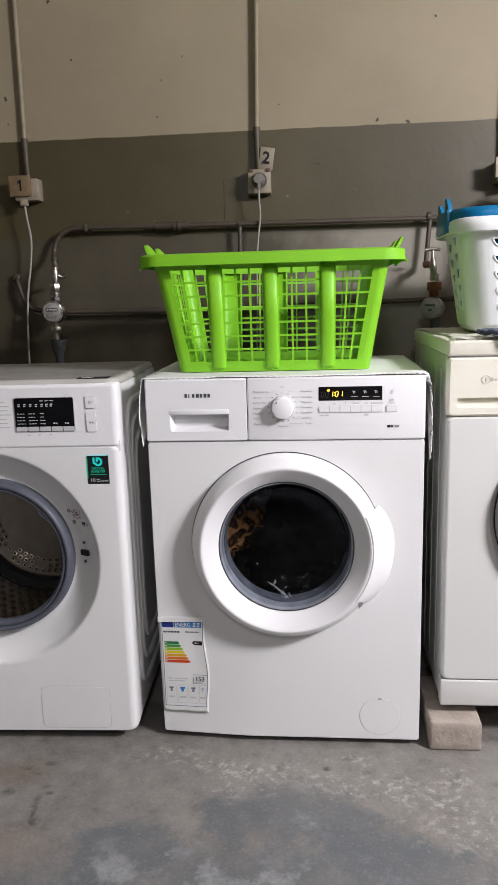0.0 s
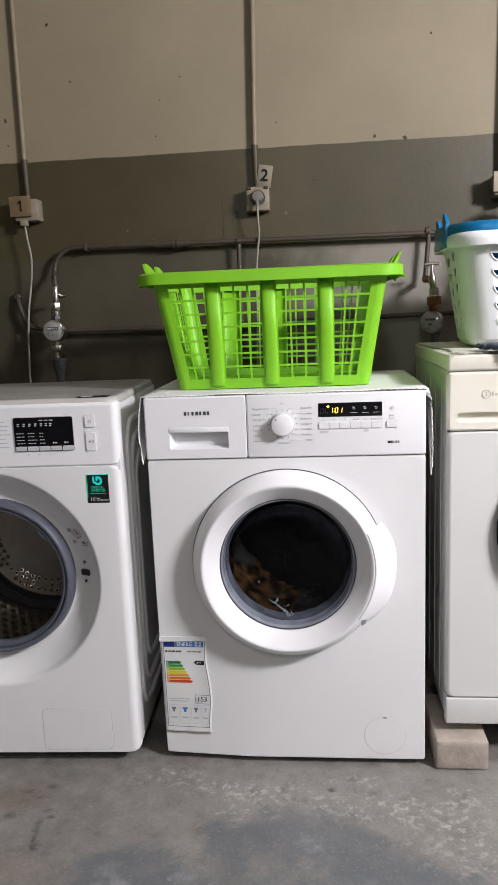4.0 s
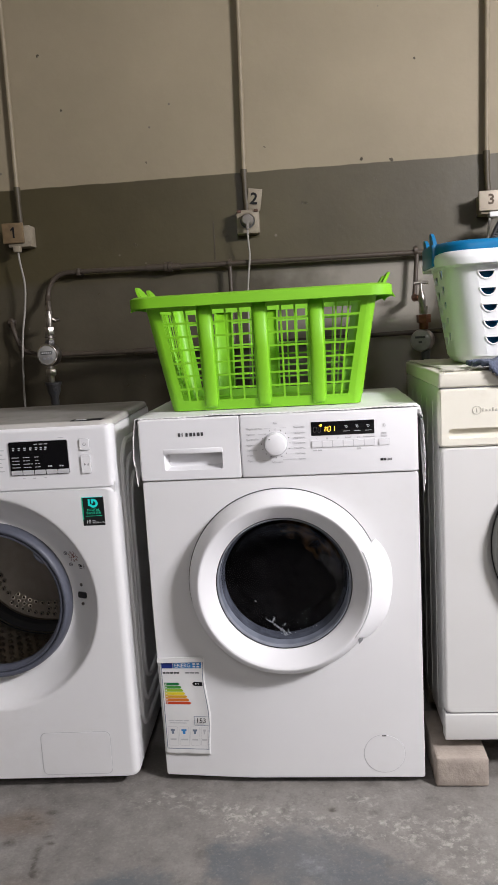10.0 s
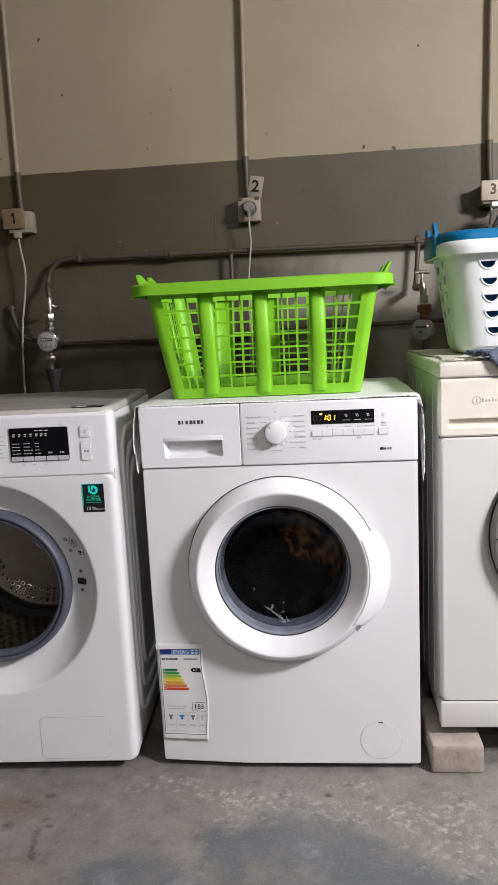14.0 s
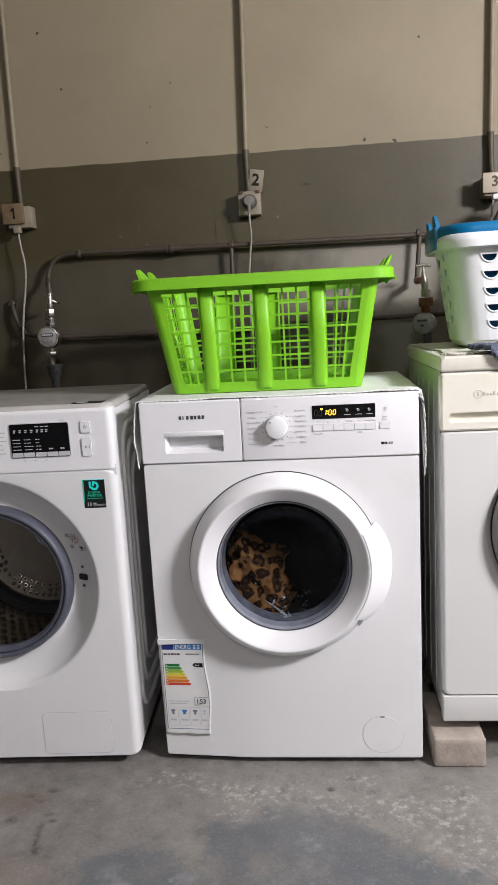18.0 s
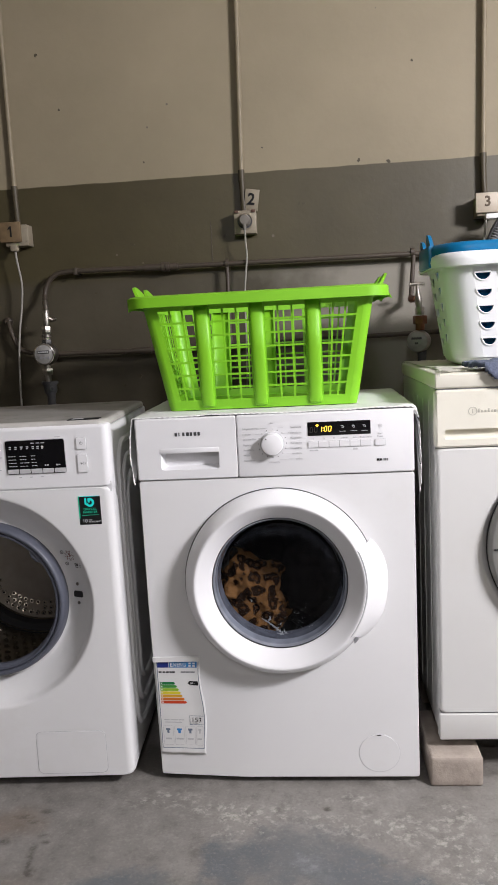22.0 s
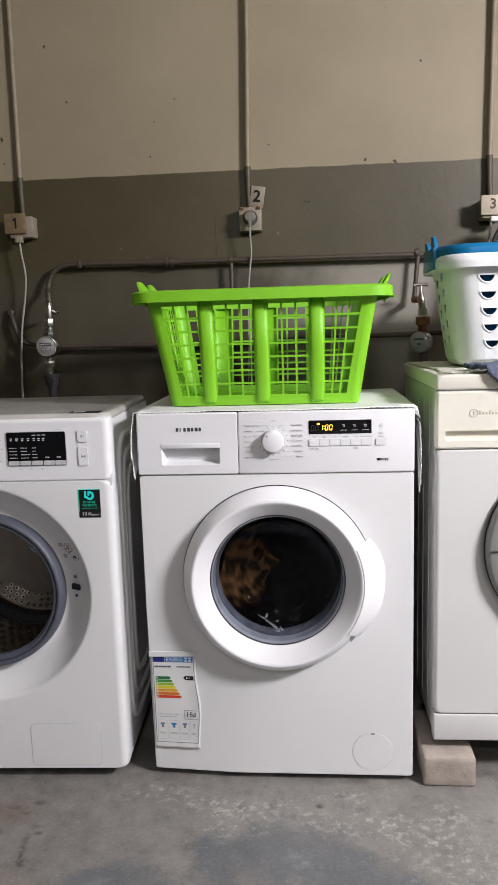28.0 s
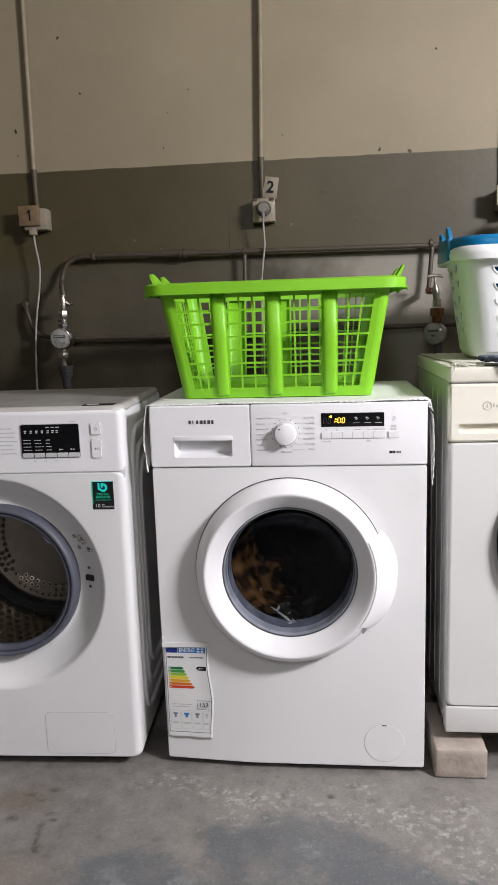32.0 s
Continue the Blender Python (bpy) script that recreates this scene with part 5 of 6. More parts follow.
    # rounded corners
    for ci in range(4):
        bm = bmesh.new()
        n = 6
        idx = range(ci * (n + 1), ci * (n + 1) + n + 1)
        lo, hi = T.loop(0.03, 0.0014), T.loop(1.0, 0.0014)
        li, hi2 = T.loop(0.03, -0.0012), T.loop(1.0, -0.0012)
        A = [[bm.verts.new(L[i]) for i in idx] for L in (lo, hi, hi2, li)]
        for a in range(4):
            for i in range(n):
                bm.faces.new((A[a][i], A[a][i + 1], A[(a + 1) % 4][i + 1], A[(a + 1) % 4][i]))
        part("corner", bm, M_GREEN, g)
    for s in (-1, 1):
        for dy in (-0.078, 0.042):
            part("handle_ear", ear(s * 0.262, dy, 0.250, s, 0.046, 0.042, 0.026, 0.009), M_GREEN, g)
        lip = bmesh.new()
        rows = []
        for d, z, k in ((0.0, 0.256, 1.0), (0.014, 0.254, 0.97), (0.026, 0.246, 0.90), (0.033, 0.236, 0.80), (0.031, 0.235, 0.79), (0.024, 0.243, 0.88), (0.012, 0.250, 0.95), (0.0, 0.251, 1.0)):
            rows.append([(s * (0.266 + d), -0.018 + yy * k, z - 0.006 * abs(yy / 0.14) ** 3) for yy in [-0.14 + 0.02 * q for q in range(15)]])
        loops_skin([[r[q] for r in rows] for q in range(15)], lip, True, True)
        part("handle_lip", lip, M_GREEN, g)
    return g


green_basket()


def slotted_panel(T, k, slots, v0, v1, n_arc=9):
    """One side of a basket with half-moon holes: a filled outline, mapped on to the slope."""
    bm = bmesh.new()

    def ring(pts):
        vs = [bm.verts.new((u, 0, v)) for u, v in pts]
        for i in range(len(vs)):
            bm.edges.new((vs[i], vs[(i + 1) % len(vs)]))

    ring([(-1, v0), (-0.5, v0), (0, v0), (0.5, v0), (1, v0), (1, v1), (0.5, v1), (0, v1), (-0.5, v1), (-1, v1)])
    for u, v, wu, hv in slots:
        ring([(u - wu * math.cos(math.pi * i / n_arc), v - hv * math.sin(math.pi * i / n_arc)) for i in range(n_arc + 1)])
    bmesh.ops.triangle_fill(bm, edges=bm.edges[:], use_beauty=True)
    for vert in bm.verts:
        vert.co = T.side(k, vert.co.x, vert.co.z)
    return bm


def white_basket():
    g = thing("laundry_basket", "white plastic laundry basket with half-moon slots on a rag", "laundry basket", (0.678, 0.280, 0.923), "laundry baskets")
    T = Tapered(0, 0, 0, 0.235, (0.250, 0.108), (0.283, 0.140), 0.058)
    base = loops_skin([T.loop(0.0, -0.035, dz=0.0), T.loop(0.0, -0.012, dz=0.001), T.loop(0.03, -0.003), T.loop(0.08, 0.0), T.loop(0.08, -0.003), T.loop(0.04, -0.008), T.loop(0.03, -0.035)], None, True, True)
    part("base", base, M_WHITEB, g, smooth=60)
    rim = loops_skin([T.loop(0.93, -0.002), T.loop(0.93, 0.001), T.loop(0.97, 0.004), T.loop(0.97, 0.016), T.loop(0.945, 0.022), T.loop(0.945, 0.0245), T.loop(1.0, 0.025), T.loop(1.05, 0.021), T.loop(1.075, 0.012),
                      T.loop(1.08, 0.002), T.loop(1.05, -0.003), T.loop(0.93, -0.002)])
    part("rim", rim, M_WHITEB, g, smooth=60)
    for k in (0, 1, 2, 3):
        slots, wu, us = [], (0.077 if k in (0, 2) else 0.21), (tuple(-0.915 + 0.2325 * q for q in range(8)) if k in (0, 2) else (-0.55, 0.35))
        for i, u in enumerate(us):
            for j in range(5):
                slots.append((u, 0.26 + 0.155 * j + (0.0 if k in (0, 2) else 0.05 * (i % 2)), wu, 0.072 if k in (0, 2) else 0.085))
        ob = part("side", slotted_panel(T, k, slots, 0.07, 0.95), M_WHITEB, g, smooth=None)
        so = ob.modifiers.new("thickness", "SOLIDIFY")
        so.thickness, so.offset = 0.0025, 0
        if k in (0, 3):
            for u, v, w2, hv in slots:
                pts = [T.side(k, u - w2 * 1.06 * math.cos(math.pi * i / 12), v - hv * 1.06 * math.sin(math.pi * i / 12), 0.0015) for i in range(13)]
                part("slot_edge", tube(pts + [pts[0]], 0.0021 if k == 0 else 0.0009, 6), M_WHITEB, g)
    for ci in range(4):
        bm = bmesh.new()
        n = 6
        idx = range(ci * (n + 1), ci * (n + 1) + n + 1)
        A = [[bm.verts.new(L[i]) for i in idx] for L in (T.loop(0.07, 0.0012), T.loop(0.96, 0.0012), T.loop(0.96, -0.0012), T.loop(0.07, -0.0012))]
        for a in range(4):
            for i in range(n):
                bm.faces.new((A[a][i], A[a][i + 1], A[(a + 1) % 4][i + 1], A[(a + 1) % 4][i]))
        part("corner", bm, M_WHITEB, g)
    return g


def blue_basket():
    g = thing("laundry_basket", "teal-blue plastic laundry basket nested in the white one", "laundry basket", (0.666, 0.282, 0.958), "laundry baskets")
    T = Tapered(0, 0, 0, 0.222, (0.235, 0.093), (0.268, 0.128), 0.060)
    part("base", loops_skin([T.loop(0.0, -0.03), T.loop(0.0, -0.004), T.loop(0.06, 0.0), T.loop(0.06, -0.003), T.loop(0.02, -0.03)], None, True, True), M_BLUE, g)
    part("rim", loops_skin([T.loop(0.95, -0.002), T.loop(0.95, 0.002), T.loop(1.0, 0.004), T.loop(0.99, 0.020), T.loop(0.965, 0.024), T.loop(0.965, 0.027), T.loop(1.03, 0.027), T.loop(1.075, 0.020), T.loop(1.085, 0.004), T.loop(1.05, -0.002), T.loop(0.95, -0.002)]), M_BLUE, g, smooth=60)
    for k in range(4):
        slots = [(u, 0.25 + 0.15 * j, 0.10, 0.07) for u in (-0.6, -0.2, 0.2, 0.6) for j in range(5)]
        ob = part("side", slotted_panel(T, k, slots, 0.05, 0.96), M_BLUE, g, smooth=None)
        so = ob.modifiers.new("thickness", "SOLIDIFY")
        so.thickness, so.offset = 0.0025, 0
    for ci in range(4):
        bm = bmesh.new()
        idx = range(ci * 7, ci * 7 + 7)
        A = [[bm.verts.new(L[i]) for i in idx] for L in (T.loop(0.05, 0.0012), T.loop(0.97, 0.0012), T.loop(0.97, -0.0012), T.loop(0.05, -0.0012))]
        for a in range(4):
            for i in range(6):
                bm.faces.new((A[a][i], A[a][i + 1], A[(a + 1) % 4][i + 1], A[(a + 1) % 4][i]))
        part("corner", bm, M_BLUE, g)
    for s in (-1, 1):
        for dy, hgt in ((-0.065, 0.040), (0.025, 0.034)):
            part("handle_ear", ear(s * 0.284, dy, 0.230, s, 0.024, hgt, 0.008, 0.010), M_BLUE, g)
        part("handle_lip", box(min(s * 0.288, s * 0.300), max(s * 0.288, s * 0.300), -0.09, 0.05, 0.19, 0.24, 0.004), M_BLUE, g)
    return g


white_basket()
blue_basket()


def cloth_patch(name, label, cat, material, pts, lift, thick, seed, rough=0.0, drop=None):
    """A rag: an outline of (x, y) filled with a fine grid, wrinkled; drop = (y, fall): hangs below past that line."""
    bm = bmesh.new()
    xs, ys = [p[0] for p in pts], [p[1] for p in pts]
    step, cells = 0.006, {}
    nx, ny = int((max(xs) - min(xs)) / step), int((max(ys) - min(ys)) / step)

    def inside(x, y):
        c = False
        for i in range(len(pts)):
            (xa, ya), (xb, yb) = pts[i], pts[i - 1]
            if (ya > y) != (yb > y) and x < (xb - xa) * (y - ya) / (yb - ya) + xa:
                c = not c
        return c

    def vert(i, j):
        if (i, j) not in cells:
            x, y = min(xs) + i * step, min(ys) + j * step
            z = lift + rough * (0.5 + 0.5 * noise.noise((x * 26, y * 26, seed))) + rough * 0.4 * noise.noise((x * 90, y * 90, seed))
            x2 = x + 0.003 * noise.noise((x * 70, y * 70, seed + 3))
            if drop and y < drop[0]:
                z = lift - (drop[0] - y) * drop[1] + 0.002 * noise.noise((x * 60, y * 60, seed))
                y = drop[0] - (drop[0] - y) * 0.12 - 0.004 * (1 + noise.noise((x * 25, 0, seed)))
            cells[i, j] = bm.verts.new((x2, y, z))
        return cells[i, j]

    for i in range(nx):
        for j in range(ny):
            if inside(min(xs) + (i + 0.5) * step, min(ys) + (j + 0.5) * step):
                bm.faces.new((vert(i, j), vert(i + 1, j), vert(i + 1, j + 1), vert(i, j + 1)))
    ob = finish(name, bm, material, smooth=70)
    so = ob.modifiers.new("thickness", "SOLIDIFY")
    so.thickness, so.offset = thick, 1
    return tagged(ob, label, cat)


cloth_patch("cotton_sheet", "frayed pale cotton cover on the old machine's lid", "cloth", M_SHEET,
            [(0.352, 0.54), (0.36, 0.30), (0.375, 0.20), (0.362, 0.06), (0.385, 0.035), (0.40, 0.062), (0.43, 0.045), (0.47, 0.05), (0.94, 0.07), (0.94, 0.54)], 0.917, 0.0015, 4, 0.003)
TOWEL = cloth_patch("towel", "blue-grey terry towel under the white basket", "towel", M_RAG,
            [(0.420, 0.090), (0.428, 0.055), (0.445, 0.020), (0.475, -0.006), (0.52, -0.028), (0.60, -0.046), (0.68, -0.040), (0.74, -0.005), (0.78, 0.08), (0.76, 0.16), (0.50, 0.16)], 0.9205, 0.010, 11, 0.010, (0.018, 0.95))
cloth_patch("care_tag", "small white fabric tag beside the towel", "tag", M_PAPER, [(0.418, 0.040), (0.424, 0.020), (0.455, 0.012), (0.462, 0.028), (0.440, 0.034)], 0.9215, 0.001, 21, 0.004)


def fringe():
    """Loose threads along the cover's torn front edge."""
    bm = bmesh.new()
    rnd = random.Random(31)
    for i in range(24):
        x = rnd.uniform(0.352, 0.44)
        y, ln = 0.045 + rnd.uniform(-0.012, 0.01), rnd.uniform(0.010, 0.030)
        dx = rnd.uniform(-0.012, 0.008)
        tube(curve_points([(x, y, 0.9205), (x + dx * 0.4, y - ln * 0.5, 0.9215), (x + dx, max(0.0155, y - ln), 0.9195 if y - ln > 0.016 else 0.9195 - (0.016 - y + ln) * 0.8)], 4), 0.0006, 5, bm)
    tagged(finish("loose_threads", bm, M_SHEET, smooth=60), "loose pale threads at the torn edge of the cotton cover", "threads", kind="stuff")


fringe()


# ---------- energy label ----------
def energy_label():
    x0, x1, z0, z1 = -0.2955, -0.1885, 0.060, 0.301
    g = thing("energy_label", "creased paper energy label taped to the machine front", "label")

    def yy(u, v):
        return front_y(x0 + (x1 - x0) * u, z1 - (z1 - z0) * v) - 0.0012 - 0.010 * max(0, u - 0.72) ** 1.5 * (0.3 + 1.6 * max(0, math.sin(v * 5.2 - 0.6))) - 0.004 * max(0, v - 0.9) * 4 * abs(math.sin(u * 7))

    def q(u, v, d=0.0):
        wob = 0.006 * math.sin(v * 8) * max(0, u - 0.5) * 2
        return (x0 + (x1 - x0) * u + 0.012 * v * (u - 0.3) * 0.4 - wob * 0.6, yy(u, v) - d, z1 - (z1 - z0) * v)

    def sheet(name, m, u0, u1, v0, v1, d, nu=6, nv=8, label=""):
        bm = bmesh.new()
        A = [[bm.verts.new(q(u0 + (u1 - u0) * i / nu, v0 + (v1 - v0) * j / nv, d)) for i in range(nu + 1)] for j in range(nv + 1)]
        for j in range(nv):
            for i in range(nu):
                bm.faces.new((A[j][i], A[j + 1][i], A[j + 1][i + 1], A[j][i + 1]))
        return part(name, bm, m, g, label, smooth=80)

    def col(name, c):
        return mat(name, c, 0.5, vary=0.03)

    so = sheet("paper", M_PAPER, 0, 1, 0.0, 1, 0.0, 24, 40).modifiers.new("thickness", "SOLIDIFY")
    so.thickness, so.offset = 0.0004, 0
    for a in ((0.045, 0.965, 0.032, 0.038), (0.045, 0.965, 0.936, 0.942), (0.045, 0.058, 0.032, 0.942), (0.952, 0.965, 0.032, 0.942)):
        sheet("border_line", M_BORDER, *a, 0.0004, 10, 20)
    blue, sky = col("flag_blue", (0.012, 0.03, 0.22)), col("banner_blue", (0.03, 0.22, 0.55))
    sheet("flag", blue, 0.06, 0.30, 0.045, 0.105, 0.0005)
    ban = sheet("banner", sky, 0.31, 0.93, 0.045, 0.105, 0.0005, 10)
    lt = q(0.34, 0.075, 0.0026)
    letters("banner_word", "ENERG", lt[0], lt[2], lt[1], 0.014, M_PAPER, ban, squash=0.85)
    for v in (0.062, 0.088):
        sheet("banner_sign", M_PAPER, 0.74, 0.80, v - 0.008, v + 0.008, 0.0008, 2, 2)
        sheet("banner_sign", M_PAPER, 0.83, 0.89, v - 0.008, v + 0.008, 0.0008, 2, 2)
    for u0, u1 in ((0.08, 0.13), (0.14, 0.16), (0.175, 0.22), (0.235, 0.30), (0.315, 0.36), (0.37, 0.43)):
        sheet("brand_bar", M_BRANDING, u0, u1, 0.142, 0.160, 0.0005, 1, 1)
    for u0, u1 in ((0.56, 0.66), (0.67, 0.77), (0.78, 0.88)):
        sheet("model_bar", M_PRINT, u0, u1, 0.144, 0.158, 0.0005, 1, 1)
    tones = ((0.005, 0.17, 0.05), (0.06, 0.30, 0.05), (0.30, 0.50, 0.03), (0.75, 0.62, 0.02), (0.72, 0.38, 0.02), (0.68, 0.18, 0.015), (0.62, 0.06, 0.015))
    for i, c in enumerate(tones):
        v = 0.252 + 0.0325 * i
        tone, tip = col("class_colour", c), 0.42 + 0.036 * i
        bm = bmesh.new()
        bm.faces.new([bm.verts.new(q(*p, 0.0005)) for p in ((0.09, v), (0.09, v + 0.028), (tip - 0.035, v + 0.028), (tip, v + 0.014), (tip - 0.035, v))])
        part("class_arrow", bm, tone, g, smooth=None)
        sheet("class_letter", M_PAPER, 0.105, 0.135, v + 0.008, v + 0.020, 0.0008, 1, 1)
    bm = bmesh.new()
    bm.faces.new([bm.verts.new(q(*p, 0.0007)) for p in ((0.695, 0.263), (0.75, 0.284), (0.935, 0.284), (0.935, 0.242), (0.75, 0.242))])
    part("rating_arrow", bm, M_PRINT_D, g, smooth=None)
    p = q(0.76, 0.263, 0.0016)
    letters("rating", "A+++", p[0], p[2], p[1], 0.0072, M_PAPER, g, squash=0.8)
    for a in ((0.66, 0.945, 0.598, 0.602), (0.66, 0.945, 0.690, 0.694), (0.66, 0.667, 0.598, 0.694)):
        sheet("box_line", M_BORDER, *a, 0.0005, 4, 4)
    p = q(0.80, 0.637, 0.0042)
    letters("consumption", "153", p[0], p[2], p[1], 0.0165, M_PRINT_D, g, "CENTER", -3)
    for u0, u1, v in ((0.12, 0.24, 0.64), (0.26, 0.42, 0.64), (0.44, 0.55, 0.64), (0.14, 0.5, 0.665)):
        sheet("small_print", M_PRINT_L, u0, u1, v, v + 0.010, 0.0005, 2, 1)
    for u0, u1 in ((0.085, 0.30), (0.325, 0.535), (0.56, 0.765), (0.79, 0.935)):
        for a in ((u0 + 0.01, u1 - 0.01, 0.708, 0.711), (u0 + 0.01, u1 - 0.01, 0.905, 0.908), (u0, u0 + 0.006, 0.714, 0.902), (u1 - 0.006, u1, 0.714, 0.902)):
            sheet("box_line", M_PRINT_L, *a, 0.0005, 3, 3)
    for u, m, wd in ((0.145, M_BORDER, 0.09), (0.375, sky, 0.11), (0.615, M_BORDER, 0.09), (0.83, M_PRINT_L, 0.06)):
        sheet("sign", m, u, u + wd, 0.735, 0.755, 0.0005, 2, 1)
        sheet("sign", m, u + wd * 0.25, u + wd * 0.75, 0.755, 0.785, 0.0005, 2, 1)
        sheet("small_print", M_PRINT_L, u - 0.02, u + wd + 0.02, 0.835, 0.852, 0.0005, 2, 1)
    tape = bmesh.new()
    loops_skin([[(-0.2975, -0.0002, 0.303), (-0.19, -0.0002, 0.3035), (-0.19, -0.0002, 0.292), (-0.2975, -0.0002, 0.291)],
                [(-0.2975, -0.0030, 0.303), (-0.19, -0.0030, 0.3035), (-0.19, -0.0026, 0.292), (-0.2975, -0.0026, 0.291)]], tape, True, True)
    part("tape", tape, M_PAPER, g, "white adhesive tape")
    return g


energy_label()


# ---------- wall fixtures ----------
def pits():
    bm, seam = bmesh.new(), bmesh.new()
    rnd = random.Random(5)
    for x, z, r in ((0.257, 1.512, 0.006), (0.346, 1.502, 0.007), (-0.64, 1.72, 0.004), (0.30, 1.455, 0.005), (0.09, 1.40, 0.005), (0.075, 1.40, 0.004), (-0.44, 1.31, 0.008), (-0.45, 0.90, 0.008),
                    (-0.50, 0.88, 0.006), (0.19, 1.33, 0.005), (-0.155, 1.32, 0.006), (0.42, 1.78, 0.004), (-0.70, 1.88, 0.005), (-0.85, 1.62, 0.006), (0.31, 1.345, 0.004), (-0.57, 1.17, 0.004), (-0.39, 1.55, 0.003), (-0.03, 1.57, 0.003)):
        for k in range(2):
            a = rnd.uniform(0, 6.28)
            loop = [(x + k * r * 0.8 * math.cos(a) + r * rnd.uniform(0.35, 1) * math.cos(t * 0.785), 0, z + k * r * 0.8 * math.sin(a) + r * rnd.uniform(0.35, 1) * math.sin(t * 0.785)) for t in range(8)]
            slab(loop, 0.7488, 0.7512, bm)
    for k in range(10):
        za, zb = 1.245 + 0.012 * k, 1.257 + 0.012 * k
        xa, xb = -0.197 + 0.002 * noise.noise((za * 20, 0, 0)), -0.197 + 0.002 * noise.noise((zb * 20, 0, 0))
        slab([(xa - 0.0011, 0, za), (xb - 0.0011, 0, zb), (xb + 0.0011, 0, zb), (xa + 0.0011, 0, za)], 0.7486, 0.7512, seam)
    tagged(finish("plaster_seam", seam, M_PIPE, smooth=None), "thin upright plaster seam in the painted wall", "seam", kind="stuff")
    tagged(finish("wall_chips", bm, M_CONDUIT_L, smooth=None), "small chips and plaster pits in the wall", "chips", kind="stuff")


pits()


def conduit(x, low, label, lean=0.006, off=0.735):
    g = thing("cable_conduit", label, "conduit", (x, off, 0), "cable conduits")
    part("pipe_upper", tube([(0, 0, 1.495), (lean * 0.6, 0, 1.9), (lean, 0, H)], 0.0078), M_CONDUIT_U, g, "cream-painted part")
    part("pipe_lower", tube([(0.004, -0.006, low), (0.001, -0.001, low + 0.05), (0, 0, 1.500)], 0.0088), M_CONDUIT_L, g, "grey-painted part")
    part("sleeve", tube([(0, 0, 1.478), (0, 0, 1.506)], 0.0100), M_CONDUIT_L, g)
    return g


conduit(-0.800, 1.385, "painted cable conduit down the wall to a socket", 0.006, 0.741)
conduit(-0.094, 1.375, "painted cable conduit down the wall to a socket", 0.014)
conduit(0.617, 1.375, "painted cable conduit down the wall to a socket", 0.008)


def socket_one():
    g = thing("wall_socket", "old surface-mounted socket with a tan plate numbered 1", "wall socket", group="numbered sockets")
    part("box", box(-0.830, -0.757, 0.703, 0.75, 1.322, 1.386, 0.004), M_OLDPL, g)
    pl = part("number_plate", box(-0.842, -0.776, 0.694, 0.7035, 1.334, 1.394, 0.002), M_TAN, g, "tan plastic number plate")
    part("number", slab([(-0.8035, 0, 1.349), (-0.8035, 0, 1.381), (-0.8085, 0, 1.381), (-0.8150, 0, 1.374), (-0.8150, 0, 1.370), (-0.8090, 0, 1.373), (-0.8090, 0, 1.349)], 0.6933, 0.6945), M_PRINT_D, pl, smooth=None)
    part("plug", box(-0.812, -0.790, 0.690, 0.712, 1.306, 1.326, 0.004), M_OLDPL, g)
    part("cable", tube(curve_points([(-0.800, 0.70, 1.316), (-0.797, 0.70, 1.274), (-0.790, 0.703, 1.206), (-0.800, 0.707, 1.13), (-0.809, 0.70, 1.069), (-0.818, 0.70, 1.0), (-0.819, 0.69, 0.93), (-0.815, 0.67, 0.84), (-0.81, 0.66, 0.70), (-0.80, 0.64, 0.4)], 6), 0.0032, 8), M_CABLE, g)


def socket_two():
    g = thing("wall_socket", "old surface-mounted socket with a plug and plate numbered 2", "wall socket", group="numbered sockets")
    part("box", box(-0.1215, -0.0545, 0.706, 0.75, 1.316, 1.385, 0.004), M_OLDPL, g)
    part("well", lathe([(0.025, 0.7048), (0.0235, 0.7035), (0.0215, 0.7048), (0.021, 0.716)], (-0.0885, 1.352), 36), M_OLDPL, g)
    part("well_floor", drum_disc(-0.0885, 1.352, 0.0215, 0.7052, 0.712), M_GREYPL, g)
    part("plug", lathe([(0.0001, 0.678), (0.013, 0.679), (0.017, 0.685), (0.0185, 0.705)], (-0.0885, 1.354), 28), M_PLUG, g)
    part("plug_neck", tube([(-0.0885, 0.685, 1.345), (-0.0885, 0.686, 1.325)], [0.007, 0.005], 10), M_PLUG, g)
    for x in (-0.112, -0.062):
        part("hinge", box(x - 0.006, x + 0.006, 0.702, 0.72, 1.377, 1.385, 0.001), M_RUST, g)
    pl = box(-0.021, 0.021, -0.0015, 0.0015, -0.031, 0.031, 0.001)
    pl.transform(pose(-0.066, 0.726, 1.416, 4, 9, 0))
    plate = part("number_plate", pl, M_OLDPL, g, "pale plastic number plate, tilted")
    letters("number", "2", -0.067, 1.417, 0.7228, 0.046, M_PRINT_D, plate, "CENTER", -9, bold=0.0011)
    part("cable", tube(curve_points([(-0.0885, 0.686, 1.33), (-0.088, 0.69, 1.29), (-0.087, 0.70, 1.249), (-0.094, 0.70, 1.19), (-0.100, 0.70, 1.12), (-0.10, 0.68, 1.0), (-0.10, 0.60, 0.80)], 6), 0.0031, 8), M_CABLE, g)


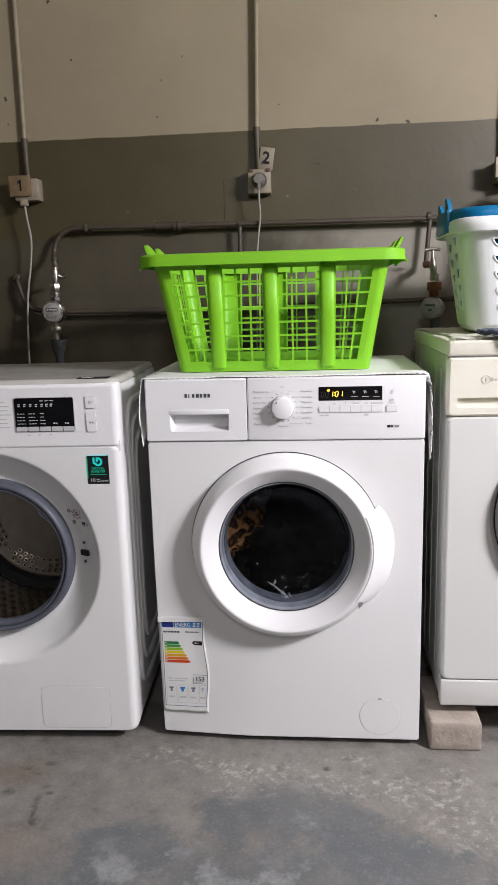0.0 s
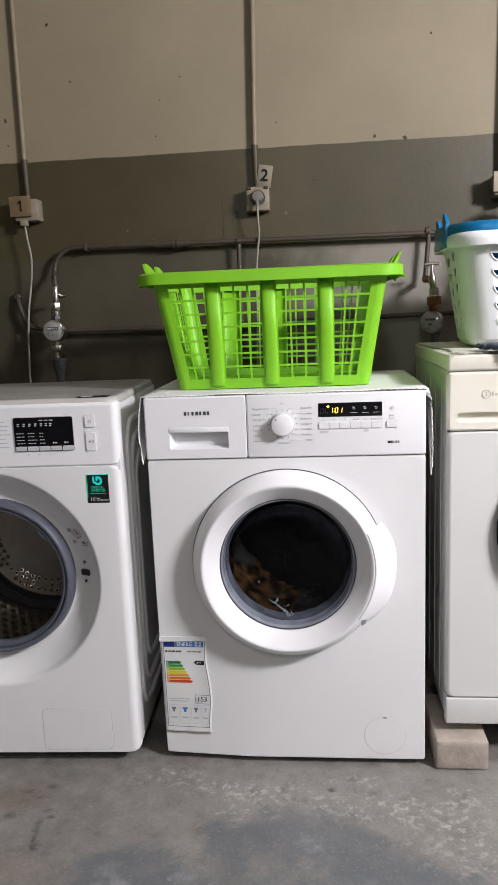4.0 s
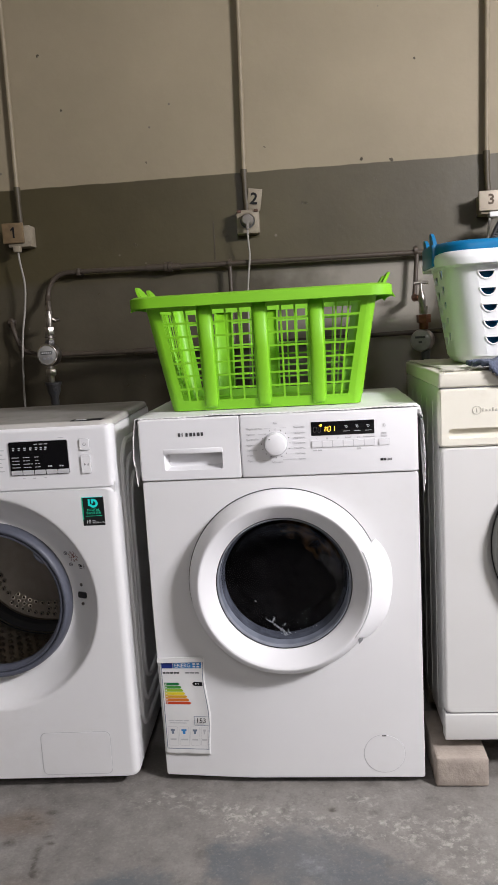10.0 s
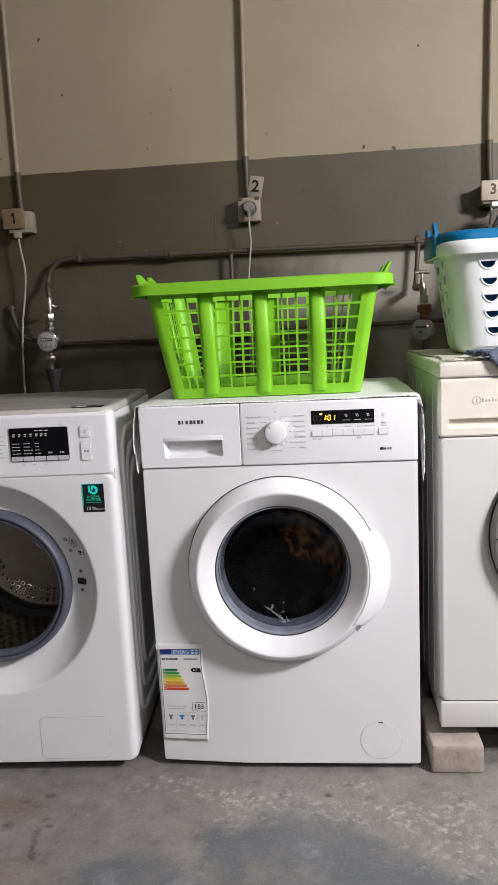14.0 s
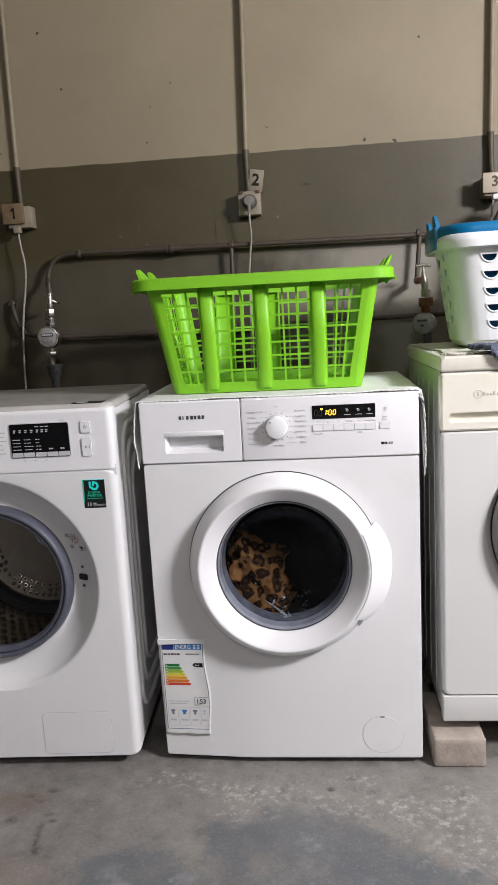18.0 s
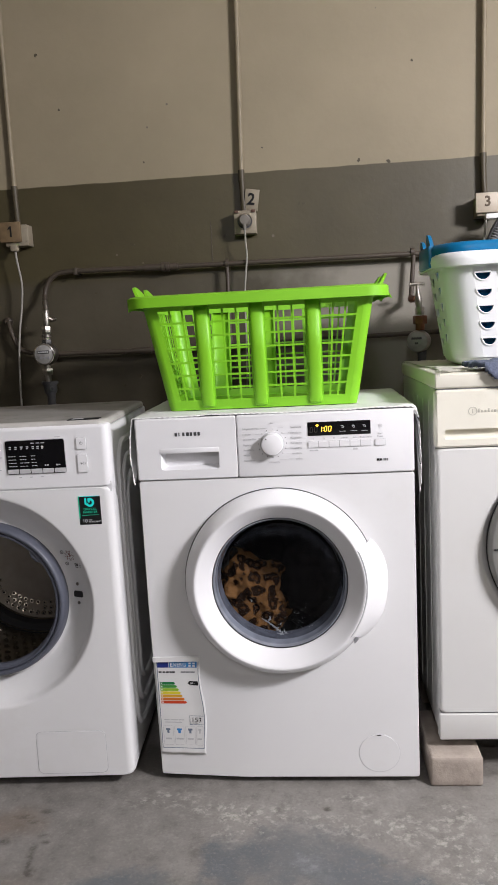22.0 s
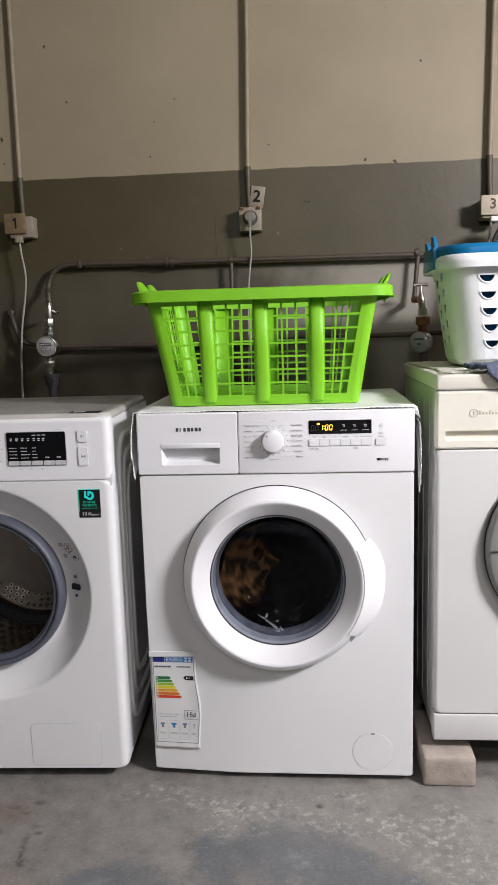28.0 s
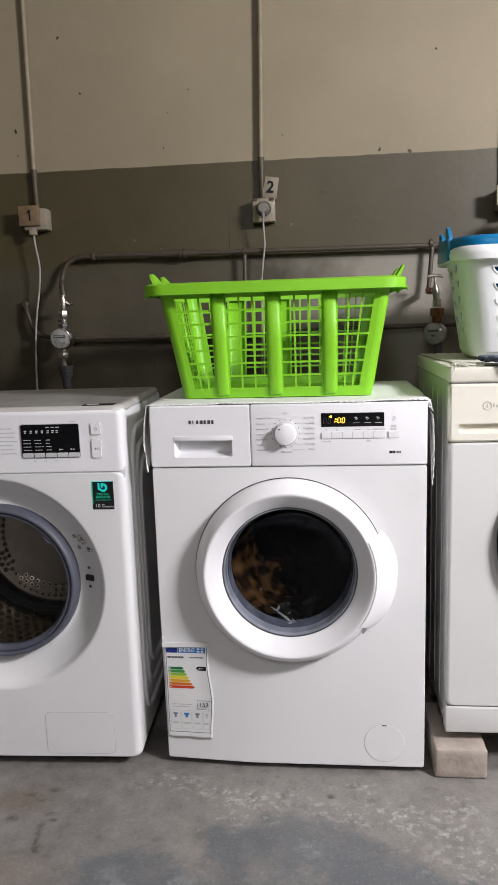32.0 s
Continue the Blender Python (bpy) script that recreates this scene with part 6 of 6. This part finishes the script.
def socket_three():
    g = thing("wall_socket", "old surface-mounted socket with an ivory plate numbered 3", "wall socket", group="numbered sockets")
    part("box", box(0.589, 0.655, 0.690, 0.75, 1.322, 1.380, 0.004), M_OLDPL, g)
    pl = part("number_plate", box(0.583, 0.647, 0.680, 0.6905, 1.330, 1.386, 0.003), M_PLATE, g)
    letters("number", "3", 0.617, 1.360, 0.6795, 0.040, M_FADED, pl, "CENTER", bold=0.0011)
    part("plug", box(0.612, 0.650, 0.683, 0.712, 1.312, 1.328, 0.005), M_PAPER, g)
    part("cable", tube(curve_points([(0.616, 0.695, 1.315), (0.611, 0.69, 1.28), (0.607, 0.69, 1.22), (0.612, 0.68, 1.10), (0.62, 0.67, 0.9)], 6), 0.0031, 8), M_CABLE, g)


socket_one()
socket_two()
socket_three()


def hexnut(x, y, z0, z1, r, bm=None):
    return tube([(x, y, z0), (x, y, z0 + 0.002), (x, y, z1 - 0.002), (x, y, z1)], [r * 0.92, r, r, r * 0.92], 6, bm)


def pipes():
    g = thing("water_pipe", "grey-painted water pipe along the wall with a bent end", "pipe", group="wall pipes")
    part("run", tube(curve_points([(-0.714, 0.672, 1.142), (-0.723, 0.708, 1.165), (-0.719, 0.714, 1.19), (-0.705, 0.715, 1.215), (-0.683, 0.715, 1.231), (-0.65, 0.715, 1.2375), (-0.55, 0.715, 1.2375)], 6)
                     + [(-0.34, 0.715, 1.2345), (-0.1, 0.715, 1.233), (0.45, 0.715, 1.229), (1.6, 0.715, 1.225)], 0.0076, 14), M_PIPE, g)
    part("sleeve", tube([(-0.405, 0.715, 1.2355), (-0.30, 0.715, 1.2345)], 0.0108, 14), M_PIPE, g)
    for x, r in ((-0.345, 0.0145), (-0.332, 0.0145), (-0.150, 0.0125), (0.405, 0.0125)):
        part("collar", tube([(x - 0.005, 0.715, 1.2345), (x + 0.005, 0.715, 1.2345)], r, 14), M_PIPE, g)
    part("branch", tube([(-0.150, 0.715, 1.23), (-0.151, 0.715, 1.10), (-0.152, 0.715, 0.99)], 0.0065, 12), M_PIPE, g)
    part("branch", tube([(0.409, 0.715, 1.228), (0.403, 0.715, 1.15), (0.399, 0.714, 1.105)], 0.0068, 12), M_PIPE, g)
    for x in (-0.62, 1.0):
        part("bracket", box(x - 0.006, x + 0.006, 0.705, 0.75, 1.226, 1.248, 0.003), M_PIPE, g)
    lo = thing("water_pipe", "lower grey-painted water pipe behind the machines", "pipe", group="wall pipes")
    part("run", tube(curve_points([(-0.857, 0.735, 1.095), (-0.848, 0.722, 1.07), (-0.826, 0.715, 1.018), (-0.80, 0.715, 0.999), (-0.76, 0.715, 0.991), (-0.70, 0.715, 0.988)], 6)
                     + [(-0.38, 0.715, 0.984), (0.0, 0.715, 0.989), (0.41, 0.715, 0.996), (1.6, 0.715, 1.0)], 0.0074, 14), M_PIPE, lo)
    part("flange", lathe([(0.0001, 0.730), (0.008, 0.730), (0.013, 0.735), (0.013, 0.75)], (-0.860, 1.097), 20), M_PIPE, lo)
    part("sleeve", tube([(-0.46, 0.715, 0.985), (-0.40, 0.715, 0.9843)], 0.0108, 14), M_PIPE, lo)


pipes()


def meter_left():
    x, y = -0.716, 0.655
    g = thing("water_meter", "small round water meter with chrome nuts on a pipe", "water meter", group="water meters")
    part("spindle", tube([(x + 0.004, y + 0.02, 1.150), (x + 0.010, y + 0.004, 1.112)], [0.0075, 0.0085], 10), M_NICKEL, g)
    part("tap_body", tube([(x + 0.010, y, 1.118), (x + 0.010, y, 1.10), (x + 0.008, y, 1.07)], [0.0075, 0.0105, 0.009], 14), M_TAP, g)
    part("tap_collar", tube([(x + 0.010, y, 1.121), (x + 0.010, y, 1.114)], 0.0105, 12), M_TAP, g)
    part("tap_outlet", tube([(x + 0.012, y, 1.10), (x + 0.026, y + 0.005, 1.092), (x + 0.030, y + 0.02, 1.095)], 0.0065, 10), M_NICKEL, g)
    part("nut", hexnut(x + 0.007, y, 1.050, 1.074, 0.0150), M_TAP, g)
    part("sleeve", tube([(x + 0.006, y, 1.050), (x + 0.006, y, 1.02)], 0.0118, 16), M_CHROME, g)
    part("collar", tube([(x + 0.006, y, 1.046), (x + 0.006, y, 1.041)], 0.0150, 16), M_NICKEL, g)
    part("nut", hexnut(x + 0.005, y, 1.018, 1.034, 0.0155), M_STEEL_D, g)
    b = part("meter_body", lathe([(0.0001, y + 0.03), (0.028, y + 0.03), (0.034, y + 0.015), (0.0345, y - 0.012), (0.032, y - 0.017)], (x, 0.990), 40), M_NICKEL, g)
    part("dial", lathe([(0.032, y - 0.017), (0.029, y - 0.0195), (0.0001, y - 0.021)], (x, 0.990), 40), M_DIAL, b, "glass dial")
    part("dial_rim", lathe([(0.0335, y - 0.015), (0.0325, y - 0.0205), (0.0290, y - 0.0215), (0.0280, y - 0.019)], (x, 0.990), 40), M_CHROME, b, "pale metal rim")
    part("counter", box(x - 0.018, x + 0.016, y - 0.0222, y - 0.019, 0.992, 1.001), M_GAP, b)
    for k in range(5):
        part("counter_digit", box(x - 0.016 + 0.0065 * k, x - 0.0125 + 0.0065 * k, y - 0.0226, y - 0.019, 0.9945, 0.9985), M_PAPER, b)
    for dx in (-0.010, 0.002, 0.013):
        part("dial_mark", drum_disc(x + dx, 0.979, 0.004, y - 0.0218, y - 0.019, steps=12), M_PRINT, b)
    part("nut", hexnut(x, y, 0.926, 0.946, 0.0165), M_TAP, g)
    part("sleeve", tube([(x, y, 0.958), (x, y, 0.905)], 0.0095, 14), M_TAP, g)
    hc = part("hose_connector", tube([(x + 0.004, y, 0.9062), (x + 0.004, y, 0.9060), (x + 0.004, y, 0.898), (x + 0.004, y, 0.8975), (x + 0.004, y, 0.876), (x + 0.004, y, 0.862), (x + 0.004, y, 0.70)], [0.0235, 0.0250, 0.0250, 0.0205, 0.0195, 0.0125, 0.0115], 18), M_GREYPL, g, "dark grey plastic hose connector")
    part("side_port", tube([(x + 0.012, y - 0.012, 0.884), (x + 0.0165, y - 0.0215, 0.884)], 0.0065, 12), M_GREYPL, hc)
    part("port_hole", tube([(x + 0.0165, y - 0.0215, 0.884), (x + 0.0168, y - 0.0220, 0.884)], 0.0038, 12), M_GAP, hc)


def meter_right():
    x, y = 0.414, 0.645
    g = thing("water_meter", "water meter under a chrome tap with a copper-coloured nut", "water meter", group="water meters")
    part("handle", tube([(x - 0.026, y, 1.136), (x - 0.022, y, 1.136), (x - 0.006, y, 1.138), (x + 0.010, y, 1.136), (x + 0.014, y, 1.136)], [0.0052, 0.004, 0.0055, 0.004, 0.0052], 10), M_TAP, g)
    part("spindle", tube([(x - 0.006, y, 1.136), (x - 0.006, y, 1.106)], [0.004, 0.0055], 10), M_TAP, g)
    part("tap_body", tube([(x - 0.006, y, 1.112), (x - 0.005, y, 1.104), (x - 0.004, y, 1.090), (x - 0.002, y, 1.074), (x, y, 1.064), (x, y, 1.05)], [0.006, 0.009, 0.0115, 0.0095, 0.0085, 0.011], 18), M_TAP, g)
    part("tap_inlet", tube([(x - 0.008, y, 1.095), (x - 0.02, y + 0.03, 1.095), (x - 0.015, y + 0.069, 1.10)], 0.010, 12), M_BRASS, g)
    part("sleeve", tube([(x, y, 1.070), (x, y, 1.048)], 0.0135, 18), M_TAP, g)
    part("nut", hexnut(x, y, 1.022, 1.046, 0.0205), M_BRASS, g)
    part("sleeve", tube([(x, y, 1.024), (x, y, 1.004)], 0.0135, 16), M_BRASS, g)
    b = lathe([(0.0001, 0.03), (0.028, 0.03), (0.032, 0.012), (0.0325, -0.014), (0.030, -0.018)], (0, 0), 40)
    b.transform(pose(x - 0.004, y, 0.972, 0, 0, -24))
    body = part("meter_body", b, M_NICKEL, g)
    d = lathe([(0.030, -0.018), (0.027, -0.0205), (0.0001, -0.022)], (0, 0), 40)
    d.transform(pose(x - 0.004, y, 0.972, 0, 0, -24))
    part("dial", d, M_DIAL, body, "glass dial")
    for dx, dz, w, h in ((-0.016, 0.006, 0.030, 0.006), (-0.006, -0.008, 0.010, 0.006)):
        c = box(dx, dx + w, -0.0235, -0.020, dz, dz + h)
        c.transform(pose(x - 0.004, y, 0.972, 0, 0, -24))
        part("counter", c, M_GREYPL, body)
    part("outlet", tube([(x + 0.004, y, 0.945), (x + 0.004, y, 0.915), (x + 0.004, y, 0.70)], [0.014, 0.012, 0.012], 14), M_GREYPL, g)


meter_left()
meter_right()


def drain_hose():
    g = thing("drain_hose", "grey drain hose bent over behind the blue basket", "hose")
    pts = curve_points([(0.575, 0.60, 0.90), (0.590, 0.60, 1.10), (0.602, 0.60, 1.20), (0.630, 0.60, 1.270), (0.672, 0.60, 1.315), (0.73, 0.60, 1.30), (0.76, 0.60, 1.22), (0.77, 0.60, 1.0)], 20)
    part("hose", tube(pts, [0.017 + 0.0022 * (i % 2) for i in range(len(pts))], 14), M_HOSE, g)
    part("bend_clip", tube([p + Vector((-0.012, -0.004, 0.014)) for p in pts[40:92]], 0.006, 8), M_GAP, g)


drain_hose()


# ---------- laundry in the drum ----------
def wad(name, label, material, size, seed, offset, wrinkle=0.3, cut=None):
    """A crumpled garment, built about the drum's axis and shifted by offset."""
    bm = bmesh.new()
    bmesh.ops.create_icosphere(bm, subdivisions=6, radius=1)
    for v in bm.verts:
        d = v.co.normalized()
        f = 1 + wrinkle * noise.noise(d * 2.1 + Vector((seed, 0, 0))) + 0.10 * noise.noise(d * 6 + Vector((0, seed, 0)))
        fold = 0.05 * (1 - abs(noise.noise(d * 4.5 + Vector((0, 0, seed))))) ** 4
        v.co = Vector((d.x * size[0], d.y * size[1], d.z * size[2])) * (f + fold)
        if cut:
            v.co.y = max(v.co.y, cut + 0.010 * noise.noise(Vector((v.co.x * 28, v.co.z * 28, seed))) + 0.004 * noise.noise(Vector((v.co.x * 80, v.co.z * 80, seed))))
        v.co += Vector(offset)
    ob = finish(name, bm, material, smooth=180)
    ob.location = AXIS
    return tagged(ob, label, "laundry")


# offsets are for the garment at the angle 0 (to the right of the axis)
LEO = wad("leopard_garment", "leopard-print plush garment tumbling in the drum", M_LEO, (0.085, 0.075, 0.100), 3.0, (0.0, 0, 0), 0.35, -0.06)
DARK = wad("black_garment", "black wet garment tumbling in the drum", M_BLACKCLOTH, (0.15, 0.12, 0.17), 8.0, (0.0, 0, 0), 0.3)
GREY = wad("grey_garment", "grey wet garment tumbling in the drum", M_GREYCLOTH, (0.050, 0.05, 0.045), 14.0, (0.0, 0, 0), 0.35)


def suds():
    """Drops and a smear of foam low on the inside of the glass."""
    bm = bmesh.new()
    rnd = random.Random(11)
    for i in range(26):
        a = radians(rnd.gauss(-72, 16))
        r = rnd.uniform(0.075, 0.122)
        c = Vector((DX + r * math.cos(a), -0.006, DZ + r * math.sin(a)))
        one = bmesh.new()
        bmesh.ops.create_icosphere(one, subdivisions=1, radius=rnd.uniform(0.0004, 0.0013))
        bmesh.ops.translate(one, vec=c, verts=one.verts)
        merge(bm, one)
    for p, rad in (([(-0.044, -0.083), (-0.038, -0.087), (-0.031, -0.091), (-0.022, -0.099), (-0.012, -0.108), (-0.003, -0.116), (0.001, -0.122)], (0.0012, 0.002, 0.0018, 0.0026, 0.0032, 0.0042, 0.0022)),
                   ([(-0.026, -0.080), (-0.027, -0.086), (-0.031, -0.092)], (0.0022, 0.0028, 0.0014)), ([(0.004, -0.108), (0.006, -0.115), (0.013, -0.120)], (0.0012, 0.002, 0.001)),
                   ([(-0.001, -0.095), (-0.004, -0.098)], (0.002, 0.0014)), ([(-0.067, -0.039), (-0.064, -0.043)], (0.0012, 0.0018)), ([(-0.012, -0.118), (-0.002, -0.121), (0.010, -0.119)], (0.001, 0.0024, 0.001))):
        fine = curve_points([(DX + q[0], -0.005, DZ + q[1]) for q in p], 26)
        for k, q in enumerate(fine):
            big = rad[min(len(rad) - 1, int(k * len(rad) / len(fine)))]
            one = bmesh.new()
            bmesh.ops.create_icosphere(one, subdivisions=1, radius=big * rnd.uniform(0.22, 0.5))
            bmesh.ops.translate(one, vec=Vector(q) + Vector((rnd.gauss(0, big * 0.42), 0, rnd.gauss(0, big * 0.42))), verts=one.verts)
            merge(bm, one)
    tagged(finish("soap_suds", bm, M_SUDS, smooth=80), "white soap suds and drops behind the door glass", "suds", kind="stuff")


suds()


# ---------- what moves ----------
TURNS = ((4.0, -2312.0), (5.0, -1977.0), (6.0, -1627.0), (7.0, -1272.0), (8.0, -910.0), (9.0, -625.0), (10.0, -310.0), (11.0, 63.0), (12.0, 418.0), (13.0, 765.0), (14.0, 1122.0), (14.5, 1298.0))


def turn_at(t):
    """The load's angle in degrees, anticlockwise: still, one way with a quick fall over the top, still, the other way."""
    if t <= 3.45:
        a = -2369.0
    elif t <= 4.0:
        a = -2369.0 + 57.0 * ((t - 3.45) / 0.55) ** 2
    elif t <= 14.5:
        a = [p + (q - p) * (t - u) / (v - u) for (u, p), (v, q) in zip(TURNS, TURNS[1:]) if u <= t <= v][0]
    elif t <= 16.1:
        s = (t - 14.5) / 1.6
        a = 1298.0 + 334.0 * (1.75 * s - 0.75 * s * s)
    elif t <= 26.4:
        a = 1632.0
    else:
        a = 1652.0 - 222.0 * ((t - 26.4) / 1.1) ** 1.9 if t <= 27.5 else 1430.0 - 352.0 * (t - 27.5)
        return a - 9.0 * (1 - math.cos(radians(a - 175))) * min(1.0, (t - 26.4) / 0.5)
    return a + 11.0 * (1 - math.cos(radians(a - 45)))


def blend(t, rows):
    for (a, p), (b, q) in zip(rows, rows[1:]):
        if t <= b:
            s = max(0.0, (t - a) / (b - a))
            s = s * s * (3 - 2 * s)
            return [u + (v - u) * s for u, v in zip(p, q)]
    return rows[-1][1]


def motions():
    times = [0.0, 3.4] + [round(3.5 + 0.1 * i, 2) for i in range(128)] + [26.3] + [round(26.5 + 0.1 * i, 2) for i in range(56)] + [32.0]
    times = sorted({t for t in times if t <= 32.0})

    def carried(ob, lag, plan):
        rows = []
        for t in times:
            a = turn_at(t) + lag
            r, y, own = blend(t, plan)
            c, s = math.cos(radians(a)), math.sin(radians(a))
            rows.append((t, pose(AXIS[0] + r * c, y, AXIS[2] + r * s, 0, -(a + own), 0)))
        walk(ob, rows)

    carried(LEO, 0, ((0, (0.160, 0.150, 0)), (3.4, (0.160, 0.150, 0)), (4.2, (0.12, 0.205, 0)), (10.3, (0.12, 0.20, 0)), (11.2, (0.112, 0.198, 0)), (13.2, (0.102, 0.180, 0)), (14.1, (0.095, 0.172, 0)), (14.7, (0.082, 0.150, 0)), (16.2, (0.080, 0.125, 0)),
                     (26.4, (0.080, 0.125, 0)), (27.5, (0.085, 0.165, 0)), (32, (0.095, 0.185, 0))))
    carried(DARK, 165, ((0, (0.06, 0.22, 0)), (32, (0.06, 0.22, 0))))
    carried(GREY, -42, ((0, (0.11, 0.20, 0)), (14.4, (0.11, 0.20, 0)), (16.2, (0.105, 0.15, 0)), (26.4, (0.105, 0.15, 0)), (27.5, (0.11, 0.20, 0)), (32, (0.11, 0.20, 0))))
    drum = [o for o in MID.children if o.name.startswith("drum")][0]
    walk(drum, [(t, pose(AXIS[0], 0.09, AXIS[2], 0, -turn_at(t), 0)) for t in times])
    # the countdown reaches the full hour: four more bars of the last digit come up behind the window
    for b in LATE:
        walk(b, [(0.0, pose(0, 0.004, 0)), (15.4, pose(0, 0.004, 0)), (15.5, pose(0, 0, 0)), (32.0, pose(0, 0, 0))])


motions()
